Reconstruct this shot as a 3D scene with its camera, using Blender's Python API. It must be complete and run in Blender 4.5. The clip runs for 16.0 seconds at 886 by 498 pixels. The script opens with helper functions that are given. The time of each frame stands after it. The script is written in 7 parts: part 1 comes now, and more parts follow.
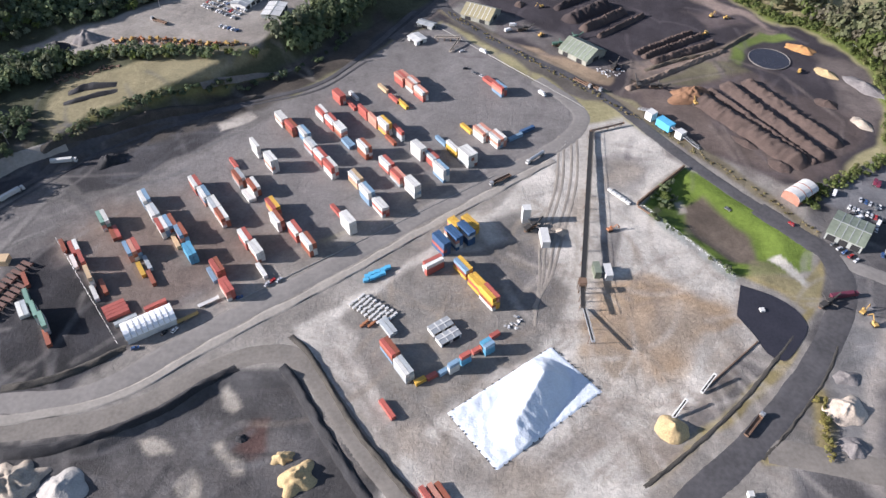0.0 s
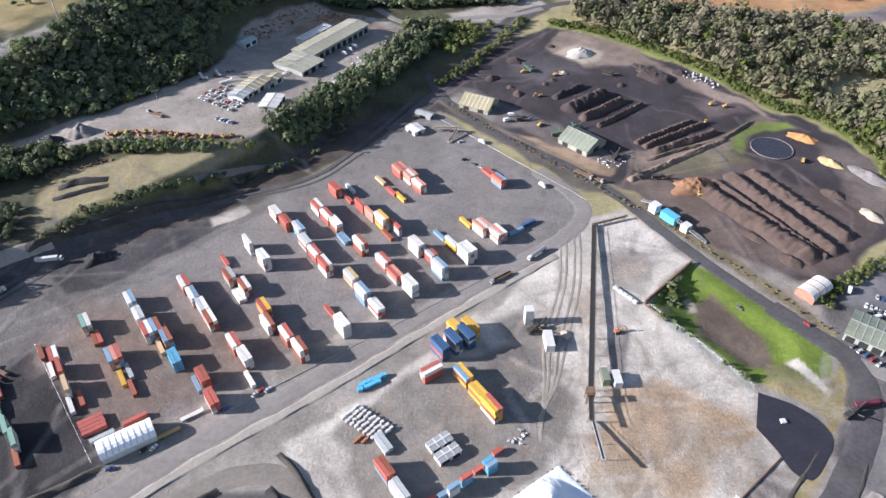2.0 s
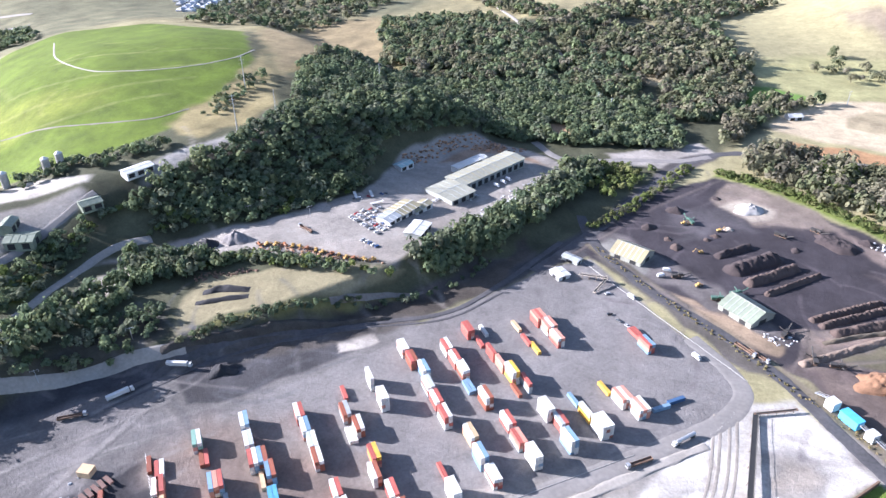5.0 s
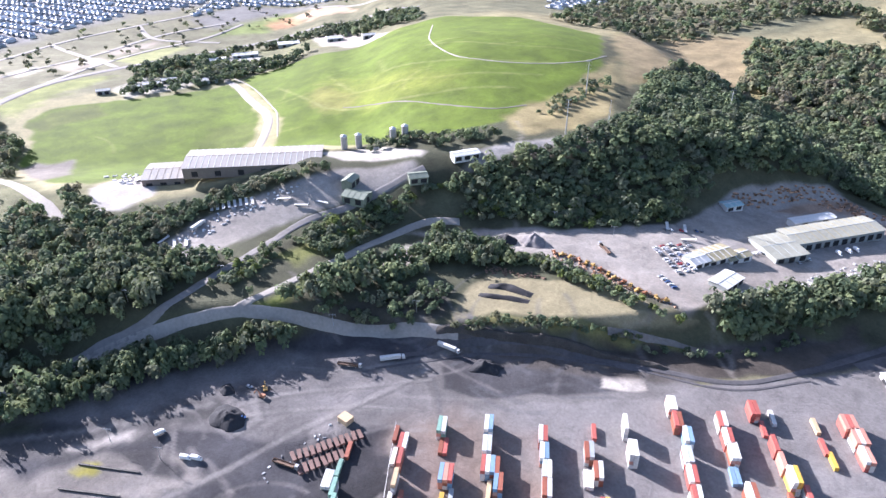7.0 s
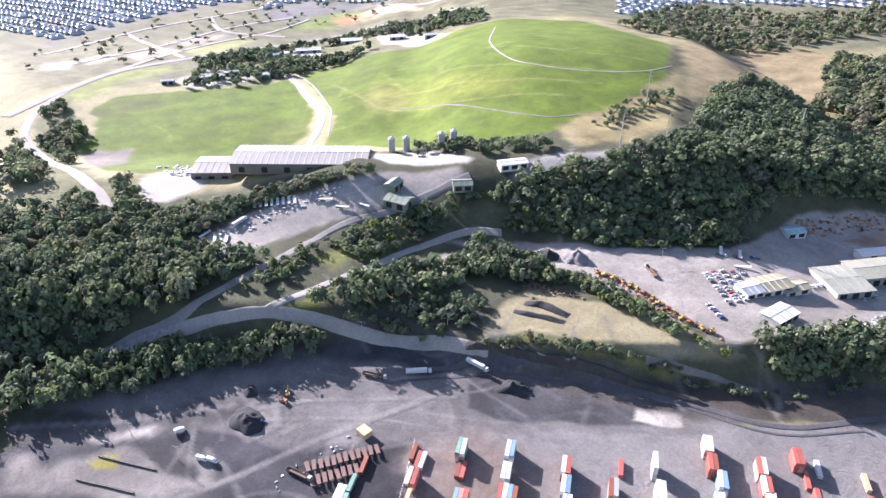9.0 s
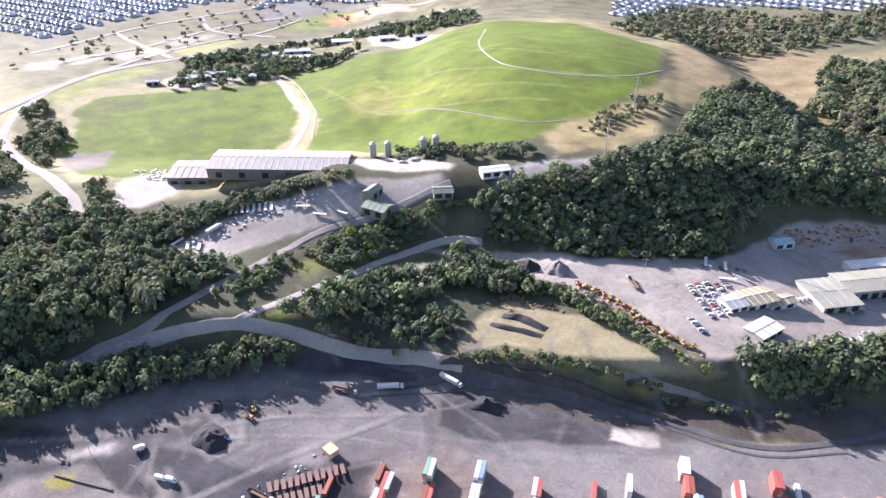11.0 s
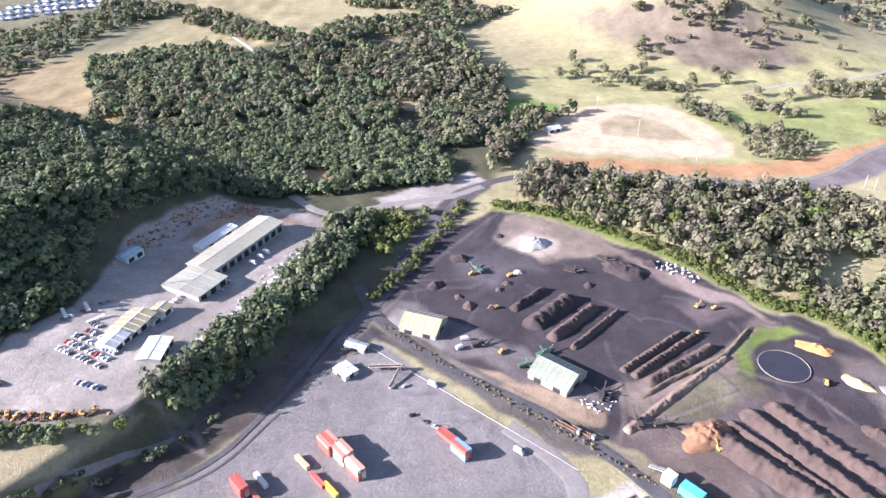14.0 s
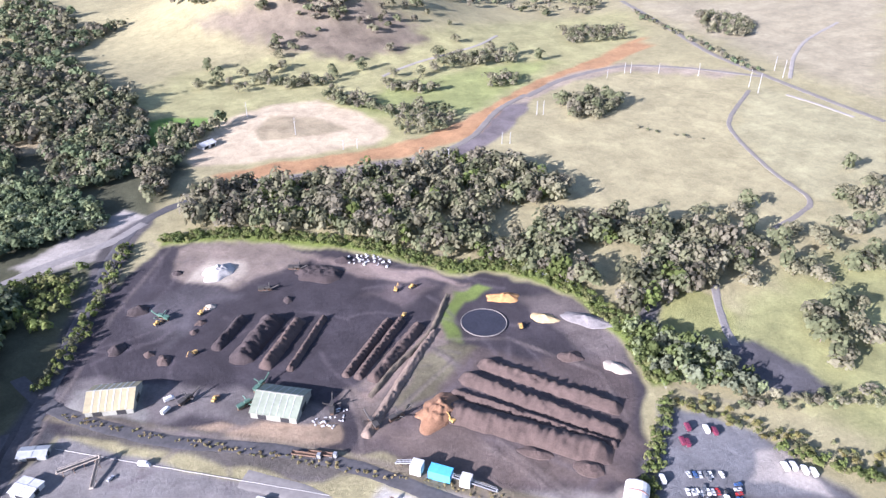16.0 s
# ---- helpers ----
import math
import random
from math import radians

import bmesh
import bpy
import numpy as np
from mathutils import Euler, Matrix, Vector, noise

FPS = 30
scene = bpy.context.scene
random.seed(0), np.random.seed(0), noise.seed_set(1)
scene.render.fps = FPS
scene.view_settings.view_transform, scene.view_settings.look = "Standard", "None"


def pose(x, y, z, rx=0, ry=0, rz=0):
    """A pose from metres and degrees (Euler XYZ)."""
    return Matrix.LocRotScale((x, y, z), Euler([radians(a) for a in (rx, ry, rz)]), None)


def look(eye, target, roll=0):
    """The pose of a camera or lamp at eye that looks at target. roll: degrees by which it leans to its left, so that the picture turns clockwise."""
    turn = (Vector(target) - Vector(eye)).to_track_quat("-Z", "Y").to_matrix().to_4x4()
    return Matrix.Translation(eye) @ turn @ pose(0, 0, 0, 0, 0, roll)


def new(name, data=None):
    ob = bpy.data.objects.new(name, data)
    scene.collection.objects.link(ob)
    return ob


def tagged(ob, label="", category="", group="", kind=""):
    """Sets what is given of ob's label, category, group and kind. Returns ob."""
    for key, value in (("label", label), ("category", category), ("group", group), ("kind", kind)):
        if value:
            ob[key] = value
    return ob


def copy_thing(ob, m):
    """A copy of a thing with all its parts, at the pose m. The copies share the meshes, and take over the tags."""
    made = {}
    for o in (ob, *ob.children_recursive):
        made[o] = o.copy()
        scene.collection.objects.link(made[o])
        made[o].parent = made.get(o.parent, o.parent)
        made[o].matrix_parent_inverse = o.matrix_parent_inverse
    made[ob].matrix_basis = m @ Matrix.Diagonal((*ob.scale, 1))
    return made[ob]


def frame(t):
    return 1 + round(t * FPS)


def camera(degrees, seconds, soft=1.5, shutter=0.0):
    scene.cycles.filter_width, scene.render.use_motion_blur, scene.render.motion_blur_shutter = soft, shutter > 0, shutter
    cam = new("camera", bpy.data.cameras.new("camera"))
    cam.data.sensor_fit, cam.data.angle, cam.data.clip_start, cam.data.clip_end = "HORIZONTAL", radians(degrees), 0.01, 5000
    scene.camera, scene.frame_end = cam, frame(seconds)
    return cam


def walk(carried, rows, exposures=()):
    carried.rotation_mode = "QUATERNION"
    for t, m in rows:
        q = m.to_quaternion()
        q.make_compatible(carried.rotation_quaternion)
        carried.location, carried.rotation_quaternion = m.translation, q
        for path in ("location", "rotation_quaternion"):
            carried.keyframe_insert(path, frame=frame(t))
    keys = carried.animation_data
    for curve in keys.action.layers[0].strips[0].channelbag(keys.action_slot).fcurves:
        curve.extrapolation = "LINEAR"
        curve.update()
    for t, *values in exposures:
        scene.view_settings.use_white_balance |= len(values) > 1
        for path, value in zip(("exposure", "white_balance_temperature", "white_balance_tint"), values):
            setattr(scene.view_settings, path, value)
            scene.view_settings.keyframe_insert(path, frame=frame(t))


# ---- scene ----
# A drone flies straight on, some 300 m above a container yard, tilting up and then panning left and right.
UNIT = 1.25  # metres in one unit of the plan below; the whole plan is brought to metres at the end
cam = camera(64.89, 16.0, soft=1.5)


def flown(eye, heading, tilt, roll):
    """Heading in degrees clockwise from +y, tilt below the horizon negative."""
    h, p = radians(heading), radians(tilt)
    way = Vector((math.cos(p) * math.sin(h), math.cos(p) * math.cos(h), math.sin(p)))
    return look(eye, Vector(eye) + way * 100, roll)


FLIGHT = [
    (0.0, (-0.00, 0.00, 240.00), 0.00, -45.96, 0.26),
    (0.5, (0.15, 5.38, 240.42), 0.01, -46.01, 0.27),
    (1.0, (0.33, 10.84, 240.77), -0.02, -44.77, 0.18),
    (1.5, (0.51, 16.23, 241.03), -0.05, -42.63, 0.06),
    (2.0, (0.64, 21.60, 241.19), -0.03, -40.34, -0.04),
    (2.5, (0.68, 26.93, 241.29), 0.02, -38.06, -0.05),
    (3.0, (0.56, 32.23, 241.34), 0.13, -35.76, -0.10),
    (3.2, (0.47, 34.34, 241.36), 0.18, -34.54, -0.10),
    (5.3, (-4.37, 55.98, 242.97), -18.35, -30.91, -0.39),
    (5.5, (-4.67, 57.88, 243.04), -21.95, -30.90, -0.43),
    (6.0, (-5.39, 62.63, 243.19), -30.67, -30.90, -0.48),
    (6.5, (-5.85, 67.54, 243.43), -37.93, -30.89, -0.40),
    (7.0, (-6.05, 72.37, 243.67), -42.33, -30.94, -0.23),
    (7.5, (-6.18, 77.28, 243.84), -44.65, -30.98, -0.06),
    (8.0, (-6.21, 82.20, 244.08), -46.37, -31.03, 0.04),
    (8.5, (-6.22, 87.05, 244.38), -47.88, -31.08, 0.14),
    (11.0, (-6.49, 109.91, 244.35), -48.04, -31.14, 0.65),
    (11.5, (-5.66, 116.13, 243.70), -42.00, -31.06, 0.89),
    (12.0, (-5.21, 122.44, 242.93), -31.17, -30.87, 0.88),
    (12.5, (-4.66, 128.34, 242.38), -22.34, -30.78, 0.74),
    (13.0, (-3.87, 133.80, 242.18), -13.00, -30.77, 0.70),
    (13.5, (-2.79, 139.01, 241.85), -2.96, -30.74, 0.42),
    (14.0, (-1.23, 143.92, 241.35), 6.86, -30.74, 0.14),
    (14.5, (0.70, 148.40, 240.67), 15.92, -30.71, -0.07),
    (15.0, (2.54, 152.83, 239.79), 24.31, -30.74, -0.11),
    (15.5, (4.43, 157.15, 239.06), 32.09, -30.80, -0.12),
    (16.0, (6.22, 161.43, 238.52), 35.97, -30.79, -0.09),
]
walk(cam, [(t, flown(Vector(e) * UNIT, h, p, r)) for t, e, h, p, r in FLIGHT],
     [(0.0, 1.0, 6200, 18), (3.0, 1.40, 6050, 18), (5.5, 1.84, 5700, 22), (8.5, 1.85, 5900, 25), (11.0, 1.80, 6050, 27), (12.5, 1.82, 6100, 28), (14.5, 1.92, 5850, 27), (16.0, 1.72, 5700, 27)])

# ---- daylight: a low winter sun from the west ----
SUN_HIGH, SUN_FROM = 21.0, (-0.998, -0.05)
world = bpy.data.worlds.new("sky")
scene.world = world
world.use_nodes = True
tree = world.node_tree
sky = tree.nodes.new("ShaderNodeTexSky")
sky.sky_type, sky.sun_disc = "NISHITA", False
sky.sun_elevation = radians(SUN_HIGH)
sky.sun_rotation = math.atan2(SUN_FROM[0], SUN_FROM[1])
tree.links.new(sky.outputs[0], tree.nodes["Background"].inputs[0])
tree.nodes["Background"].inputs[1].default_value = 0.075
lamp = bpy.data.lights.new("sun", "SUN")
lamp.energy, lamp.angle, lamp.color = 5.0, radians(0.5), (1.0, 0.955, 0.89)
sun = new("sun", lamp)
k = math.cos(radians(SUN_HIGH))
sun.matrix_world = look((SUN_FROM[0] * k * 900, SUN_FROM[1] * k * 900, math.sin(radians(SUN_HIGH)) * 900), (0, 0, 0))

# ---- the lie of the land: s runs along the yard's upper edge, d away from it, uphill ----
def step(a, b, v):
    k = np.clip((np.asarray(v, float) - a) / (b - a), 0, 1)
    return k * k * (3 - 2 * k)


def bump(x, y, cx, cy, rx, ry, turn=0.0):
    c, n = math.cos(radians(turn)), math.sin(radians(turn))
    u, v = (x - cx) * c + (y - cy) * n, -(x - cx) * n + (y - cy) * c
    return np.exp(-(u / rx) ** 2 - (v / ry) ** 2)


def land(x, y):
    """Height of the bare ground, vectorised."""
    x, y = np.asarray(x, float), np.asarray(y, float)
    s = 0.663 * (x + 149) + 0.749 * (y - 296)
    d = -0.749 * (x + 149) + 0.663 * (y - 296)
    edge = 25 + 10 * step(25, -20, s) + 22 * step(-35, -85, s)
    fade = 1 - step(230, 330, s)
    ledge = (11 + 4 * step(-20, 40, s) - 9 * step(110, 210, s)) * step(edge, edge + 20, d)
    bank = 7 * step(48, 66, d) * step(-60, -120, s)
    top = 46 - 14 * step(-30, -110, s) - 16 * step(-110, -220, s) - 8 * step(180, 330, s)
    ridge = (top - 14) * step(142 + 22 * step(100, 190, s), 220 + 4 * step(100, 190, s), d) * (1 - step(330, 460, s))
    hill = -24 * step(225, 340, d) * step(20, -130, s) - 26 * step(480, 900, d)
    dome = 12 * bump(s, d, 60, 440, 190, 130)
    up = (ledge + bank + ridge + hill + dome) * fade
    # far hills and the fields to the east
    far = 110 * bump(x, y, 485, 1175, 165, 165) + 40 * bump(x, y, 40, 1750, 500, 260) + 22 * bump(x, y, -60, 1000, 190, 160)
    roll = 1.6 * np.sin(x / 61.0 + 1.3) * np.sin(y / 83.0) * step(480, 800, np.hypot(x - 40, y - 300))
    return up + far + roll

# ---- materials ----
def material(name, colour, rough=0.8, metal=0.0, grain=0.25, size=1.0, bump_by=0.0, streak=0.0, island=0.0):
    """A painted or natural surface: two scales of uneven tone, optional relief, optional tone by object."""
    m = bpy.data.materials.new(name)
    m.use_nodes = True
    n, l = m.node_tree.nodes, m.node_tree.links
    b = n["Principled BSDF"]
    b.inputs["Roughness"].default_value, b.inputs["Metallic"].default_value = rough, metal
    co = n.new("ShaderNodeTexCoord")
    big, small = n.new("ShaderNodeTexNoise"), n.new("ShaderNodeTexNoise")
    big.inputs["Scale"].default_value, small.inputs["Scale"].default_value = 0.35 / size, 2.6 / size
    big.inputs["Detail"].default_value, small.inputs["Detail"].default_value = 5, 6
    for t in (big, small):
        l.new(co.outputs["Object"], t.inputs["Vector"])
    add = n.new("ShaderNodeMath")
    add.operation = "ADD"
    l.new(big.outputs["Fac"], add.inputs[0]), l.new(small.outputs["Fac"], add.inputs[1])
    ramp = n.new("ShaderNodeMapRange")
    ramp.inputs["From Min"].default_value, ramp.inputs["From Max"].default_value = 0.7, 1.3
    ramp.inputs["To Min"].default_value, ramp.inputs["To Max"].default_value = 1 - grain, 1 + grain * 0.6
    l.new(add.outputs[0], ramp.inputs["Value"])
    tone = ramp.outputs[0]
    if island:
        src = n.new("ShaderNodeObjectInfo") if island > 0 else n.new("ShaderNodeNewGeometry")
        wide = n.new("ShaderNodeMapRange")
        wide.inputs["To Min"].default_value, wide.inputs["To Max"].default_value = 1 - abs(island), 1 + abs(island)
        l.new(src.outputs["Random" if island > 0 else "Random Per Island"], wide.inputs["Value"])
        mul = n.new("ShaderNodeMath")
        mul.operation = "MULTIPLY"
        l.new(tone, mul.inputs[0]), l.new(wide.outputs[0], mul.inputs[1])
        tone = mul.outputs[0]
    mix = n.new("ShaderNodeVectorMath")
    mix.operation = "SCALE"
    mix.inputs[0].default_value = colour
    l.new(tone, mix.inputs["Scale"])
    l.new(mix.outputs[0], b.inputs["Base Color"])
    if bump_by:
        bm = n.new("ShaderNodeBump")
        bm.inputs["Distance"].default_value = bump_by
        l.new(small.outputs["Fac"], bm.inputs["Height"]), l.new(bm.outputs[0], b.inputs["Normal"])
    return m


def ground_material(name):
    """Bare earth, gravel, grass and tar: the base colour is laid on by area, grain and relief come on top."""
    m = bpy.data.materials.new(name)
    m.use_nodes = True
    n, l = m.node_tree.nodes, m.node_tree.links
    b = n["Principled BSDF"]
    b.inputs["Roughness"].default_value = 0.93
    b.inputs["Specular IOR Level"].default_value = 0.2
    co, at = n.new("ShaderNodeTexCoord"), n.new("ShaderNodeVertexColor")
    at.layer_name = "soil"
    tone = None
    for scale, low, high, rough in ((0.02, 0.84, 1.12, 0.6), (0.11, 0.8, 1.2, 0.7), (0.6, 0.8, 1.2, 0.75)):
        t, r = n.new("ShaderNodeTexNoise"), n.new("ShaderNodeMapRange")
        t.inputs["Scale"].default_value, t.inputs["Detail"].default_value, t.inputs["Roughness"].default_value = scale, 6, rough
        t.inputs["Distortion"].default_value = 0.6
        r.inputs["From Min"].default_value, r.inputs["From Max"].default_value = 0.3, 0.7
        r.inputs["To Min"].default_value, r.inputs["To Max"].default_value = low, high
        l.new(co.outputs["Object"], t.inputs["Vector"]), l.new(t.outputs["Fac"], r.inputs["Value"])
        if tone is None:
            tone = r.outputs[0]
        else:
            k = n.new("ShaderNodeMath")
            k.operation = "MULTIPLY"
            l.new(tone, k.inputs[0]), l.new(r.outputs[0], k.inputs[1])
            tone = k.outputs[0]
    mix = n.new("ShaderNodeVectorMath")
    mix.operation = "SCALE"
    l.new(at.outputs["Color"], mix.inputs[0]), l.new(tone, mix.inputs["Scale"])
    l.new(mix.outputs[0], b.inputs["Base Color"])
    bump_node = n.new("ShaderNodeBump")
    bump_node.inputs["Distance"].default_value = 0.5
    l.new(t.outputs["Fac"], bump_node.inputs["Height"]), l.new(bump_node.outputs[0], b.inputs["Normal"])
    return m


SOIL = ground_material("soil_and_grass")
PAINT = {
    "w": ("white", (0.66, 0.65, 0.61)), "r": ("red", (0.43, 0.115, 0.09)), "b": ("blue", (0.20, 0.31, 0.42)),
    "y": ("yellow", (0.66, 0.40, 0.07)), "g": ("pale grey", (0.42, 0.45, 0.46)), "t": ("tan", (0.55, 0.40, 0.24)),
    "s": ("salmon red", (0.57, 0.27, 0.20)), "k": ("dark blue", (0.05, 0.11, 0.22)), "c": ("bright blue", (0.11, 0.35, 0.52)),
    "n": ("grey-green", (0.20, 0.34, 0.27)), "o": ("rust brown", (0.30, 0.10, 0.06)),
}
STEEL = {c: material("painted_steel_" + n.replace(" ", "_").replace("-", "_"), rgb, 0.5, 0.0, 0.22, 3.0, 0.0, island=0.14) for c, (n, rgb) in PAINT.items()}
WHITE = material("white_paint", (0.58, 0.58, 0.56), 0.55, 0, 0.16, 4)
CREAM = material("cream_roof_sheet", (0.34, 0.30, 0.18), 0.5, 0.1, 0.2, 5)
GREENROOF = material("pale_green_roof_sheet", (0.215, 0.245, 0.185), 0.5, 0.1, 0.25, 5)
GREYROOF = material("weathered_grey_roof_sheet", (0.38, 0.40, 0.41), 0.5, 0.2, 0.25, 5)
WALLSHEET = material("grey_wall_sheet", (0.34, 0.36, 0.34), 0.6, 0.1, 0.2, 4)
DARK = material("dark_opening", (0.02, 0.02, 0.022), 0.8)
RUBBER = material("black_rubber", (0.025, 0.025, 0.025), 0.8)
GLASS = material("dark_window_glass", (0.03, 0.04, 0.05), 0.08, 0, 0.0)
CONCRETE = material("concrete", (0.36, 0.35, 0.325), 0.9, 0, 0.3, 2, 0.05)
RUST = material("rusty_steel", (0.20, 0.13, 0.09), 0.8, 0.3, 0.4, 1)
DARKSTEEL = material("dark_grimy_steel", (0.07, 0.065, 0.06), 0.7, 0.3, 0.3, 1)
GALV = material("galvanised_steel", (0.50, 0.51, 0.52), 0.45, 0.6, 0.2, 1)
BARK = material("bark", (0.20, 0.16, 0.12), 0.95, 0, 0.4, 0.5)


# ---- building blocks ----
def mesh_from(name, verts, faces, mats, smooth=False):
    me = bpy.data.meshes.new(name)
    me.from_pydata([tuple(v) for v in verts], [], faces)
    for m in mats if isinstance(mats, (list, tuple)) else [mats]:
        me.materials.append(m)
    if smooth:
        me.polygons.foreach_set("use_smooth", [True] * len(me.polygons))
    me.update()
    return me


def quads(name, co, mat, smooth=False, tint=None):
    """A mesh of loose quads from an array (n, 4, 3)."""
    co = np.asarray(co, np.float32).reshape(-1, 4, 3)
    n = len(co)
    me = bpy.data.meshes.new(name)
    me.vertices.add(4 * n), me.loops.add(4 * n), me.polygons.add(n)
    me.vertices.foreach_set("co", co.ravel())
    me.loops.foreach_set("vertex_index", np.arange(4 * n, dtype=np.int32))
    me.polygons.foreach_set("loop_start", np.arange(0, 4 * n, 4, dtype=np.int32))
    me.materials.append(mat)
    if tint is not None:
        a = me.color_attributes.new("leaf", "FLOAT_COLOR", "POINT")
        a.data.foreach_set("color", np.repeat(np.c_[tint, np.ones(n)], 4, axis=0).astype(np.float32).ravel())
    me.update(calc_edges=True)
    return me


def box_bm(bm, x0, y0, z0, x1, y1, z1, bevel=0.0):
    vs = bmesh.ops.create_cube(bm, size=1)["verts"]
    for v in vs:
        v.co = Vector(((x0 + x1) / 2 + v.co.x * (x1 - x0), (y0 + y1) / 2 + v.co.y * (y1 - y0), (z0 + z1) / 2 + v.co.z * (z1 - z0)))
    if bevel:
        es = list({e for v in vs for e in v.link_edges})
        bmesh.ops.bevel(bm, geom=es, offset=bevel, segments=1, affect="EDGES")


def part(name, bm, mat, parent, label=""):
    me = bpy.data.meshes.new(name)
    bm.to_mesh(me)
    bm.free()
    me.materials.append(mat)
    ob = new(name, me)
    ob.parent = parent
    if label:
        tagged(ob, label)
    return ob


def boxes(name, mat, parent, *specs, bevel=0.0, label=""):
    bm = bmesh.new()
    for sp in specs:
        box_bm(bm, *sp, bevel=bevel)
    return part(name, bm, mat, parent, label)


def thing(name, label, category, group="", kind=""):
    return tagged(new(name), label, category, group, kind)


def cyl_bm(bm, a, b, r0, r1=None, seg=8):
    """A tapered tube from a to b."""
    a, b = Vector(a), Vector(b)
    m = Matrix.Translation((a + b) / 2) @ (b - a).to_track_quat("Z", "Y").to_matrix().to_4x4()
    bmesh.ops.create_cone(bm, cap_ends=True, segments=seg, radius1=r0, radius2=r0 if r1 is None else r1, depth=(b - a).length, matrix=m)


def at_ground(x, y, turn=0.0, up=0.0):
    return pose(x, y, float(land(x, y)) + up, 0, 0, turn)


# ---- the ground: one sheet out to the horizon ----
def graded(lo, core0, core1, hi, fine, mid0, mid1, mid):
    a = [np.arange(core0, core1 + 0.01, fine)]
    left, right = np.arange(core0 - mid, mid0, -mid), np.arange(core1 + mid, mid1, mid)
    out, s, v = [], mid, (left[-1] if len(left) else core0)
    while v > lo:
        s *= 1.09
        v -= s
        out.append(v)
    more, s, v = [], mid, (right[-1] if len(right) else core1)
    while v < hi:
        s *= 1.09
        v += s
        more.append(v)
    return np.concatenate([np.array(out[::-1]), left[::-1], a[0], right, np.array(more)])


def inside(x, y, poly, soft):
    """1 inside the outline, 0 outside, with an uneven edge some metres wide."""
    px, py = np.array(poly, float).T
    res, dist = np.zeros(x.shape, bool), np.full(x.shape, 1e9)
    for i in range(len(px)):
        x0, y0, x1, y1 = px[i - 1], py[i - 1], px[i], py[i]
        cross = (y0 > y) != (y1 > y)
        res ^= cross & (x < (x1 - x0) * (y - y0) / (y1 - y0 + 1e-12) + x0)
        l2 = (x1 - x0) ** 2 + (y1 - y0) ** 2 + 1e-9
        k = np.clip(((x - x0) * (x1 - x0) + (y - y0) * (y1 - y0)) / l2, 0, 1)
        dist = np.minimum(dist, np.hypot(x - x0 - k * (x1 - x0), y - y0 - k * (y1 - y0)))
    return step(-soft, soft, np.where(res, dist, -dist))


def ripple(x, y, w, seed=0.0):
    """Cheap smooth noise, about -1 to 1, with features some w metres wide."""
    v = 0
    for i, (a, b, c) in enumerate(((1.0, 0.37, 0.0), (-0.61, 1.13, 1.7), (0.83, -0.91, 4.1), (1.9, 1.3, 2.2), (-2.3, 1.7, 0.6))):
        v = v + np.sin((a * x + b * y) / w + c + seed * (i + 1) + 1.4 * np.sin((b * x - a * y) / (w * 1.7) + seed)) / (1 + i * 0.35)
    return v / 2.6


YARD, BLACK, PALE, TAN = (0.188, 0.176, 0.168), (0.052, 0.051, 0.056), (0.46, 0.43, 0.385), (0.33, 0.245, 0.165)
DIRT, DRYGRASS, LUSH, WOODFLOOR = (0.24, 0.21, 0.18), (0.36, 0.32, 0.20), (0.096, 0.138, 0.015), (0.072, 0.074, 0.044)
COMPOST, ORANGE, SCRUB, MUD = (0.048, 0.042, 0.047), (0.35, 0.205, 0.105), (0.25, 0.22, 0.12), (0.12, 0.095, 0.075)
GRAVEL, STRAW = (0.285, 0.26, 0.23), (0.26, 0.215, 0.105)

xs = graded(-3000, -262, 272, 3000, 1.35, -880, 560, 3.6)
ys = graded(-900, 86, 520, 3600, 1.35, -40, 860, 3.4)
GX, GY = np.meshgrid(xs, ys)
GZ = land(GX, GY)
soil = np.zeros(GX.shape + (3,)) + np.array(DRYGRASS)


def lay(colour, outline, soft=2.0, ragged=3.0, mottle=0.0, blend=1.0):
    """Lay a kind of soil, or soil darkened for shade, over an outlined area."""
    global soil
    px, py = np.array(outline, float).T
    m = (GX > px.min() - 25) & (GX < px.max() + 25) & (GY > py.min() - 25) & (GY < py.max() + 25)
    x, y = GX[m], GY[m]
    k = inside(x + ragged * ripple(x, y, 7, 1), y + ragged * ripple(x, y, 8, 2), outline, soft) * blend
    c = np.array(colour)[None] * (1 + mottle * ripple(x, y, 9, 3))[:, None]
    soil[m] = soil[m] * (1 - k[:, None]) + c * k[:, None]


def trace(colour, pts, width, blend):
    """A worn line: wheel tracks, spills and wash marks."""
    p = np.array(pts, float)
    m = (GX > p[:, 0].min() - 6) & (GX < p[:, 0].max() + 6) & (GY > p[:, 1].min() - 6) & (GY < p[:, 1].max() + 6)
    x, y = GX[m], GY[m]
    dist = np.full(x.shape, 1e9)
    for (x0, y0), (x1, y1) in zip(p, p[1:]):
        k = np.clip(((x - x0) * (x1 - x0) + (y - y0) * (y1 - y0)) / ((x1 - x0) ** 2 + (y1 - y0) ** 2 + 1e-9), 0, 1)
        dist = np.minimum(dist, np.hypot(x - x0 - k * (x1 - x0), y - y0 - k * (y1 - y0)))
    k = (step(width / 2 + 0.8, width / 2 - 0.8, dist) * blend * (0.6 + 0.4 * ripple(x, y, 6, 4)))[:, None]
    soil[m] = soil[m] * (1 - k) + np.array(colour)[None] * k


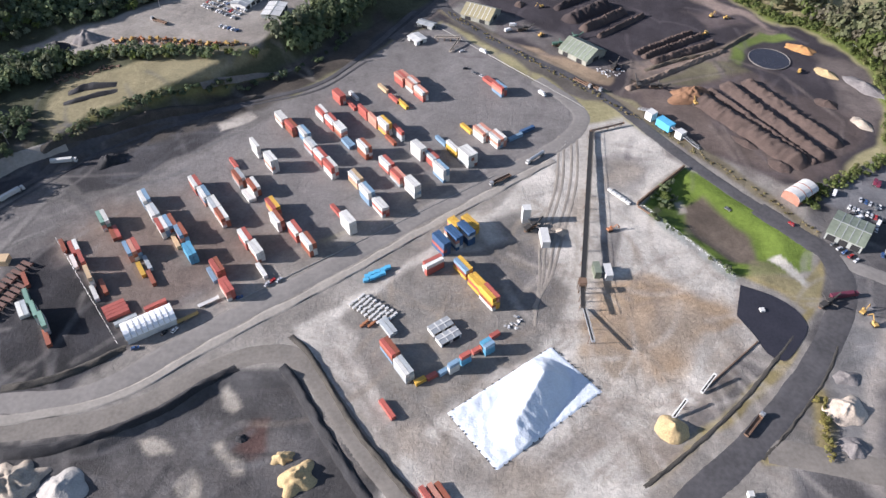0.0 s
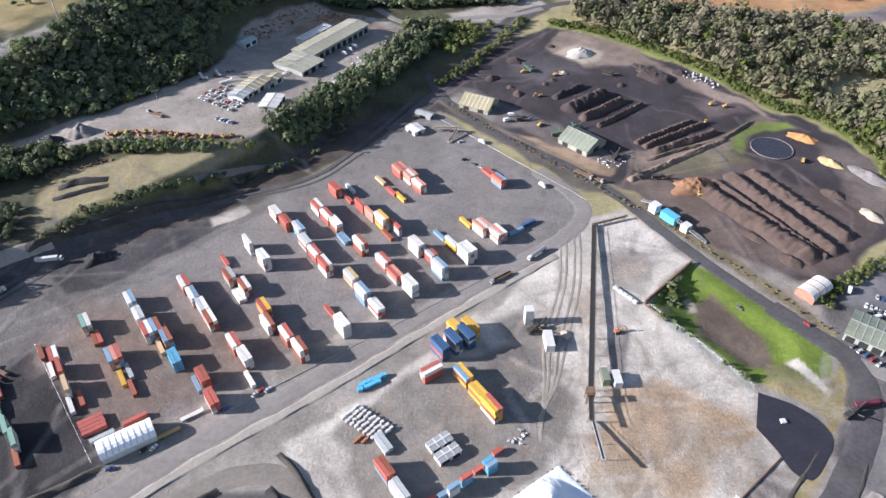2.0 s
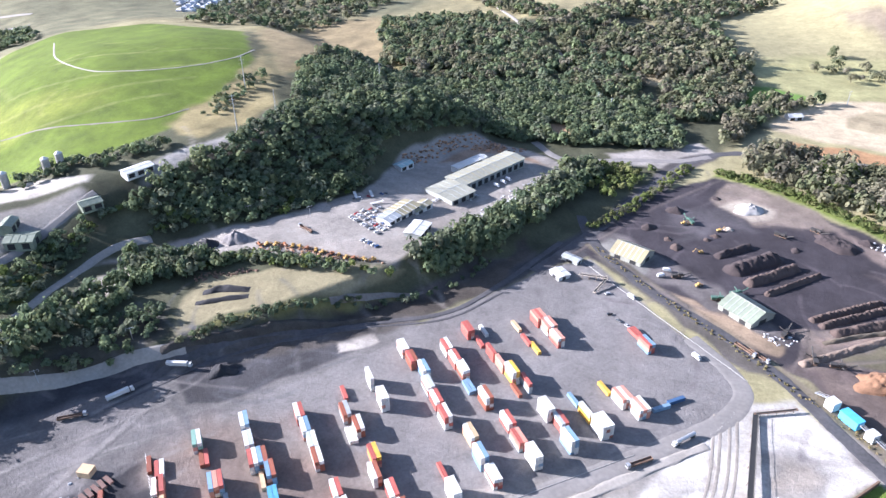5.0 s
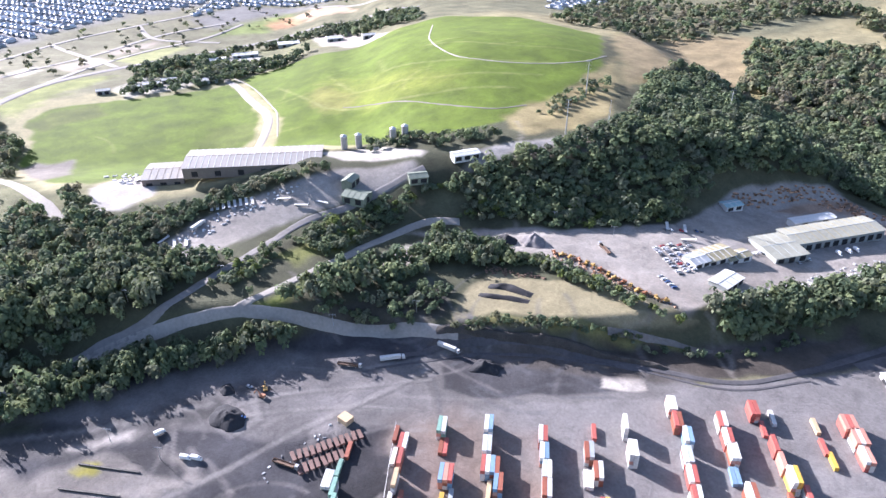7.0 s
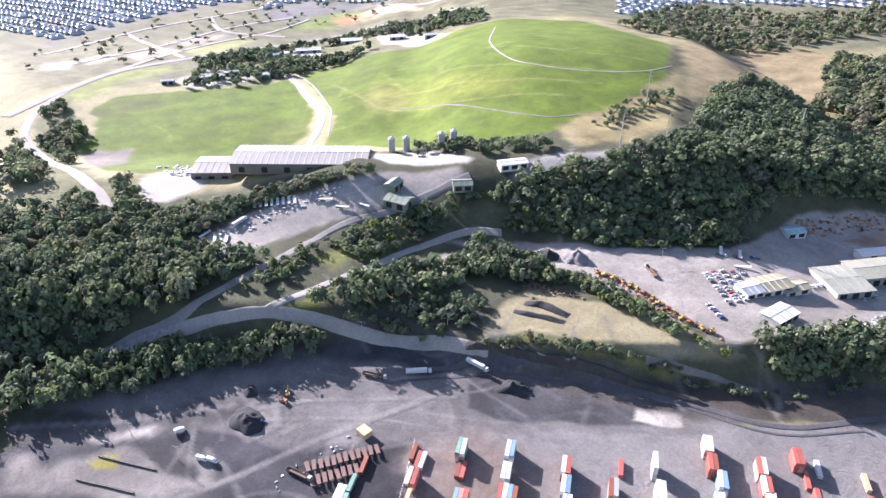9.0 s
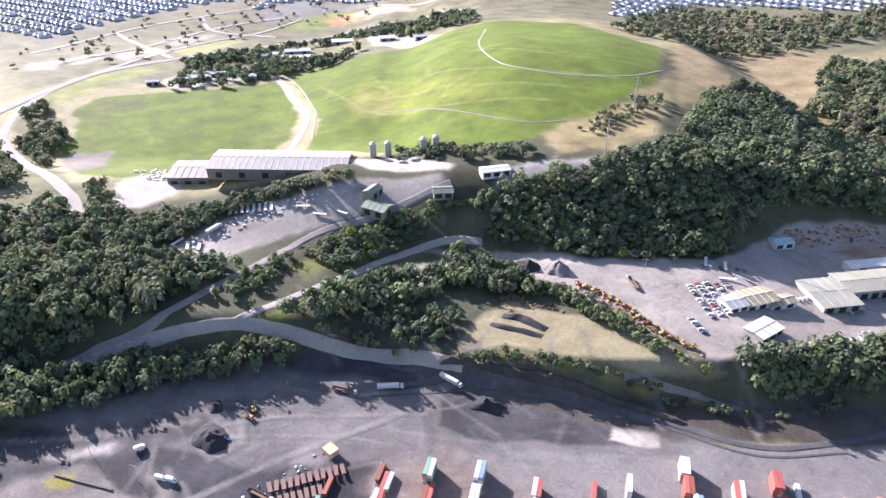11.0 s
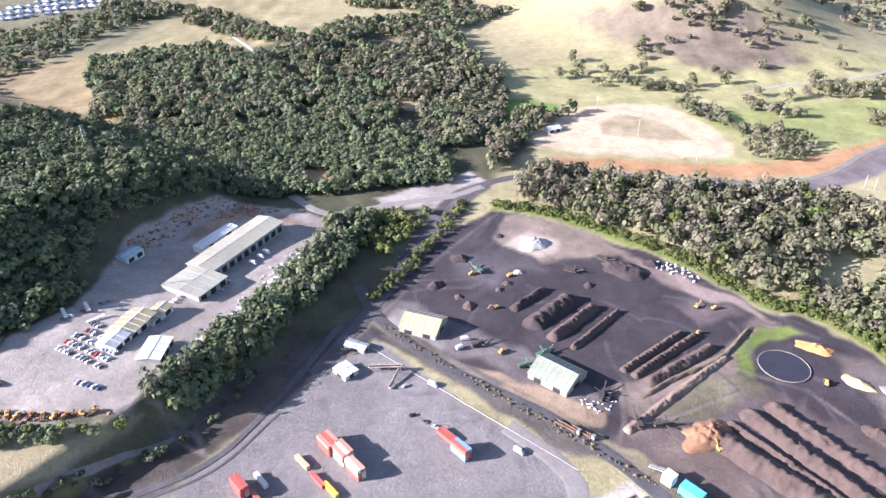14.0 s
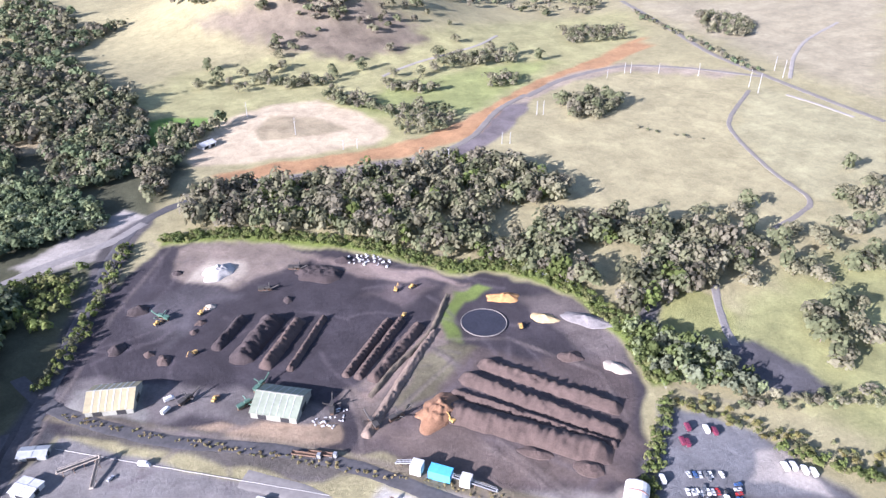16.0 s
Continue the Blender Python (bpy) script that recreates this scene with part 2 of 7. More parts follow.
def flank(outline, height, soft):
    """Raise or sink an outlined area of ground."""
    global GZ
    px, py = np.array(outline, float).T
    m = (GX > px.min() - 40) & (GX < px.max() + 40) & (GY > py.min() - 40) & (GY < py.max() + 40)
    GZ[m] += height * inside(GX[m], GY[m], outline, soft)


# wide country first
lay((0.30, 0.27, 0.15), [(-3000, -900), (3000, -900), (3000, 3600), (-3000, 3600)], 5, 0)
lay(SCRUB, [(-1100, 900), (-300, 760), (120, 700), (60, 1100), (-200, 1500), (-1200, 1500)], 40, 20, 0.3)
lay(WOODFLOOR, [(-330, 60), (-520, 150), (-420, 330), (-330, 640), (-420, 800), (-240, 940), (20, 1100), (150, 720), (90, 640), (0, 480), (-60, 400), (-140, 300), (-260, 240), (-300, 60)], 8, 4, 0.3)
lay((0.26, 0.22, 0.10), [(-422, 837), (-440, 1000), (-330, 1032), (-225, 959), (-225, 860), (-299, 632)], 14, 8, 0.2)
# the suburb's streets and the graded plots before it
lay((0.15, 0.145, 0.085), [(-3000, 300), (-860, 260), (-700, 560), (-600, 860), (-300, 1100), (-200, 2600), (-3000, 2600)], 30, 12, 0.25)
lay((0.17, 0.165, 0.155), [(-1145, 340), (-1194, 416), (-1229, 517), (-1249, 635), (-1229, 770), (-1322, 852), (-1686, 502)], 12, 5, 0.15)
lay((0.17, 0.165, 0.155), [(-1141, 679), (-1184, 802), (-1009, 889), (-1062, 803), (-1057, 676)], 12, 5, 0.15)
lay((0.17, 0.21, 0.06), [(-1021, 644), (-1046, 712), (-1052, 820), (-981, 791), (-978, 710)], 12, 8, 0.3)
lay((0.20, 0.22, 0.07), [(-821, 259), (-878, 319), (-881, 391), (-859, 424), (-833, 358), (-787, 270)], 12, 8, 0.3)
lay((0.38, 0.33, 0.265), [(-993, 298), (-981, 333), (-931, 311), (-951, 286)], 6, 3, 0.15)
lay((0.31, 0.27, 0.215), [(-978, 394), (-1003, 464), (-964, 463), (-922, 394)], 6, 3, 0.2)
lay((0.31, 0.27, 0.215), [(-1042, 489), (-1055, 575), (-1028, 571), (-994, 485)], 6, 3, 0.2)
lay((0.40, 0.36, 0.28), [(-983, 341), (-1006, 383), (-964, 375), (-942, 340)], 6, 3, 0.2)
lay((0.24, 0.25, 0.10), [(-964, 463), (-996, 545), (-985, 594), (-905, 475)], 6, 4, 0.2)
lay(ORANGE, [(-1014, 746), (-1029, 803), (-980, 802), (-962, 765), (-976, 741)], 7, 5, 0.3)
lay((0.47, 0.33, 0.22), [(-1009, 800), (-1016, 843), (-958, 871), (-908, 853), (-950, 815), (-946, 788)], 7, 5, 0.3)
lay((0.14, 0.14, 0.07), [(-870, 458), (-889, 565), (-878, 692), (-801, 717), (-759, 744), (-659, 684), (-759, 643), (-763, 573), (-724, 483), (-728, 442), (-768, 382)], 10, 6, 0.3)
lay((0.40, 0.38, 0.34), [(-887, 543), (-855, 617), (-740, 574), (-768, 559), (-839, 520)], 4, 3, 0.15)
lay((0.36, 0.32, 0.28), [(-838, 704), (-809, 744), (-662, 692), (-635, 662), (-750, 655)], 4, 3, 0.2)
lay((0.36, 0.34, 0.28), [(-808, 393), (-829, 438), (-774, 498), (-746, 452), (-760, 384)], 4, 3, 0.2)
lay((0.13, 0.13, 0.065), [(-792, 240), (-805, 276), (-680, 249), (-621, 220), (-525, 216), (-515, 241), (-470, 221), (-428, 242), (-404, 214), (-449, 143)], 8, 6, 0.3)
lay(LUSH, [(-478, 377), (-546, 439), (-728, 514), (-715, 607), (-664, 686), (-640, 774), (-559, 817), (-420, 800), (-335, 659), (-318, 546), (-325, 483), (-345, 448), (-394, 412)], 3, 3, 0.16)
lay(LUSH, [(-659, 237), (-701, 267), (-762, 283), (-783, 320), (-761, 372), (-722, 453), (-717, 488), (-630, 460), (-572, 429), (-535, 395), (-525, 373), (-534, 333), (-517, 285), (-518, 242), (-554, 226)], 3, 3, 0.2)
lay((0.085, 0.10, 0.025), [(-752, 282), (-772, 321), (-762, 353), (-721, 347), (-727, 320), (-721, 279)], 5, 4, 0.2, 0.7)
lay((0.17, 0.15, 0.13), [(-639, 232), (-645, 251), (-626, 273), (-578, 251), (-563, 224)], 4, 4, 0.2)
lay((0.10, 0.12, 0.03), [(-570, 361), (-604, 397), (-566, 424), (-538, 396), (-544, 372)], 8, 6, 0.2, 0.55)
lay((0.28, 0.22, 0.10), [(-564, 485), (-574, 515), (-502, 499), (-499, 468), (-531, 466)], 8, 6, 0.25, 0.4)
lay((0.24, 0.25, 0.05), [(-561, 477), (-590, 532), (-497, 544), (-404, 552), (-419, 512), (-483, 476)], 14, 10, 0.25, 0.35)
lay(STRAW, [(-326, 493), (-327, 535), (-319, 568), (-338, 684), (-295, 620), (-268, 557), (-267, 512), (-299, 480)], 5, 5, 0.3)
lay((0.24, 0.19, 0.105), [(-410, 811), (-431, 1009), (-343, 1058), (-252, 965), (-233, 881), (-286, 744), (-300, 671), (-291, 628)], 12, 8, 0.25)
lay((0.30, 0.20, 0.12), [(-56, 687), (-30, 684), (-26, 658), (-49, 653)], 3, 3, 0.2)
lay((0.36, 0.29, 0.18), [(-206, 819), (-168, 812), (-131, 823), (-125, 812), (-166, 800), (-199, 805)], 3, 3, 0.2)
lay((0.34, 0.28, 0.17), [(-22, 905), (37, 903), (78, 817), (40, 817), (-22, 876)], 4, 4, 0.2)
# the hilltop houses' concrete and gravel
lay((0.42, 0.39, 0.35), [(-508, 239), (-512, 256), (-513, 289), (-464, 268), (-459, 237), (-470, 224)], 2, 1, 0.12)
lay((0.40, 0.37, 0.32), [(-410, 373), (-382, 406), (-335, 414), (-331, 406), (-383, 373)], 2, 2, 0.12)
lay(GRAVEL, [(-394, 224), (-405, 263), (-401, 291), (-388, 320), (-372, 364), (-333, 400), (-321, 396), (-329, 379), (-338, 361), (-356, 311), (-363, 275), (-366, 240)], 2.5, 2, 0.12)
lay((0.33, 0.31, 0.28), [(-308, 436), (-285, 470), (-262, 505), (-252, 526), (-249, 507), (-272, 466), (-291, 430), (-301, 419)], 2.5, 2, 0.15)
lay((0.26, 0.225, 0.17), [(-283, 449), (-266, 472), (-248, 513), (-246, 532), (-239, 500), (-261, 465)], 3, 3, 0.2)
# the fields and diggings to the east
lay((0.30, 0.285, 0.14), [(137, 911), (230, 966), (344, 955), (498, 943), (693, 945), (892, 907), (816, 788), (576, 710), (442, 687), (312, 654), (184, 701), (145, 758)], 20, 10, 0.18)
lay((0.22, 0.25, 0.09), [(288, 759), (407, 803), (565, 796), (612, 766), (490, 708), (422, 681)], 14, 8, 0.2, 0.8)
lay((0.325, 0.29, 0.165), [(319, 588), (447, 633), (561, 695), (663, 686), (710, 619), (719, 574), (605, 517), (534, 431), (508, 386), (449, 373), (410, 392), (385, 446), (355, 486), (383, 541)], 8, 6, 0.12)
lay((0.325, 0.30, 0.175), [(724, 571), (721, 425), (497, 319), (501, 356), (516, 386), (544, 437), (586, 495)], 10, 8, 0.15)
lay((0.325, 0.285, 0.19), [(938, 948), (855, 681), (808, 560), (790, 457), (1344, 720)], 20, 10, 0.15)
lay((0.46, 0.38, 0.26), [(155, 743), (209, 805), (262, 821), (312, 807), (332, 747), (327, 685), (298, 670), (248, 681), (183, 699), (151, 716)], 4, 3, 0.12)
lay((0.30, 0.25, 0.16), [(223, 760), (255, 792), (289, 762), (300, 713), (267, 719), (220, 737)], 3, 2, 0.15)
lay((0.13, 0.22, 0.05), [(139, 837), (172, 842), (205, 817), (180, 785), (132, 758), (130, 789)], 4, 3, 0.15)
lay(ORANGE, [(160, 688), (207, 684), (243, 673), (282, 663), (339, 658), (410, 674), (462, 693), (546, 725), (660, 746), (789, 785), (757, 739), (633, 712), (518, 685), (456, 664), (393, 635), (319, 629), (269, 639), (196, 659), (160, 664)], 2.5, 3, 0.2)
lay((0.15, 0.13, 0.13), [(151, 671), (194, 655), (249, 642), (306, 627), (351, 622), (393, 635), (456, 677), (508, 692), (463, 651), (406, 618), (352, 599), (289, 602), (236, 619), (186, 638), (147, 655)], 2.5, 2, 0.25)
lay((0.38, 0.26, 0.18), [(189, 643), (246, 619), (308, 596), (353, 593), (323, 585), (248, 605), (199, 624)], 3, 3, 0.2)
lay((0.30, 0.25, 0.19), [(456, 677), (501, 693), (588, 722), (675, 714), (715, 662), (748, 608), (730, 596), (691, 643), (651, 693), (572, 697), (483, 674)], 3, 3, 0.15)
lay((0.19, 0.158, 0.115), [(292, 1118), (356, 1092), (427, 1052), (498, 1026), (540, 979), (531, 914), (471, 902), (398, 913), (350, 969), (312, 1050)], 16, 12, 0.3)
lay((0.165, 0.135, 0.10), [(392, 989), (470, 980), (512, 939), (531, 914), (460, 898), (398, 913)], 14, 10, 0.3)
lay((0.27, 0.27, 0.12), [(300, 330), (420, 330), (560, 300), (420, 180), (300, 215)], 14, 7, 0.2)
lay((0.25, 0.25, 0.10), [(315, 366), (341, 355), (332, 325), (316, 311), (296, 325), (286, 340)], 3, 3, 0.2)
lay((0.24, 0.23, 0.11), [(221, 583), (260, 573), (244, 533), (216, 549)], 4, 4, 0.2)
# bare worked ground round the yard
lay((0.25, 0.23, 0.205), [(-280, 60), (-190, 240), (-60, 240), (60, 345), (130, 320), (200, 290), (262, 250), (260, 60)], 5, 4, 0.15)
# office yard and its approaches on the ledge
lay(GRAVEL, [(-298, 357), (-250, 405), (-218, 430), (-168, 484), (-160, 560), (-112, 625), (-62, 618), (-30, 596), (-46, 532), (-103, 428), (-116, 399), (-159, 396), (-212, 388), (-255, 382)], 2, 2, 0.1)
lay((0.27, 0.24, 0.21), [(-181, 403), (-148, 419), (-112, 408), (-115, 395), (-151, 391), (-188, 396)], 3, 3, 0.2, 0.7)
lay((0.29, 0.25, 0.21), [(-122, 429), (-104, 495), (-80, 505), (-95, 454), (-110, 417)], 5, 5, 0.2, 0.5)
lay((0.25, 0.18, 0.13), [(-131, 565), (-111, 602), (-94, 619), (-39, 586), (-71, 591), (-95, 596), (-114, 571)], 3, 3, 0.35)
lay((0.24, 0.21, 0.125), [(-211, 302), (-218, 314), (-227, 337), (-225, 357), (-193, 369), (-158, 391), (-132, 388), (-110, 397), (-123, 380), (-147, 357), (-174, 342), (-199, 325)], 2.5, 2, 0.2)
lay((0.15, 0.145, 0.06), [(-210, 301), (-198, 323), (-172, 340), (-146, 356), (-105, 386), (-109, 375), (-143, 352), (-168, 335), (-194, 318), (-206, 300)], 2, 2, 0.35)
lay((0.12, 0.14, 0.035), [(-301, 228), (-296, 250), (-293, 280), (-288, 285), (-288, 252), (-296, 231)], 2, 2, 0.2)
lay((0.16, 0.17, 0.05), [(-332, 275), (-328, 317), (-322, 341), (-313, 323), (-312, 277)], 5, 4, 0.3)
lay((0.34, 0.31, 0.27), [(-287, 314), (-291, 332), (-284, 359), (-268, 367), (-265, 348), (-277, 319)], 2, 2, 0.2)
# container yard, black ground round it
lay(BLACK, [(-300, 60), (-320, 170), (-262, 262), (-215, 300), (-160, 330), (-120, 352), (-80, 385), (-140, 296), (-187, 237), (-136, 172), (-150, 150), (-220, 120)], 3, 4, 0.3)
lay((0.145, 0.135, 0.13), [(-330, 110), (-290, 215), (-238, 262), (-200, 283), (-140, 305), (-100, 350), (-70, 384), (-60, 340), (-150, 250), (-187, 237), (-215, 200)], 4, 5, 0.25)
# next band: the bank trees' shade on the ground, put in as darker soil
lay((0.08, 0.076, 0.074), [(-325, 100), (-304, 131), (-282, 164), (-269, 194), (-267, 213), (-252, 210), (-258, 187), (-262, 162), (-276, 133), (-306, 94)], 4, 4, 0.3)
lay((0.19, 0.172, 0.155), [(-299, 92), (-284, 111), (-273, 132), (-250, 154), (-224, 161), (-230, 138), (-281, 87)], 4, 4, 0.25)
lay((0.32, 0.29, 0.26), [(-290, 125), (-279, 148), (-275, 155), (-272, 148), (-282, 128)], 2, 3, 0.25)
lay((0.30, 0.27, 0.06), [(-273, 119), (-273, 126), (-269, 130), (-263, 126), (-268, 120)], 1.2, 1, 0.15)
lay((0.05, 0.048, 0.05), [(-263, 141), (-259, 150), (-236, 154), (-233, 150), (-247, 143)], 2, 2, 0.3)
lay(YARD, [(-187, 239), (-150, 294), (-96, 352), (-60, 394), (-24, 438), (0, 452), (36, 404), (76, 352), (84, 338), (74, 322), (29, 288), (-62, 238), (-138, 176)], 1.5, 1.5, 0.06)
lay((0.17, 0.135, 0.115), [(-187, 239), (-160, 272), (-90, 252), (-70, 232), (-138, 178)], 14, 6, 0.1)
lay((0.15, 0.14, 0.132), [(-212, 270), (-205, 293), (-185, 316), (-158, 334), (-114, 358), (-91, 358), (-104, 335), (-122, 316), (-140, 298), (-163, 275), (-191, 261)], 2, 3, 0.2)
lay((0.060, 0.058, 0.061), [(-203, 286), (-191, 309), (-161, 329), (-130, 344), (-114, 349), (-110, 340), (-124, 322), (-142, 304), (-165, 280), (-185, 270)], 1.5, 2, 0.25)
lay((0.42, 0.38, 0.33), [(-134, 335), (-126, 343), (-113, 347), (-110, 339), (-119, 329), (-126, 325)], 1, 2, 0.2)
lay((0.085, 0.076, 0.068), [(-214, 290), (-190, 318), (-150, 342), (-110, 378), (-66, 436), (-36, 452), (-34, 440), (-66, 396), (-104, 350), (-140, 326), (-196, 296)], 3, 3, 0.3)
lay((0.06, 0.058, 0.06), [(-60, 394), (-24, 438), (0, 455), (30, 520), (70, 600), (50, 600), (0, 500), (-40, 440), (-90, 385)], 3, 2, 0.2)
lay((0.038, 0.037, 0.04), [(-204, 213), (-190, 217), (-173, 220), (-151, 203), (-133, 175), (-151, 161), (-177, 153)], 2.5, 3, 0.35)
lay((0.030, 0.030, 0.032), [(-180, 161), (-160, 166), (-143, 178), (-135, 175), (-150, 160), (-163, 153), (-176, 151)], 2, 3, 0.3)
lay((0.07, 0.06, 0.05), [(-146, 351), (-119, 371), (-94, 384), (-64, 420), (-46, 465), (-40, 449), (-58, 401), (-88, 371), (-119, 359)], 2.5, 3, 0.3)
# slope turned from the sun below the slip road: its shade is in this colour
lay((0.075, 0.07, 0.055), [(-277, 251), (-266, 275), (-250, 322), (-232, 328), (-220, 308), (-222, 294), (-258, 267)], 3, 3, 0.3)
# pale pad, tan patch, black works below
lay(PALE, [(-64, 186), (-45, 197), (25, 262), (83, 335), (104, 340), (131, 297), (100, 267), (136, 213), (133, 177), (106, 154), (78, 112), (44, 92), (-6, 80), (-31, 130)], 2, 3, 0.2)
lay((0.21, 0.195, 0.175), [(-50, 184), (-20, 215), (18, 235), (46, 236), (58, 205), (44, 178), (4, 146), (-20, 128), (-36, 160)], 2.5, 4, 0.12)
lay((0.40, 0.37, 0.33), [(-58, 186), (-45, 188), (-34, 167), (-20, 141), (-13, 127), (-17, 115), (-31, 136), (-44, 156)], 2.5, 3, 0.2)
lay((0.25, 0.22, 0.19), [(-18, 136), (2, 136), (18, 118), (38, 127), (62, 146), (69, 136), (41, 116), (16, 109), (-5, 113)], 5, 5, 0.25, 0.75)
lay(TAN, [(74, 211), (98, 215), (122, 205), (130, 189), (122, 180), (105, 177), (96, 162), (70, 154), (60, 168), (60, 185)], 4, 5, 0.15)
lay((0.30, 0.235, 0.175), [(74, 192), (100, 201), (118, 192), (99, 174), (71, 165)], 6, 6, 0.2, 0.6)
lay((0.27, 0.24, 0.20), [(59, 173), (74, 168), (90, 154), (82, 136), (66, 146), (52, 162)], 5, 5, 0.2, 0.6)
lay((0.09, 0.085, 0.083), [(21, 254), (39, 257), (56, 250), (59, 241), (48, 233), (32, 240)], 4, 4, 0.25, 0.75)
lay((0.14, 0.13, 0.125), [(21, 233), (48, 237), (56, 211), (38, 185), (25, 204)], 6, 6, 0.25, 0.6)
lay((0.12, 0.11, 0.105), [(73, 233), (84, 249), (87, 241), (79, 218), (73, 218)], 2, 3, 0.25, 0.8)
lay((0.18, 0.165, 0.155), [(85, 302), (102, 307), (111, 293), (102, 274), (86, 274)], 3, 4, 0.3, 0.6)
lay((0.115, 0.105, 0.10), [(129, 180), (131, 167), (146, 172), (140, 165), (122, 148), (100, 133), (82, 118), (67, 112), (71, 127), (88, 136), (108, 154)], 3, 4, 0.3, 0.85)
lay((0.38, 0.35, 0.31), [(116, 180), (127, 189), (134, 178), (121, 168), (114, 168)], 2, 2, 0.15)
lay((0.075, 0.072, 0.072), [(-220, 40), (-200, 128), (-130, 132), (-92, 160), (-68, 166), (-56, 156), (-34, 128), (-12, 96), (20, 40)], 2, 3, 0.35)
lay((0.13, 0.12, 0.115), [(-175, 95), (-120, 120), (-70, 145), (-50, 130), (-90, 100), (-150, 70)], 8, 8, 0.4, 0.6)
lay((0.11, 0.068, 0.06), [(-79, 126), (-75, 141), (-68, 142), (-67, 126), (-74, 123)], 2, 3, 0.2)
lay((0.10, 0.095, 0.095), [(118, 88), (150, 160), (182, 235), (192, 300), (262, 262), (260, 90)], 3, 4, 0.3)
lay((0.155, 0.145, 0.13), [(118, 126), (152, 157), (173, 180), (159, 152), (145, 121)], 2, 3, 0.25)
lay((0.30, 0.27, 0.24), [(161, 155), (180, 180), (195, 192), (158, 109), (144, 118)], 4, 4, 0.2)
lay((0.20, 0.195, 0.19), [(161, 168), (183, 199), (192, 197), (175, 163), (155, 121), (146, 121)], 3, 3, 0.25)
lay(STRAW, [(147, 152), (153, 154), (150, 137), (145, 121), (139, 122), (143, 137)], 1.5, 2, 0.25)
lay(STRAW, [(117, 125), (138, 125), (145, 121), (119, 122)], 1.2, 2, 0.3)
lay(STRAW, [(182, 228), (170, 203), (154, 180), (137, 160), (118, 143), (95, 127), (75, 112), (73, 114), (94, 131), (118, 149), (137, 167), (150, 183), (160, 194), (155, 202), (142, 212), (133, 219), (140, 224), (165, 212)], 1.2, 2, 0.3)
# green basin
lay((0.115, 0.165, 0.03), [(131, 295), (101, 265), (136, 214), (171, 219), (176, 232), (155, 268)], 1.5, 1.5, 0.15)
lay(MUD, [(122, 265), (134, 272), (151, 241), (150, 222), (135, 226), (123, 241)], 2, 2, 0.25)
lay((0.05, 0.08, 0.02), [(106, 265), (120, 283), (121, 270), (121, 249), (111, 249)], 2, 2, 0.25, 0.8)
lay((0.40, 0.35, 0.32), [(120, 269), (124, 270), (124, 261), (120, 260)], 1, 1, 0.15, 0.7)
lay((0.40, 0.38, 0.34), [(155, 229), (161, 230), (168, 210), (165, 208)], 0.6, 0.4, 0.1)
lay((0.19, 0.17, 0.10), [(147, 228), (156, 228), (164, 208), (174, 223), (174, 212), (165, 198), (143, 215)], 1.5, 2, 0.3, 0.7)
lay((0.30, 0.31, 0.29), [(103, 262), (137, 214), (133, 211), (99, 261)], 1, 0.6, 0.1)
# compost works
lay(COMPOST, [(-6, 470), (47, 562), (90, 600), (133, 576), (194, 514), (226, 457), (255, 434), (270, 393), (258, 343), (245, 316), (200, 280), (181, 278), (101, 370), (0, 452)], 2, 3, 0.22)
lay((0.095, 0.075, 0.07), [(130, 397), (181, 410), (193, 389), (249, 337), (230, 309), (195, 279), (174, 283), (144, 305), (107, 363)], 4, 5, 0.25)
lay((0.15, 0.115, 0.095), [(116, 373), (140, 365), (163, 327), (195, 295), (193, 281), (144, 312), (119, 354)], 5, 6, 0.3, 0.6)
lay((0.14, 0.125, 0.12), [(4, 484), (18, 489), (42, 466), (78, 435), (113, 394), (107, 384), (71, 411), (51, 430), (20, 443), (4, 462)], 3, 4, 0.25)
lay((0.30, 0.225, 0.155), [(43, 426), (69, 413), (107, 384), (103, 376), (84, 383), (59, 403)], 1.5, 3, 0.25)
lay((0.24, 0.23, 0.21), [(3, 467), (14, 482), (42, 466), (32, 439), (16, 445)], 2, 3, 0.2)
lay((0.16, 0.13, 0.11), [(119, 400), (144, 414), (174, 415), (222, 450), (229, 441), (186, 406), (144, 382), (115, 366)], 2.5, 4, 0.3)
lay((0.21, 0.16, 0.13), [(126, 395), (153, 407), (190, 423), (212, 442), (213, 437), (187, 412), (156, 399), (127, 386)], 1.5, 2, 0.25)
lay((0.13, 0.17, 0.045), [(185, 407), (197, 427), (218, 441), (235, 438), (238, 430), (215, 429), (197, 411), (191, 400)], 2, 3, 0.25)
lay((0.14, 0.13, 0.075), [(135, 378), (163, 400), (189, 404), (193, 389), (172, 382), (144, 372)], 3, 4, 0.35, 0.7)
lay((0.21, 0.17, 0.14), [(83, 559), (100, 590), (138, 576), (167, 541), (168, 526), (132, 524), (107, 526)], 3, 5, 0.3)
lay((0.38, 0.33, 0.265), [(90, 550), (110, 563), (127, 548), (126, 536), (108, 529)], 3, 3, 0.2)
lay((0.23, 0.18, 0.155), [(162, 531), (187, 500), (222, 461), (231, 443), (211, 458), (180, 488)], 2.5, 4, 0.3)
lay((0.15, 0.12, 0.115), [(171, 472), (194, 470), (213, 449), (186, 446)], 4, 5, 0.3, 0.7)
lay((0.18, 0.15, 0.135), [(242, 419), (270, 399), (267, 360), (247, 327), (240, 344), (243, 391)], 4, 5, 0.25, 0.7)
lay((0.12, 0.11, 0.115), [(51, 531), (89, 547), (110, 516), (83, 508), (60, 486)], 6, 5, 0.25, 0.6)
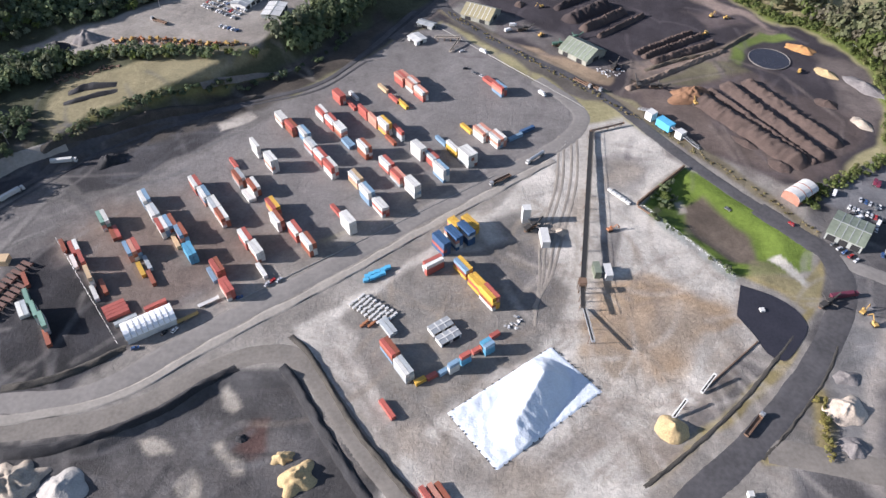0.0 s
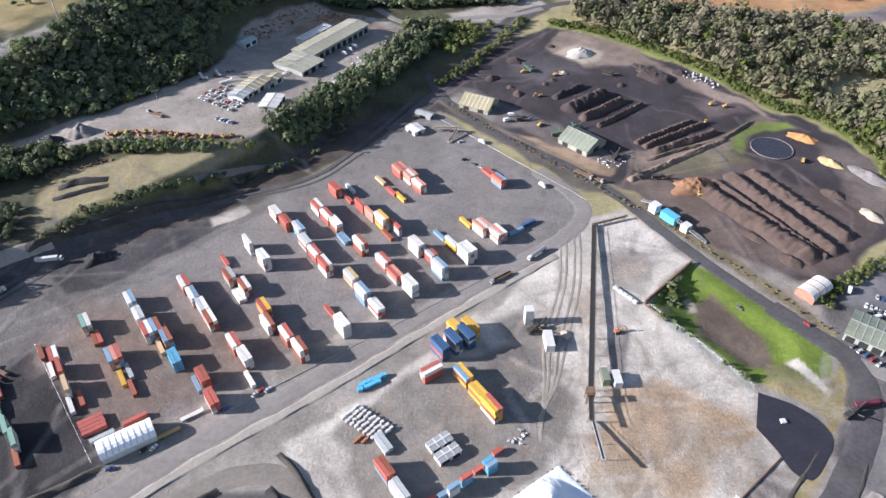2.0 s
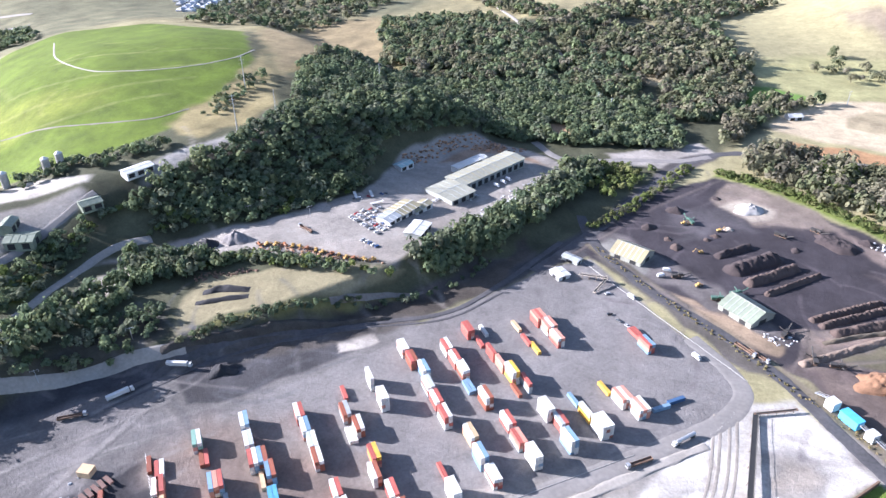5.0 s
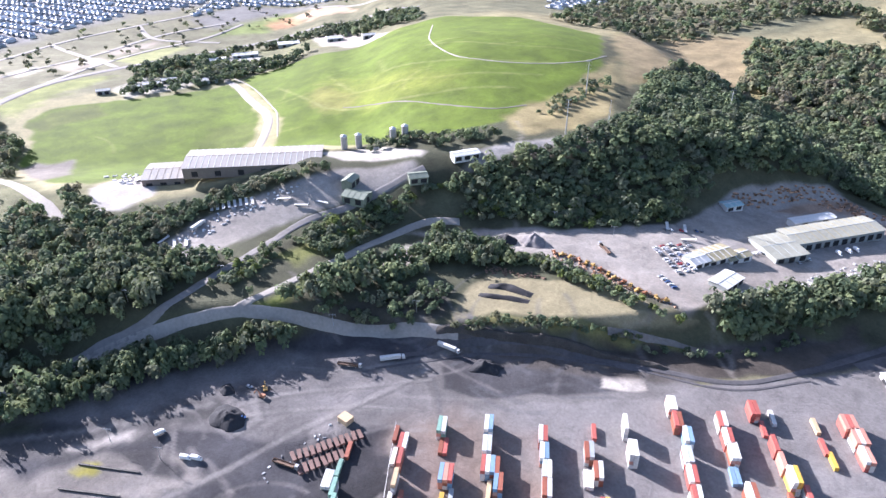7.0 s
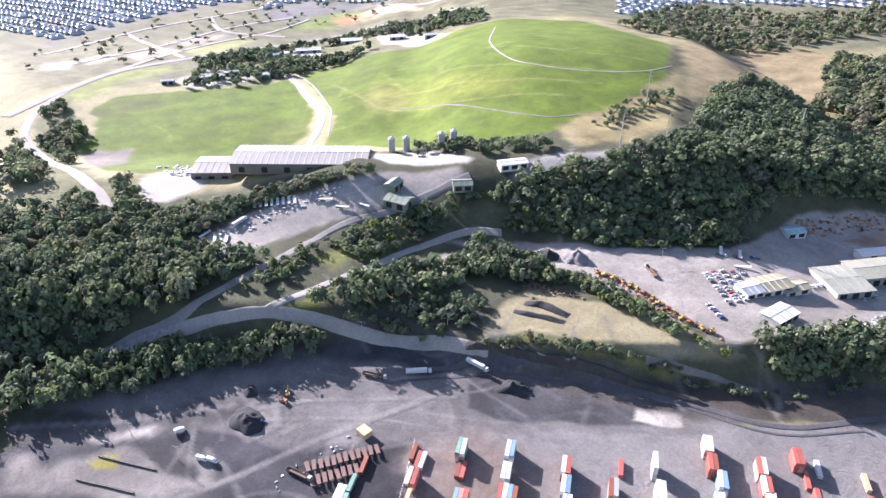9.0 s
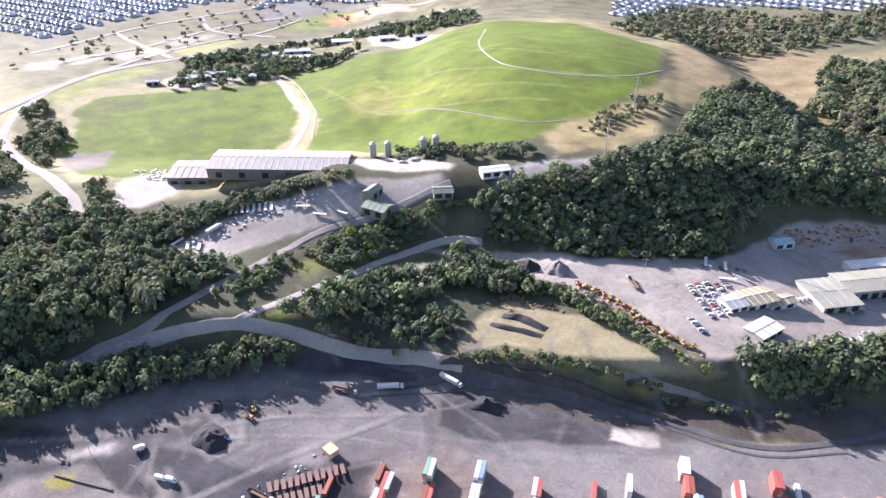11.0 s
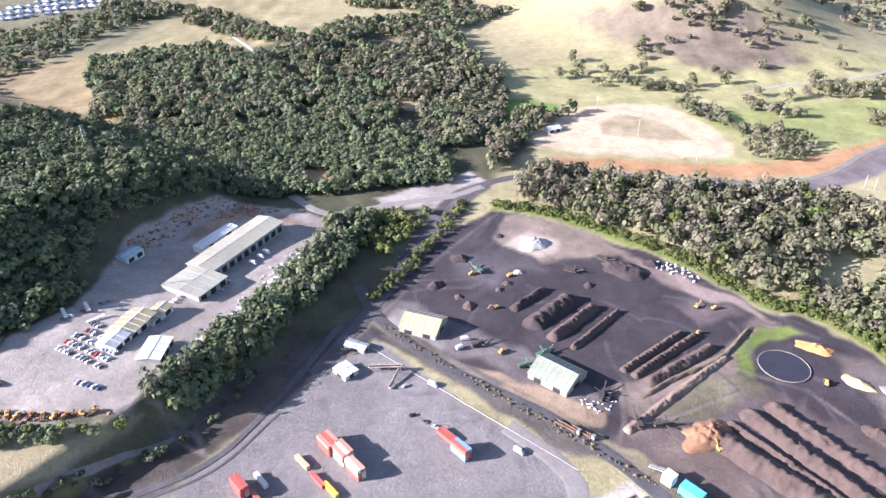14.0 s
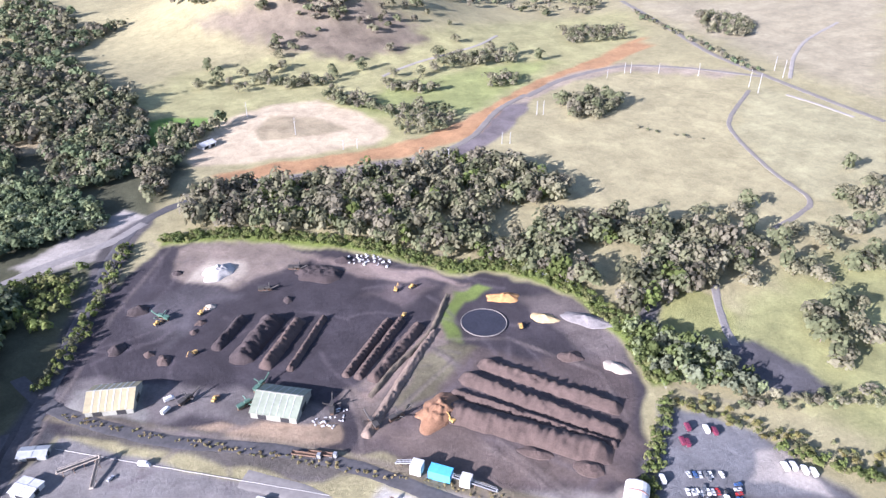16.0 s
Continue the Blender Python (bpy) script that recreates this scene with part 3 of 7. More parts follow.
lay((0.16, 0.20, 0.05), [(90, 602), (135, 578), (196, 516), (228, 459), (257, 437), (272, 395), (261, 343), (248, 314), (256, 310), (272, 345), (284, 398), (268, 445), (236, 470), (204, 526), (140, 590), (96, 612)], 2, 2, 0.25)
lay((0.15, 0.15, 0.155), [(241, 304), (253, 287), (261, 265), (258, 241), (258, 221), (193, 269)], 2, 2, 0.12)
lay((0.32, 0.29, 0.26), [(249, 260), (262, 254), (258, 233), (254, 224), (234, 251)], 2, 3, 0.2)
lay((0.10, 0.095, 0.10), [(297, 322), (319, 306), (322, 278), (317, 260), (297, 270), (286, 294), (286, 318)], 2.5, 3, 0.2)
lay((0.11, 0.105, 0.105), [(314, 378), (318, 368), (281, 337), (281, 353)], 2, 3, 0.2)
lay((0.30, 0.275, 0.245), [(4, 628), (40, 648), (84, 668), (98, 646), (77, 629), (52, 607), (11, 611)], 2, 3, 0.2)
lay((0.09, 0.082, 0.08), [(55, 625), (75, 640), (100, 652), (91, 630), (68, 602), (44, 558), (30, 561), (47, 599)], 2, 3, 0.25)
for spot in ([(-88, 153), (-86, 155), (-83, 153), (-80, 148), (-82, 145), (-86, 146)], [(-116, 133), (-111, 134), (-105, 131), (-102, 127), (-109, 125), (-113, 128)], [(-87, 130), (-83, 131), (-80, 125), (-75, 122), (-74, 118), (-78, 118), (-84, 124)], [(-98, 116), (-93, 121), (-87, 116), (-85, 111), (-92, 109)]):
    lay((0.36, 0.325, 0.275), spot, 1.2, 2, 0.25)
# dark verge east of the yard, with straw-coloured banks
lay((0.16, 0.137, 0.092), [(-6, 470), (30, 428), (90, 362), (128, 318), (160, 276), (182, 240), (186, 244), (164, 284), (134, 326), (98, 370), (40, 432), (4, 472)], 1.5, 1.5, 0.4)
lay((0.105, 0.094, 0.082), [(2, 456), (40, 410), (84, 356), (100, 358), (60, 410), (20, 452)], 2, 2.5, 0.4)
for px, py, r in ((10, 240, 9), (70, 262, 12), (96, 290, 10), (104, 186, 14), (30, 110, 12), (80, 126, 14), (-10, 130, 9), (56, 250, 8), (118, 170, 10)):
    lay((0.33, 0.28, 0.225), [(px - r, py - r * 0.5), (px, py - r), (px + r, py), (px + r * 0.4, py + r), (px - r * 0.7, py + r * 0.6)], r * 0.4, 5, 0.2, 0.6)
# wheel tracks and wash marks
worn = random.Random(3)
for box, colour, n, blend in (((-30, 90, 100, 270), (0.25, 0.215, 0.175), 90, 0.6), ((60, 130, 130, 225), (0.46, 0.42, 0.37), 30, 0.55), ((60, 130, 130, 225), (0.22, 0.18, 0.15), 26, 0.5),
                              ((-260, 120, -150, 290), (0.24, 0.22, 0.205), 34, 0.5), ((-210, 60, -60, 150), (0.15, 0.145, 0.145), 40, 0.7), ((-210, 60, -60, 150), (0.035, 0.035, 0.038), 30, 0.7),
                              ((-230, 275, -130, 330), (0.11, 0.11, 0.115), 22, 0.6), ((10, 300, 260, 590), (0.13, 0.11, 0.115), 60, 0.5), ((130, 90, 250, 240), (0.30, 0.28, 0.26), 24, 0.5),
                              ((-130, 230, 50, 400), (0.20, 0.188, 0.18), 26, 0.35), ((-640, 300, -350, 780), (0.25, 0.25, 0.09), 14, 0.4), ((-290, 350, -60, 600), (0.30, 0.27, 0.235), 26, 0.45)):
    for i in range(n):
        x, y, a, bend = worn.uniform(box[0], box[2]), worn.uniform(box[1], box[3]), worn.uniform(0, 6.28), worn.uniform(-0.16, 0.16)
        pts = [(x, y)]
        for k in range(worn.randint(5, 14)):
            a += bend
            x, y = x + 4 * math.cos(a), y + 4 * math.sin(a)
            pts.append((x, y))
        trace(colour, pts, worn.uniform(1.6, 3.6), blend)
for y0 in (560, 600, 640, 700):
    trace((0.26, 0.27, 0.10), [(-640 + (y0 - 560), y0 - 60), (-520, y0 - 90), (-430, y0 - 60), (-360, y0 - 10)], 4, 0.5)
for way in ([(-258, 187), (-245, 212), (-223, 238), (-197, 270)], [(-255, 179), (-235, 205), (-213, 229), (-186, 250)], [(-230, 138), (-223, 166), (-218, 206), (-208, 248), (-203, 276)], [(-263, 224), (-233, 246), (-209, 283)], [(-261, 196), (-255, 179), (-239, 179), (-239, 195), (-255, 202)], [(-321, 99), (-290, 139), (-265, 185)]):
    trace((0.23, 0.215, 0.20), way, 3.2, 0.8)
    trace((0.07, 0.067, 0.066), [(x + 3.4, y + 2.0) for x, y in way], 1.6, 0.7)
for way in ([(-175, 149), (-149, 152), (-126, 162), (-98, 181), (-58, 214), (-24, 248), (23, 292)], [(-173, 145), (-148, 147), (-122, 158), (-94, 177), (-55, 210), (-18, 245)]):
    trace((0.30, 0.28, 0.255), way, 2.4, 0.6)
for way in ([(2, 134), (20, 113)], [(-19, 154), (4, 129)], [(37, 167), (52, 179), (51, 211), (49, 248)], [(57, 218), (44, 191), (28, 179)], [(71, 146), (46, 129), (20, 109)], [(78, 136), (55, 116)], [(53, 168), (66, 146), (87, 141)], [(-52, 167), (-37, 151), (-21, 120)], [(-46, 173), (-29, 146), (-17, 127)]):
    trace((0.20, 0.175, 0.15), way, 2.2, 0.75)
    trace((0.24, 0.21, 0.18), [(x + 2.8, y - 1.6) for x, y in way], 1.5, 0.7)
for way in ([(-22, 441), (9, 485), (43, 536), (94, 594)], [(11, 459), (47, 420), (99, 369), (127, 329)], [(121, 403), (114, 375), (107, 363)], [(186, 406), (214, 386), (233, 337), (220, 307)], [(141, 410), (173, 404), (177, 389), (133, 375)], [(154, 333), (160, 301)], [(161, 332), (165, 293)]):
    trace((0.20, 0.165, 0.145), way, 2.4, 0.7)
    trace((0.045, 0.04, 0.042), [(x + 2.6, y + 1.8) for x, y in way], 1.5, 0.6)
# the basin is dug in, the black works and piles lie a little lower
flank([(127, 283), (108, 264), (138, 224), (158, 225), (160, 240), (142, 266)], -2.6, 6)
flank([(-60, 158), (-20, 100), (0, 60), (-220, 40), (-205, 122), (-130, 128), (-90, 155)], -2.5, 3)
GZ += 0.12 * ripple(GX, GY, 3.1, 5) * (1 - inside(GX, GY, [(-187, 239), (-24, 438), (84, 338), (-138, 176)], 6))


def level(x, y):
    """Height of the finished ground at one place."""
    i, j = int(np.clip(np.searchsorted(ys, y), 1, len(ys) - 1)), int(np.clip(np.searchsorted(xs, x), 1, len(xs) - 1))
    u, v = (x - xs[j - 1]) / (xs[j] - xs[j - 1]), (y - ys[i - 1]) / (ys[i] - ys[i - 1])
    a, b = GZ[i - 1, j - 1] * (1 - u) + GZ[i - 1, j] * u, GZ[i, j - 1] * (1 - u) + GZ[i, j] * u
    return float(a * (1 - v) + b * v)


ny, nx = GX.shape
idx = np.arange(ny * nx).reshape(ny, nx)
face = np.stack([idx[:-1, :-1], idx[:-1, 1:], idx[1:, 1:], idx[1:, :-1]], -1).reshape(-1, 4)
me = bpy.data.meshes.new("ground")
me.vertices.add(ny * nx), me.loops.add(face.size), me.polygons.add(len(face))
me.vertices.foreach_set("co", np.stack([GX, GY, GZ], -1).astype(np.float32).ravel())
me.loops.foreach_set("vertex_index", face.astype(np.int32).ravel())
me.polygons.foreach_set("loop_start", np.arange(0, face.size, 4, dtype=np.int32))
me.polygons.foreach_set("use_smooth", np.ones(len(face), bool))
me.materials.append(SOIL)
tint = me.color_attributes.new("soil", "FLOAT_COLOR", "POINT")
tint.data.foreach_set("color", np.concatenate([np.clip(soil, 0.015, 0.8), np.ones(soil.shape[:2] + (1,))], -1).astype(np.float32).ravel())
me.update(calc_edges=True)
tagged(new("ground", me), "grey tarred yard, black stockpile ground, pale dirt, pasture and scrub", "ground", kind="structure")


# ---- roads: strips laid on the ground ----
def smooth_line(pts, pace=3.0):
    """Points along a smooth curve through pts."""
    p = np.array(pts, float)
    q = np.vstack([2 * p[0] - p[1], p, 2 * p[-1] - p[-2]])
    out = []
    for i in range(1, len(q) - 2):
        n = max(2, int(np.hypot(*(q[i + 1] - q[i])) / pace))
        for k in np.arange(n) / n:
            a, b, c, e = q[i - 1], q[i], q[i + 1], q[i + 2]
            out.append(0.5 * (2 * b + (c - a) * k + (2 * a - 5 * b + 4 * c - e) * k * k + (3 * b - a - 3 * c + e) * k ** 3))
    return np.array(out + [p[-1]])


def strip(name, pts, width, mat, label, lift=0.14, wobble=0.5):
    line = smooth_line(pts)
    way = np.gradient(line, axis=0)
    way /= np.linalg.norm(way, axis=1)[:, None]
    side = np.c_[-way[:, 1], way[:, 0]]
    n = 9
    verts, faces = [], []
    for i, (c, sd) in enumerate(zip(line, side)):
        for j in range(n):
            k = j / (n - 1) - 0.5
            edge = wobble * float(ripple(c[0], c[1], 4, j)) if j in (0, n - 1) else 0
            x, y = c + sd * (k * width + edge)
            verts.append((x, y, level(x, y) + (lift if 0 < j < n - 1 else -0.05)))
    for i in range(len(line) - 1):
        for j in range(n - 1):
            faces.append((i * n + j, i * n + j + 1, (i + 1) * n + j + 1, (i + 1) * n + j))
    me = mesh_from(name, verts, faces, mat, True)
    return tagged(new(name, me), label, "road", kind="structure")


TARGREY = material("dusty_tar", (0.215, 0.20, 0.185), 0.9, 0, 0.22, 6, 0.03)
TARDARK = material("dark_tar", (0.075, 0.072, 0.075), 0.85, 0, 0.35, 5, 0.03)
DUST = material("packed_pale_dust", (0.31, 0.285, 0.25), 0.95, 0, 0.2, 4, 0.05)
BROWNROAD = material("packed_brown_gravel", (0.19, 0.172, 0.15), 0.95, 0, 0.25, 4, 0.06)
strip("pavement", [(-205, 134), (-174, 138), (-131, 149), (-94, 178), (-48, 213), (-8, 246), (33, 279), (60, 300)], 5, DUST, "raised pale dust verge beside the haul road", 0.35, 1.2)
strip("road", [(-222, 136), (-176, 146), (-140, 151), (-103, 181), (-54, 219), (-16, 251), (31, 287), (66, 315), (80, 336), (77, 354), (58, 380)], 10.5, TARGREY, "wide grey haul road dusted pale, along the container yard")
strip("road", [(-228, 122), (-215, 126), (-168, 134), (-127, 141), (-92, 164), (-71, 171), (-56, 164), (-32, 131), (-8, 100), (14, 60)], 10, BROWNROAD, "brown gravel haul road curving round the black works")
strip("road", [(-10, 505), (4, 468), (37, 423), (76, 387), (103, 353), (126, 313), (145, 283), (166, 254)], 8, TARDARK, "dark muddy road beside the compost works")
strip("road", [(160, 262), (174, 243), (184, 228), (181, 204), (156, 168), (122, 134), (86, 105), (50, 70)], 12, TARDARK, "dark wet-looking tar road with pale dust patches", 0.18)
strip("road", [(184, 228), (205, 214), (235, 196), (280, 180)], 9, TARGREY, "grey side road to the car park")
strip("road", [(122, 128), (150, 122), (190, 112), (240, 100)], 12, BROWNROAD, "brown gravel track at the junction")
TARHILL = [(-356, 94), (-351, 119), (-348, 140), (-343, 163), (-333, 193), (-339, 232), (-345, 267), (-350, 306), (-342, 338), (-336, 364), (-329, 385), (-323, 401)]
DUSTY = [(-353, 98), (-350, 124), (-346, 145), (-339, 167), (-328, 189), (-316, 210), (-303, 228), (-284, 245), (-264, 260), (-243, 279), (-227, 290)]
SLIP = [(-304, 228), (-301, 258), (-301, 295), (-305, 336), (-296, 370), (-279, 389)]
strip("road", TARHILL, 6, TARGREY, "grey tar road climbing the wooded hill", 0.3)
strip("road", DUSTY + [(-215, 296), (-205, 303)], 6.5, DUST, "pale dusty road under the wooded bank", 0.3)
strip("road", SLIP, 6, DUST, "pale slip road up to the office yard", 0.35)
strip("road", [(-790, 510), (-700, 488), (-646, 467), (-570, 438), (-528, 403), (-505, 372)], 9, DUST, "pale road between two green slopes", 0.4)
strip("road", [(-34, 428), (-8, 473), (20, 527), (55, 596), (87, 640), (130, 656), (180, 650)], 9, TARDARK, "dark rutted track leaving the yard", 0.2)
strip("road", [(-60, 640), (-30, 606), (20, 618), (62, 625), (90, 640)], 8, TARGREY, "grey track meeting the rutted track", 0.25)
strip("road", [(-220, 276), (-206, 295), (-185, 318), (-158, 333), (-117, 354), (-79, 373), (-54, 407), (-21, 469)], 4.0, TARDARK, "narrow dark track under the ledge", 0.25)
strip("road", [(-224, 258), (-207, 281), (-189, 305), (-160, 327), (-123, 348), (-78, 367), (-50, 401)], 1.6, TARDARK, "dark wheel line beside the track", 0.2)
strip("road", [(-144, 357), (-132, 367), (-117, 378), (-97, 390)], 3.2, BROWNROAD, "pale cut track on the bank", 0.3)
strip("road", [(705, 561), (616, 523), (580, 494), (535, 430), (511, 383), (485, 373), (445, 371)], 4.5, BROWNROAD, "thin farm track across the pasture", 0.3)
strip("road", [(948, 956), (867, 800), (793, 672), (766, 584), (746, 505), (728, 428)], 9, BROWNROAD, "far dark railway line across the pasture", 0.4)
strip("road", [(496, 687), (576, 710), (664, 705), (712, 660), (744, 606), (759, 579)], 8, BROWNROAD, "far grey rail service road", 0.4)
strip("road", [(724, 529), (722, 492), (715, 452)], 5, DUST, "pale farm lane beside the railway", 0.4)
strip("road", [(777, 557), (869, 606), (969, 645), (1088, 668)], 5, DUST, "pale farm lane over the rise", 0.5)
strip("road", [(161, 668), (246, 638), (312, 619), (376, 630), (444, 672), (501, 693)], 7, BROWNROAD, "black railway bed in the earthworks", 0.35)
strip("road", [(369, 366), (339, 342), (319, 322), (309, 309)], 5, TARGREY, "grey lane by the creek", 0.2)
strip("road", [(-607, 715), (-535, 633), (-465, 587), (-421, 586), (-377, 613), (-353, 650), (-353, 697)], 1.6, DUST, "thin track looping over the green hill", 0.3)
strip("road", [(-758, 512), (-686, 497), (-591, 458), (-562, 444), (-514, 409)], 1.6, DUST, "thin pale footpath beside the hill road", 0.3)
strip("road", [(-505, 480), (-469, 490), (-400, 493), (-347, 503), (-327, 528)], 1.8, BROWNROAD, "worn brown track along the green hill", 0.25)
strip("road", [(-191, 1187), (-123, 990), (-84, 919), (-50, 870)], 5, DUST, "pale bush track far off", 0.5)
strip("road", [(410, 836), (467, 854), (568, 867), (627, 892)], 5, DUST, "pale farm track over the far slope", 0.5)
strip("road", [(-789, 209), (-818, 248), (-845, 289), (-881, 351), (-900, 442), (-917, 564), (-917, 720), (-840, 817), (-756, 844)], 13, TARGREY, "far main road before the suburb", 0.6)
for way in ([(-1063, 317), (-1151, 459), (-1163, 602), (-1166, 732)], [(-886, 353), (-988, 515), (-1015, 640), (-1046, 723)], [(-959, 326), (-1012, 445), (-1074, 576), (-1071, 718)], [(-1024, 849), (-916, 885), (-804, 906)], [(-1151, 459), (-910, 447)], [(-1163, 602), (-1061, 579), (-971, 633)]):
    strip("road", way, 8, DUST, "far pale street through graded plots", 0.6)

LOOP = [(-472, 203), (-502, 207), (-534, 207), (-615, 206), (-666, 206), (-718, 208), (-770, 228), (-810, 256), (-845, 289)]
strip("road", LOOP, 9, DUST, "pale dusty road looping round the lower green slope", 0.4)
# two rails of the conveyor corridor and worn wheel ruts on the pad
RUT = material("wheel_rut_dirt", (0.27, 0.24, 0.205), 0.95, 0, 0.3, 3)
for shift in (0, 3.2, 7.5, 10.5):
    strip("road", [(76 - shift, 322), (70 - shift, 280), (58 - shift, 240), (50 - shift * 0.5, 215), (40, 196 - shift)], 1.5, RUT, "worn wheel rut in pale dirt", 0.07, 0.3)


# ---- woods and trees ----
def leaf_material(name):
    m = bpy.data.materials.new(name)
    m.use_nodes = True
    n, l = m.node_tree.nodes, m.node_tree.links
    b = n["Principled BSDF"]
    b.inputs["Roughness"].default_value = 0.85
    b.inputs["Specular IOR Level"].default_value = 0.12
    at, geo, r, mix = n.new("ShaderNodeVertexColor"), n.new("ShaderNodeNewGeometry"), n.new("ShaderNodeMapRange"), n.new("ShaderNodeVectorMath")
    at.layer_name = "leaf"
    r.inputs["To Min"].default_value, r.inputs["To Max"].default_value = 0.82, 1.2
    mix.operation = "SCALE"
    l.new(geo.outputs["Random Per Island"], r.inputs["Value"])
    l.new(at.outputs["Color"], mix.inputs[0]), l.new(r.outputs[0], mix.inputs["Scale"])
    l.new(mix.outputs[0], b.inputs["Base Color"])
    glow, both = n.new("ShaderNodeBsdfTranslucent"), n.new("ShaderNodeMixShader")
    both.inputs[0].default_value = 0.38
    l.new(mix.outputs[0], glow.inputs["Color"])
    l.new(b.outputs[0], both.inputs[1]), l.new(glow.outputs[0], both.inputs[2])
    l.new(both.outputs[0], n["Material Output"].inputs["Surface"])
    return m


LEAF = leaf_material("foliage")
rng = np.random.default_rng(7)


def crown(n, lobes, low, size):
    """Leaf clumps of one tree as quads (n, 4, 3), radius about 1, standing on z = 0 and 2 high."""
    c = rng.normal(size=(lobes, 3)) * (0.42, 0.42, 0.3) + (0, 0, 1.15)
    r = rng.uniform(0.42, 0.7, lobes)
    which = rng.integers(0, lobes, n)
    v = rng.normal(size=(n, 3))
    v[:, 2] = np.abs(v[:, 2]) * 1.0 - 0.35
    v /= np.linalg.norm(v, axis=1)[:, None]
    p = c[which] + v * (r[which] * rng.uniform(0.86, 1.05, n))[:, None]
    p[:, 2] = np.maximum(p[:, 2], low)
    nrm = v + (0, 0, 0.45) + rng.normal(size=(n, 3)) * 0.1
    nrm /= np.linalg.norm(nrm, axis=1)[:, None]
    t = np.cross(nrm, rng.normal(size=(n, 3)))
    t /= np.linalg.norm(t, axis=1)[:, None]
    b = np.cross(nrm, t)
    s = rng.uniform(0.7, 1.3, (n, 1)) * size
    k = rng.uniform(0.55, 1.0, (n, 1))
    return np.stack([p - t * s - b * s * k, p + t * s - b * s * 0.7, p + t * s * 0.8 + b * s * k, p - t * s * 0.9 + b * s], 1)


BUSHY = [crown(118, 9, 0.1, 0.195) for _ in range(8)]
THIN = [crown(90, 8, 0.3, 0.18) for _ in range(6)]
FARTREE = [crown(46, 6, 0.15, 0.27) for _ in range(6)]


def plant(name, label, spots, radius, colours, kinds, tall=1.0, category="woods"):
    """One body of woods: spots (n, 2), crown radius range, leaf colours to pick from."""
    if not len(spots):
        return
    n = len(spots)
    z = np.array([level(x, y) for x, y in spots])
    r = rng.uniform(*radius, n) * rng.uniform(0.8, 1.1, n)
    turn = rng.uniform(0, 6.28, n)
    pick = rng.integers(0, len(kinds), n)
    base = np.array(colours)[rng.integers(0, len(colours), n)] * rng.uniform(0.7, 1.25, (n, 1))
    co, tint = [], []
    for k, proto in enumerate(kinds):
        w = np.where(pick == k)[0]
        if not len(w):
            continue
        c, s = np.cos(turn[w])[:, None, None], np.sin(turn[w])[:, None, None]
        x, y, h = proto[None, :, :, 0], proto[None, :, :, 1], proto[None, :, :, 2]
        rr = r[w][:, None, None]
        hh = rr * tall * rng.uniform(0.8, 1.2, len(w))[:, None, None]
        q = np.stack([(x * c - y * s) * rr + spots[w, 0][:, None, None], (x * s + y * c) * rr + spots[w, 1][:, None, None], h * hh + z[w][:, None, None]], -1)
        co.append(q.reshape(-1, 4, 3))
        tint.append(np.repeat(base[w], proto.shape[0], axis=0))
    tagged(new(name, quads(name, np.concatenate(co), LEAF, tint=np.concatenate(tint))), label, category, kind="stuff")


def scatter(outline, pace, keep=1.0, holes=(), patchy=0.0, w=22):
    px, py = np.array(outline, float).T
    gx, gy = np.meshgrid(np.arange(px.min(), px.max(), pace), np.arange(py.min(), py.max(), pace))
    gx, gy = gx + rng.uniform(-0.45, 0.45, gx.shape) * pace, gy + rng.uniform(-0.45, 0.45, gy.shape) * pace
    ok = inside(gx, gy, outline, 0.5) > 0.5
    for h in holes:
        ok &= inside(gx, gy, h, 0.5) < 0.5
    ok &= rng.random(gx.shape) < keep
    if patchy:
        ok &= ripple(gx, gy, w, 2) > patchy - 1
    return np.c_[gx[ok], gy[ok]]


def beside(pts, width):
    """The outline of a strip along pts."""
    line = smooth_line(pts, 12)
    way = np.gradient(line, axis=0)
    way /= np.linalg.norm(way, axis=1)[:, None]
    side = np.c_[-way[:, 1], way[:, 0]] * width / 2
    return [tuple(p) for p in np.vstack([line + side, (line - side)[::-1]])]


DEEP = [(0.13, 0.17, 0.092), (0.16, 0.20, 0.105), (0.108, 0.142, 0.084), (0.18, 0.21, 0.108), (0.165, 0.185, 0.12)]
OLIVE = [(0.19, 0.185, 0.115), (0.165, 0.17, 0.10), (0.205, 0.195, 0.13), (0.15, 0.165, 0.09), (0.195, 0.18, 0.13)]
FRESH = [(0.13, 0.165, 0.052), (0.15, 0.178, 0.06), (0.115, 0.145, 0.052), (0.165, 0.175, 0.07)]
OFFICE = [(-305, 357), (-255, 409), (-222, 434), (-172, 486), (-166, 560), (-116, 630), (-62, 624), (-24, 598), (-42, 532), (-98, 430), (-110, 398), (-159, 392), (-212, 384), (-255, 378)]
LOT = [(-394, 224), (-405, 263), (-401, 291), (-388, 320), (-372, 364), (-333, 400), (-321, 396), (-329, 379), (-338, 361), (-356, 311), (-363, 275), (-366, 240)]
BENCH = [(-211, 302), (-218, 314), (-227, 337), (-225, 357), (-193, 369), (-158, 391), (-132, 388), (-110, 397), (-123, 380), (-147, 357), (-174, 342), (-199, 325)]
SUMMIT = [(-540, 262), (-525, 300), (-480, 350), (-380, 418), (-330, 450), (-345, 640), (-300, 690), (-250, 560), (-270, 470), (-310, 400), (-380, 360), (-450, 285)]
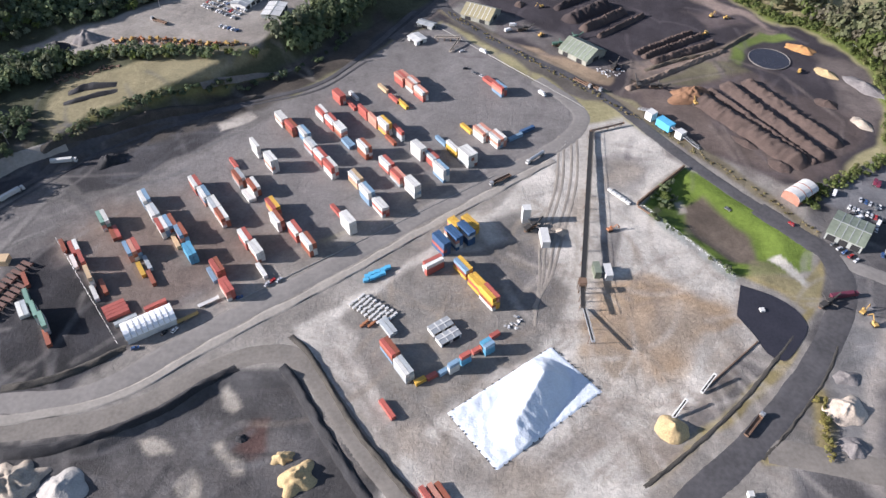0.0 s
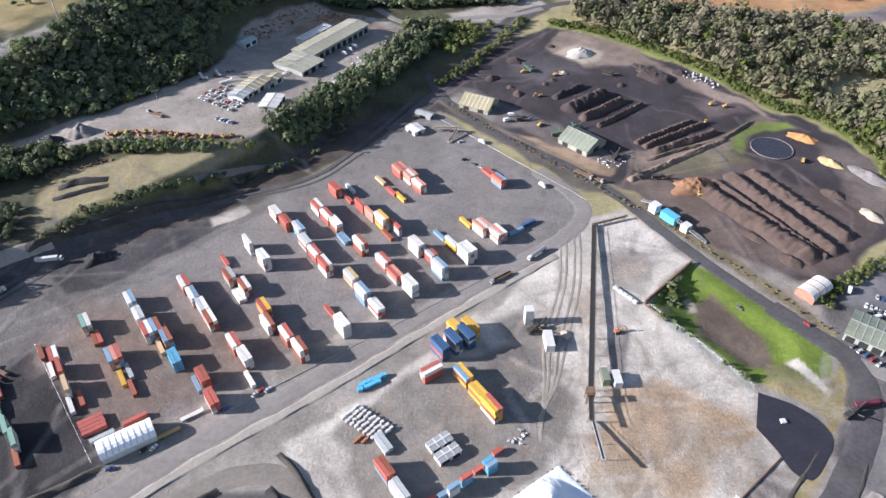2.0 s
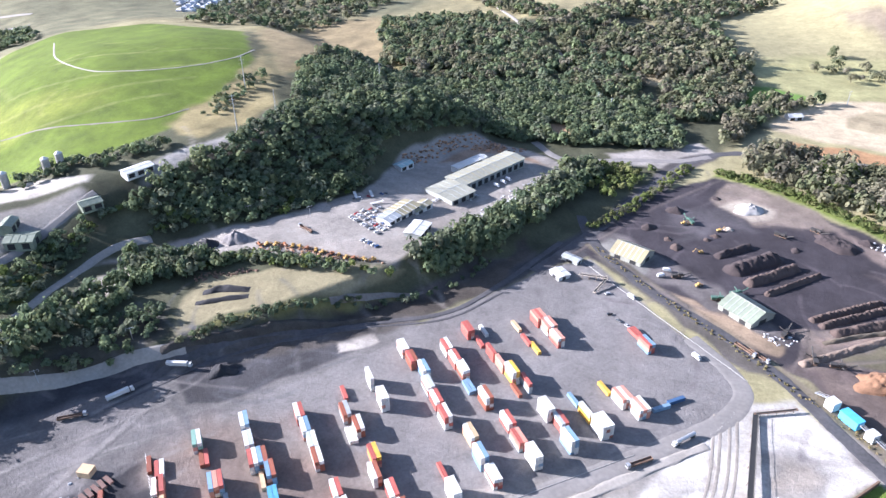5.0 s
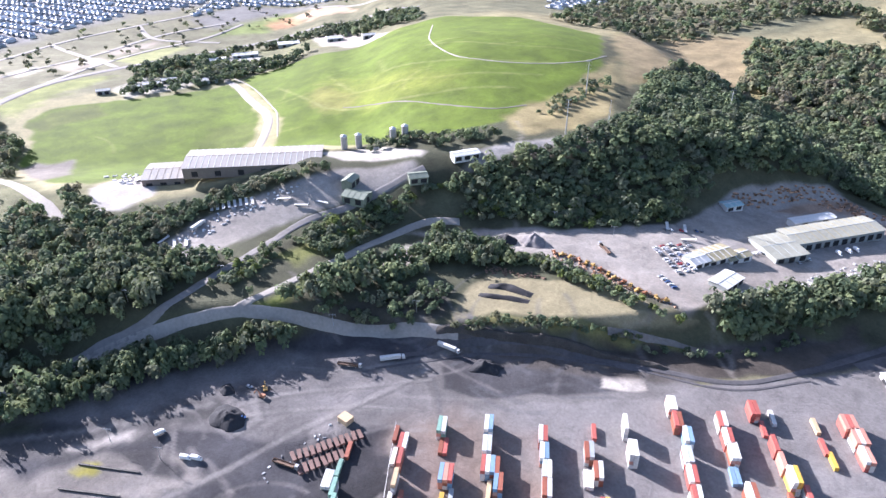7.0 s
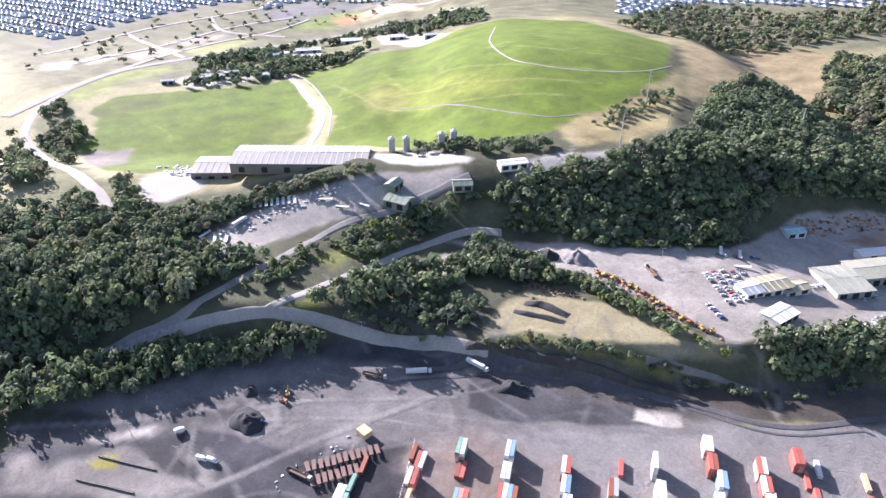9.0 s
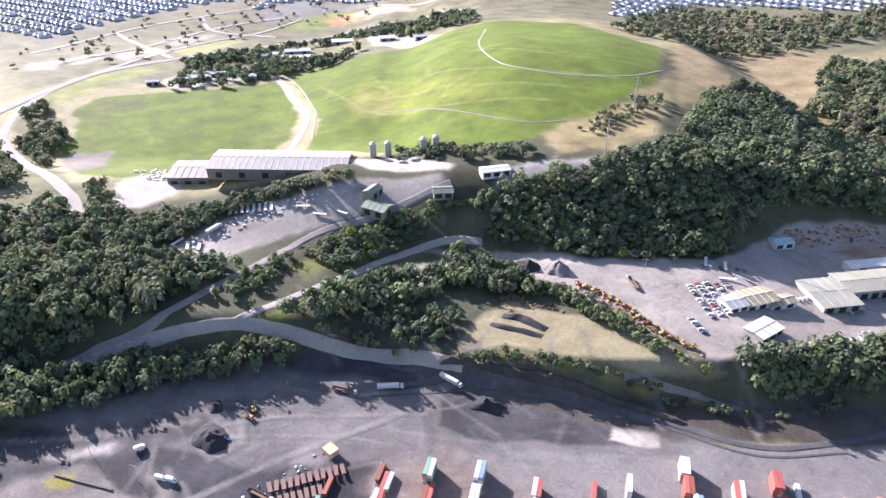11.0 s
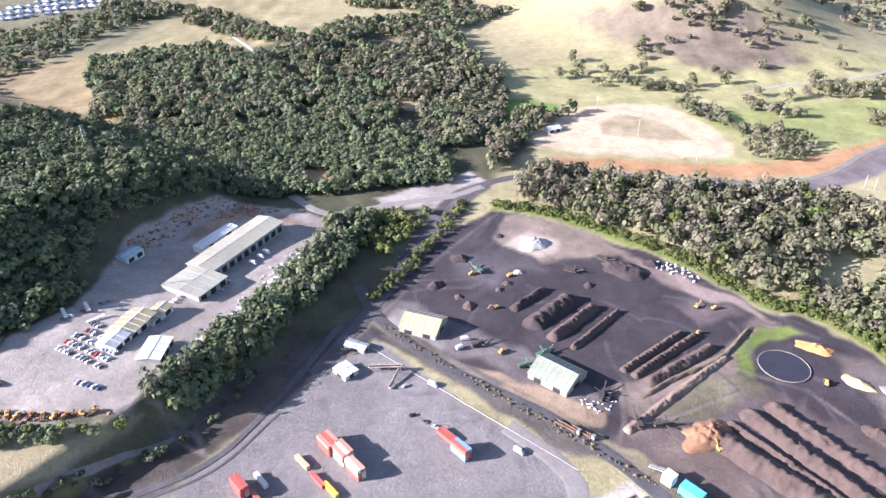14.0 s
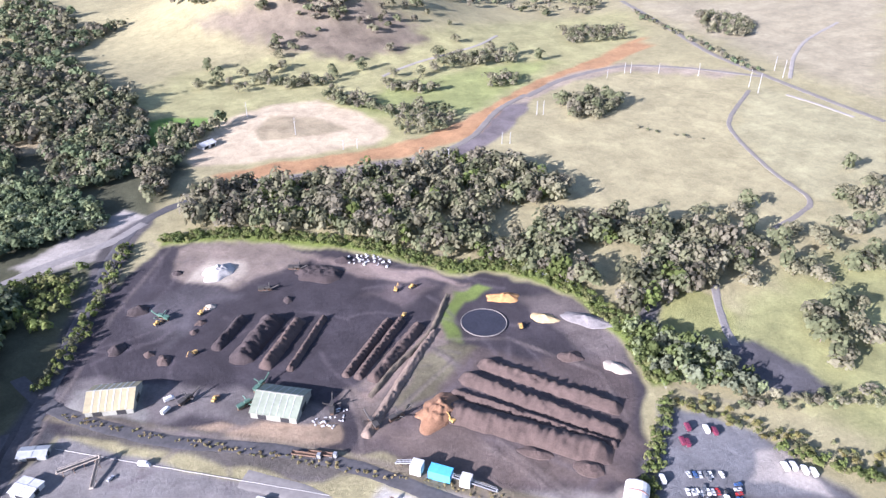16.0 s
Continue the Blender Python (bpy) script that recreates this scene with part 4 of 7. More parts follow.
HILLROADS = [beside(p, w) for p, w in (
    (TARHILL, 11), (DUSTY, 13), (SLIP, 11),
    ([(-60, 640), (-30, 606), (20, 618), (62, 625), (90, 640)], 14), ([(-34, 428), (-8, 473), (20, 527), (55, 596), (87, 640)], 16))]
GLADES = [[(-56, 687), (-30, 684), (-26, 658), (-49, 653)], [(-206, 819), (-168, 812), (-131, 823), (-125, 812), (-166, 800), (-199, 805)], [(-87, 839), (-55, 827), (-55, 814), (-84, 826)], [(-166, 1130), (-45, 866), (-56, 863), (-173, 1114)], [(-22, 905), (37, 903), (78, 817), (40, 817), (-22, 876)], [(-410, 811), (-431, 1009), (-343, 1058), (-252, 965), (-233, 881), (-286, 744), (-300, 671), (-291, 628)]]
CLEAR = GLADES + [OFFICE, LOT, BENCH, SUMMIT] + HILLROADS
# the wooded hillside between the office yard and the ridge
plant("woodland", "dense dark green bush covering the hillside", scatter([(-300, 400), (-262, 545), (-300, 690), (-240, 760), (-60, 800), (60, 720), (70, 650), (-20, 640), (-110, 632), (-170, 566), (-176, 488), (-224, 436), (-262, 412)], 5.6, 0.95, CLEAR), (3.0, 5.2), DEEP, BUSHY, 0.95)
plant("woodland", "dark green bush on the slope under the upper lot", scatter([(-457, 109), (-449, 143), (-418, 178), (-393, 220), (-352, 251), (-348, 305), (-350, 279), (-342, 234), (-335, 194), (-344, 164), (-355, 137), (-359, 110), (-360, 75)], 5.8, 0.96, CLEAR), (3.0, 5.0), DEEP, BUSHY, 1.35)
plant("woodland", "scrubby bush between the hill roads", scatter([(-332, 228), (-343, 274), (-342, 318), (-331, 359), (-312, 396), (-285, 413), (-244, 436), (-201, 462), (-237, 428), (-268, 406), (-299, 373), (-310, 340), (-308, 292), (-308, 251), (-308, 228), (-319, 213)], 4.4, 0.92, CLEAR, 0.88, 14), (1.8, 3.8), DEEP + FRESH[:1], BUSHY, 0.9)
plant("woodland", "belt of dark trees below the slip road", scatter([(-296, 234), (-292, 255), (-292, 287), (-286, 318), (-274, 349), (-282, 365), (-276, 387), (-242, 387), (-216, 377), (-239, 351), (-261, 338), (-251, 325), (-265, 300), (-272, 271), (-281, 246), (-291, 234)], 4.8, 0.92, CLEAR), (2.6, 4.4), DEEP, BUSHY, 1.4)
plant("scrub", "sparse low scrub on the shaded slope", scatter([(-277, 251), (-266, 275), (-250, 322), (-232, 328), (-222, 307), (-228, 291), (-259, 268)], 5.0, 0.75), (1.8, 3.6), DEEP, BUSHY, 1.1, "scrub")
plant("woodland", "dark trees on the bank above the black ground", scatter([(-360, 95), (-355, 109), (-344, 141), (-335, 165), (-315, 191), (-293, 219), (-290, 229), (-276, 244), (-269, 244), (-282, 212), (-296, 180), (-303, 154), (-318, 123), (-336, 89)], 5.0, 0.95, HILLROADS), (2.6, 4.4), DEEP, BUSHY, 1.5)
plant("woodland", "dark trees in the gully under the office yard", scatter([(-112, 402), (-98, 428), (-44, 530), (-26, 590), (-8, 600), (4, 580), (-20, 520), (-44, 474), (-86, 406)], 5.2, 0.97, HILLROADS), (3.4, 5.2), DEEP, BUSHY, 1.2)
plant("woodland", "young green trees on the bank by the rutted track", scatter([(-20, 560), (0, 604), (44, 606), (30, 570), (8, 530)], 5.4, 0.7, HILLROADS), (2.2, 3.8), FRESH, BUSHY, 1.0)
plant("scrub", "bushes along the edge of the office yard", scatter([(-241, 374), (-213, 390), (-185, 391), (-156, 387), (-130, 386), (-110, 396), (-117, 387), (-143, 377), (-175, 376), (-207, 376), (-229, 365)], 3.8, 0.92), (1.6, 3.0), DEEP + FRESH[:2], BUSHY, 1.0, "scrub")
plant("scrub", "low bushes on the bank under the dry ledge", scatter([(-209, 303), (-198, 323), (-171, 338), (-146, 355), (-122, 374), (-133, 363), (-168, 335), (-194, 318), (-205, 303)], 2.8, 0.9), (1.2, 2.8), OLIVE[:2] + DEEP[:3], BUSHY, 0.8, "scrub")
plant("woodland", "trees between the upper lot and the long shed", scatter([(-453, 206), (-441, 248), (-421, 290), (-406, 319), (-395, 341), (-376, 359), (-385, 333), (-405, 294), (-408, 264), (-401, 228), (-420, 199)], 4.8, 0.9), (2.2, 4.0), DEEP + OLIVE[:1], BUSHY, 1.0)
plant("scrub", "dark shrubs along the cut bank", scatter([(-147, 351), (-126, 370), (-99, 387), (-77, 414), (-59, 446), (-57, 442), (-73, 405), (-95, 380), (-125, 363)], 4.0, 0.6), (1.2, 2.6), DEEP, BUSHY, 0.9, "scrub")
plant("woodland", "green bush above the office yard", scatter([(-288, 386), (-275, 417), (-237, 443), (-194, 480), (-170, 513), (-160, 509), (-184, 464), (-220, 426), (-254, 410), (-281, 389)], 4.6, 0.9, [beside(SLIP, 9), beside(TARHILL, 9)]), (2.0, 3.8), DEEP + FRESH[:1], BUSHY, 0.95)
plant("woodland", "trees along the ridge beside the green hill", scatter([(-395, 412), (-345, 446), (-318, 470), (-300, 462), (-330, 430), (-380, 396)], 5, 0.6), (2.2, 3.8), DEEP, BUSHY, 1.0)
plant("scrub", "bushes on the straw-coloured shoulder of the hill", scatter([(-322, 600), (-316, 520), (-296, 512), (-292, 590), (-310, 640)], 6, 0.5), (1.8, 3.4), DEEP, BUSHY, 1.0, "scrub")
# woods further off
plant("woodland", "olive bush rolling away beyond the ridge", scatter([(-300, 690), (-240, 760), (-60, 800), (60, 720), (110, 720), (140, 800), (60, 940), (-30, 1020), (-240, 930), (-330, 790)], 7.0, 0.9, GLADES, 0.62), (3.4, 5.8), DEEP + OLIVE, BUSHY, 1.05)
plant("woodland", "open olive woodland on the far country", scatter([(-371, 1195), (-278, 1265), (-170, 1110), (-62, 942), (-45, 887), (31, 840), (146, 836), (140, 928), (132, 1130), (233, 1227), (144, 1476), (-30, 1543), (-17, 1249), (-64, 1031), (-189, 1256), (-292, 1337), (-433, 1415)], 10, 0.85, (), 0.75, 45), (4.5, 8.0), OLIVE + DEEP[:2], FARTREE, 1.0)
plant("woodland", "dense olive woodland beyond the ridge", scatter([(-325, 1031), (-271, 1050), (-171, 1035), (-107, 922), (-61, 856), (-60, 805), (-222, 827), (-267, 827)], 8.5, 0.92), (4, 7), OLIVE[:2] + DEEP, FARTREE, 1.0)
plant("woodland", "olive woodland by the farm", scatter([(41, 952), (112, 997), (155, 907), (144, 804), (116, 751), (84, 816), (42, 838), (-26, 937)], 9, 0.85), (4.5, 7.5), OLIVE, BUSHY, 1.0)
plant("woodland", "far belt of trees behind the green hill", scatter([(-872, 437), (-885, 563), (-886, 698), (-836, 790), (-725, 805), (-658, 754), (-698, 720), (-838, 704), (-872, 628), (-842, 538), (-835, 441)], 8, 0.85), (3.5, 6.5), DEEP, FARTREE, 1.0)
plant("woodland", "dark trees by the road at the foot of the green slopes", scatter([(-783, 237), (-800, 269), (-726, 262), (-678, 250), (-645, 227), (-551, 209), (-508, 213), (-507, 233), (-466, 220), (-437, 238), (-407, 212), (-434, 170), (-461, 122), (-689, 158)], 7, 0.85, [beside(LOOP, 16)], 0.85), (3.0, 5.5), DEEP + OLIVE[:1], BUSHY, 1.0)
plant("woodland", "tree belt round the works beyond the green slope", scatter([(-771, 382), (-849, 448), (-788, 506), (-725, 454)], 8, 0.5), (3, 6), DEEP, FARTREE, 1.0)
plant("woodland", "dark tree belt beside the works", scatter([(-738, 458), (-839, 520), (-781, 567), (-742, 621), (-759, 643), (-715, 574), (-728, 532)], 7, 0.9), (3, 6), DEEP, FARTREE, 1.0)
plant("woodland", "scattered trees on the far hills", scatter([(284, 1453), (1181, 1248), (850, 912), (742, 969), (588, 1018), (498, 1017), (411, 1003), (299, 1145)], 20, 0.6, (), 0.7, 70), (4.5, 9.0), OLIVE, FARTREE, 0.95)
plant("woodland", "olive trees on the side of the bare hill", scatter([(399, 1054), (475, 1039), (584, 1045), (592, 939), (534, 956), (433, 946), (395, 985)], 16, 0.45), (4, 7), OLIVE, FARTREE, 0.95)
plant("woodland", "suburban trees among the far houses", scatter([(-973, 233), (-1122, 333), (-1235, 538), (-1224, 803), (-963, 928), (-965, 803), (-1021, 644), (-896, 397)], 24, 0.3), (2.5, 5.0), DEEP + OLIVE, FARTREE, 0.9)
plant("woodland", "olive trees before the far houses", scatter([(-529, 830), (-625, 1136), (-447, 1257), (-357, 1402), (-317, 1280), (-371, 1079), (-435, 862)], 12, 0.7), (4, 7), DEEP + OLIVE, FARTREE, 0.9)
# creek woods east of the compost works
CREEK = [(95, 618), (150, 664), (238, 612), (330, 600), (372, 560), (372, 500), (330, 478), (402, 384), (385, 345), (330, 352), (285, 360), (278, 402), (262, 446), (232, 476), (205, 524), (140, 594)]
plant("woodland", "grey-green gum woodland along the creek", scatter(CREEK, 7.2, 0.86, [[(268, 470), (296, 510), (325, 496), (300, 446)]], 0.5), (4.4, 7.2), OLIVE + OLIVE + FRESH[:1], THIN + BUSHY[:3], 1.15)
plant("scrub", "bright green scrub round the compost works", scatter(beside([(92, 608), (138, 586), (200, 522), (232, 464), (263, 441), (278, 396), (267, 344), (252, 310)], 13), 3.0, 0.8), (1.2, 2.4), FRESH, BUSHY, 0.8, "scrub")
plant("woodland", "dark green trees by the car park", scatter([(285, 360), (280, 344), (284, 335), (295, 321), (293, 299), (290, 280), (281, 281), (265, 299), (253, 307), (256, 331), (270, 351)], 5.0, 0.85), (2.6, 4.4), FRESH[2:3] + DEEP[3:], BUSHY, 1.1)
plant("scrub", "green hedge beside the car park", scatter(beside([(249, 306), (226, 292), (200, 276), (184, 262)], 7), 2.8, 0.9), (1.2, 2.0), FRESH, BUSHY, 0.9, "scrub")
plant("scrub", "low scrub along the creek bank", scatter(beside([(272, 282), (300, 262), (340, 240), (420, 215)], 12), 4, 0.7), (1.2, 2.6), OLIVE + DEEP[3:4], BUSHY, 0.9, "scrub")
for spot in ([(352, 732), (388, 730), (399, 687), (366, 651), (330, 673)], [(522, 651), (560, 652), (543, 614), (509, 588), (482, 607)], [(295, 880), (361, 860), (346, 833), (297, 857)], [(325, 820), (358, 792), (358, 748), (341, 741), (316, 789)], [(404, 810), (434, 764), (416, 750), (390, 787)], [(727, 875), (806, 841), (767, 786), (684, 809)], [(966, 826), (1002, 781), (969, 721), (903, 696), (879, 742)], [(497, 865), (588, 823), (564, 784), (478, 816)], [(501, 761), (540, 747), (510, 717), (483, 729)], [(544, 384), (564, 351), (526, 333), (509, 356)]):
    plant("woodland", "clump of grey-green gum trees on dry pasture", scatter(spot, 8, 0.75), (3.4, 5.6), OLIVE, THIN, 1.0)
plant("woodland", "line of gums beside the diggings", scatter(beside([(224, 929), (286, 875), (336, 853), (339, 783), (354, 720)], 12), 8, 0.6), (2.6, 4.6), OLIVE, THIN, 1.0)
plant("woodland", "thin hedge of gums along the railway", scatter(beside([(899, 901), (841, 760), (794, 655), (769, 593)], 14), 8, 0.7), (2.6, 4.6), OLIVE + DEEP[:1], FARTREE, 0.9)
plant("scrub", "broken line of bushes over the pasture", scatter(beside([(519, 575), (525, 540), (547, 501)], 5), 5, 0.7), (1.4, 2.4), OLIVE, FARTREE, 0.7, "scrub")
plant("woodland", "olive trees round the farmhouse", scatter([(90, 660), (118, 740), (160, 800), (210, 800), (150, 740), (118, 680)], 7.6, 0.8), (3.4, 6), OLIVE + DEEP[:1], BUSHY, 1.1)
plant("scrub", "straw and green scrub on the slope above the car park", scatter([(246, 305), (259, 295), (265, 274), (277, 252), (294, 223), (284, 218), (267, 246), (258, 266), (250, 288), (241, 300)], 3.2, 0.75), (0.8, 1.9), [(0.20, 0.18, 0.07), (0.16, 0.17, 0.06), (0.13, 0.14, 0.07)], BUSHY, 0.8, "scrub")
plant("scrub", "green hedge above the parked vans", scatter(beside([(260, 255), (267, 241), (275, 225), (278, 215)], 6), 3.2, 0.9), (1.4, 2.6), FRESH, BUSHY, 0.9, "scrub")
# verges
plant("scrub", "straw-coloured tussocks on the verge", scatter(beside([(0, 470), (32, 430), (92, 364), (130, 320), (162, 278), (184, 242)], 4), 2.2, 0.7), (0.4, 0.8), [(0.27, 0.23, 0.11), (0.22, 0.2, 0.09), (0.3, 0.24, 0.12)], BUSHY, 0.8, "scrub")
plant("scrub", "green shrubs along the rutted track", scatter(beside([(-4, 492), (20, 520), (52, 578), (72, 612)], 9), 3.4, 0.75), (1.2, 2.4), FRESH + OLIVE[:2], BUSHY, 1.2, "scrub")
plant("scrub", "row of dark shrubs along the basin path", scatter(beside([(103, 258), (116, 240), (134, 214)], 2.5), 3.0, 0.8), (0.8, 1.6), DEEP, BUSHY, 1.3, "scrub")
plant("scrub", "reeds and shrubs in the basin corner", scatter([(106, 268), (120, 282), (124, 274), (114, 262)], 2.6, 0.8), (0.9, 1.8), DEEP + FRESH[:1], BUSHY, 0.9, "scrub")
plant("scrub", "straw hedge on the bank by the sand heaps", scatter(beside([(150, 151), (147, 137), (144, 122)], 3.5), 2.2, 0.8), (0.7, 1.4), [(0.24, 0.21, 0.07), (0.18, 0.17, 0.06)], BUSHY, 1.0, "scrub")


def tree(kind, colours, r, h, label):
    """A single tree: forked tapering trunk and an open crown of leaf clumps."""
    ob = thing("tree", label, "tree", "lone trees on the pastures")
    bm = bmesh.new()
    cyl_bm(bm, (0, 0, -0.3), (0.2, 0.1, h * 0.5), 0.32, 0.2, 7)
    for a in range(5):
        x, y = math.cos(a * 1.26) * r * 0.5, math.sin(a * 1.26) * r * 0.5
        cyl_bm(bm, (0.2, 0.1, h * (0.36 + 0.03 * a)), (x, y, h * 0.74), 0.14, 0.05, 5)
    part("trunk", bm, BARK, ob)
    q = kind * np.array((r, r, h / 2.0))
    tint = np.repeat(np.array([colours]), len(q), axis=0)
    me = quads("crown", q, LEAF, tint=tint)
    c = new("crown", me)
    c.parent = ob
    return ob


GROVE = [tree(crown(190, 9, 0.5, 0.14), OLIVE[i % 4], 5.6 + i * 0.6, 10 + i, "spreading grey-green gum tree on dry pasture") for i in range(4)]
lone = np.vstack([scatter([(505, 600), (560, 600), (560, 650), (505, 650)], 8, 0.6), scatter([(360, 330), (460, 300), (470, 400), (400, 420)], 14, 0.55),
                  scatter([(330, 262), (380, 262), (400, 300), (350, 300)], 9, 0.5), scatter([(430, 290), (480, 280), (500, 360), (450, 360)], 16, 0.5),
                  scatter([(380, 760), (620, 740), (600, 900), (400, 940)], 34, 0.5), scatter([(480, 350), (560, 330), (600, 400), (520, 400)], 20, 0.5),
                  scatter([(220, 880), (380, 840), (400, 1000), (240, 1000)], 28, 0.6)])
for i, (x, y) in enumerate(lone):
    m = pose(x, y, level(x, y), 0, 0, i * 67)
    if i < 4:
        GROVE[i].matrix_basis = m
    else:
        copy_thing(GROVE[i % 4], m)


# ---- buildings ----
BROWNWALL = material("brown_wall_sheet", (0.22, 0.18, 0.15), 0.7, 0, 0.2, 4)
PALEROOF = material("sun_bleached_green_cream_roof", (0.315, 0.31, 0.245), 0.55, 0, 0.2, 5)
SHEDWALL = material("pale_shed_wall_sheet", (0.32, 0.32, 0.27), 0.6, 0.1, 0.25, 4)

def building(name, label, cx, cy, turn, length, width, eave, rise, roof_mat, wall_mat, seams=6, doors=2, overhang=0.5, arched=False, lights=None):
    """A shed with its ridge along x: walls, two roof slopes (or a vault), seams standing proud, doors on the -y side."""
    ob = thing(name, label, "building")
    ob.matrix_basis = pose(cx, cy, level(cx, cy) - 0.1, 0, 0, turn)
    l, w = length / 2, width / 2
    n = 8 if arched else 2
    prof = [(-w * math.cos(math.pi * i / n), eave + rise * math.sin(math.pi * i / n)) for i in range(n + 1)]
    bm = bmesh.new()
    for x in (-l, l):
        vs = [bm.verts.new((x, -w, -1.5))] + [bm.verts.new((x, y, z)) for y, z in prof] + [bm.verts.new((x, w, -1.5))]
        bm.faces.new(vs if x > 0 else vs[::-1])
    bm.verts.ensure_lookup_table()
    k = n + 3
    for a, b in ((0, 1), (n + 1, n + 2)):
        bm.faces.new((bm.verts[a], bm.verts[a + k], bm.verts[b + k], bm.verts[b]))
    part("wall", bm, wall_mat, ob)
    for half in ((0, n // 2), (n // 2, n)):
        bm = bmesh.new()
        pts = [prof[i] for i in range(half[0], half[1] + 1)]
        a, b = (pts[0], pts[1]) if half[0] == 0 else (pts[-1], pts[-2])
        d = Vector((a[0] - b[0], a[1] - b[1])).normalized() * overhang
        ext = (a[0] + d.x, a[1] + d.y)
        pts = [ext] + pts[1:] if half[0] == 0 else pts[:-1] + [ext]
        rows = []
        for x in (-l - overhang, l + overhang):
            rows.append(([bm.verts.new((x, y, z + 0.06)) for y, z in pts], [bm.verts.new((x, y, z + 0.2)) for y, z in pts]))
        (lo0, hi0), (lo1, hi1) = rows
        for i in range(len(pts) - 1):
            bm.faces.new((hi0[i], hi1[i], hi1[i + 1], hi0[i + 1]))
            bm.faces.new((lo0[i], lo0[i + 1], lo1[i + 1], lo1[i]))
        for i, j in ((0, 0), (-1, -1)):
            bm.faces.new((lo0[i], lo1[i], hi1[i], hi0[i]))
        for lo, hi in rows:
            for i in range(len(pts) - 1):
                bm.faces.new((lo[i], hi[i], hi[i + 1], lo[i + 1]))
        slope = part("roof", bm, roof_mat, ob)
        for s in range(1, seams):
            x = -l + length * s / seams
            bm = bmesh.new()
            vs = []
            for y, z in pts:
                vs.append([bm.verts.new((x + dx, y, z + dz)) for dx, dz in ((-0.22, 0.2), (-0.22, 0.34), (0.22, 0.34), (0.22, 0.2))])
            for i in range(len(vs) - 1):
                for j in range(3):
                    bm.faces.new((vs[i][j], vs[i][j + 1], vs[i + 1][j + 1], vs[i + 1][j]))
            part("roof_seam", bm, lights or wall_mat, slope)
    if not arched:
        boxes("ridge_cap", wall_mat, ob, (-l - overhang, -0.3, eave + rise + 0.08, l + overhang, 0.3, eave + rise + 0.3))
    for i in range(doors):
        x = -l + length * (i + 0.5) / doors
        boxes("door", DARK, ob, (x - min(2.2, length / doors * 0.35), -w - 0.05, 0, x + min(2.2, length / doors * 0.35), -w + 0.02, min(4.2, eave * 0.8)))
    boxes("door", DARK, ob, (l - 0.02, -w * 0.3, 0, l + 0.05, w * 0.3, min(4.5, eave * 0.85)))
    return ob


building("shed", "cream-roofed steel shed in the compost works", 26, 462, -27.8, 22, 19, 3.4, 4.6, CREAM, SHEDWALL, 7, 2, lights=WHITE)
building("shed", "pale green ribbed steel shed in the compost works", 90.5, 411, -46.7, 23, 20, 3.6, 4.8, GREENROOF, SHEDWALL, 7, 2, lights=WALLSHEET)
building("shed", "small white flat-roofed hut on the tarred yard", -18, 427, -52, 10, 8.5, 2.8, 0.5, WHITE, WHITE, 2, 1)
building("shed", "low grey shed beside the yard corner", -12, 447, -30, 12, 6, 2.6, 0.8, GREYROOF, WALLSHEET, 2, 1)
building("office_building", "cream-roofed workshop office with low wings", -131, 462, 67, 22, 15, 3.6, 1.4, CREAM, WHITE, 5, 3)
building("office_building", "cream low wing of the workshop office", -121, 472, 67, 18, 9, 3.4, 1.0, CREAM, WHITE, 3, 2)
building("office_building", "grey low wing of the workshop office", -136, 447, 67, 12, 12, 3.2, 1.0, GREYROOF, WHITE, 3, 2)
building("carport", "white-roofed carport beside the office", -113, 437, 82, 18, 12, 3.6, 0.6, WHITE, WALLSHEET, 3, 3)
building("workshop", "long pale green workshop roof with open bays", -88, 551, 57.7, 70, 20, 6.5, 1.2, PALEROOF, WALLSHEET, 12, 10, 0.9, lights=CREAM)
building("workshop", "low pale green workshop roof joined to the long bays", -107, 507, 57.7, 24, 28, 4.8, 0.9, PALEROOF, WALLSHEET, 4, 3, 0.8)
building("shed", "white lean-to along the long workshop", -104, 564, 57.7, 34, 8, 4.5, 0.6, WHITE, WHITE, 4, 2)
building("shed", "blue-green roofed shed at the foot of the woods", -154, 545, 60, 14, 9, 3.6, 0.8, material("faded_teal_roof", (0.30, 0.45, 0.46), 0.5, 0.1, 0.2, 4), WHITE, 3, 2)
building("house", "white flat-roofed house on the ridge", -308, 428, 63, 20, 9, 3.8, 0.7, WHITE, WHITE, 4, 3)
building("shed", "grey-green gabled depot building on the upper lot", -341, 352, 20, 17, 13, 5.0, 1.8, GREENROOF, GREENROOF, 4, 2)
building("shed", "grey-green depot wing on the upper lot", -354, 358, 110, 12, 8, 5.0, 1.4, GREENROOF, GREENROOF, 3, 2)
building("shed", "small green gabled shed on the upper lot", -320, 391, 55, 13, 10, 4.0, 1.5, GREENROOF, GREENROOF, 3, 2)
FACTORYROOF = material("weathered_beige_roof_sheet", (0.285, 0.265, 0.24), 0.65, 0, 0.2, 5)
building("factory", "long factory shed with a pale ribbed roof", -437, 336, 47.8, 100, 34, 7.0, 2.0, FACTORYROOF, BROWNWALL, 22, 6, 0.6, lights=WHITE)
building("factory", "shorter grey-roofed factory shed", -484, 288, 50, 30, 30, 7.0, 1.8, FACTORYROOF, BROWNWALL, 6, 3)
building("barn", "white vaulted barn beside the dark road", 184, 271.5, 35, 15, 10, 3.4, 2.6, WHITE, material("red_brown_wall", (0.35, 0.17, 0.12), 0.8), 3, 1, arched=True)
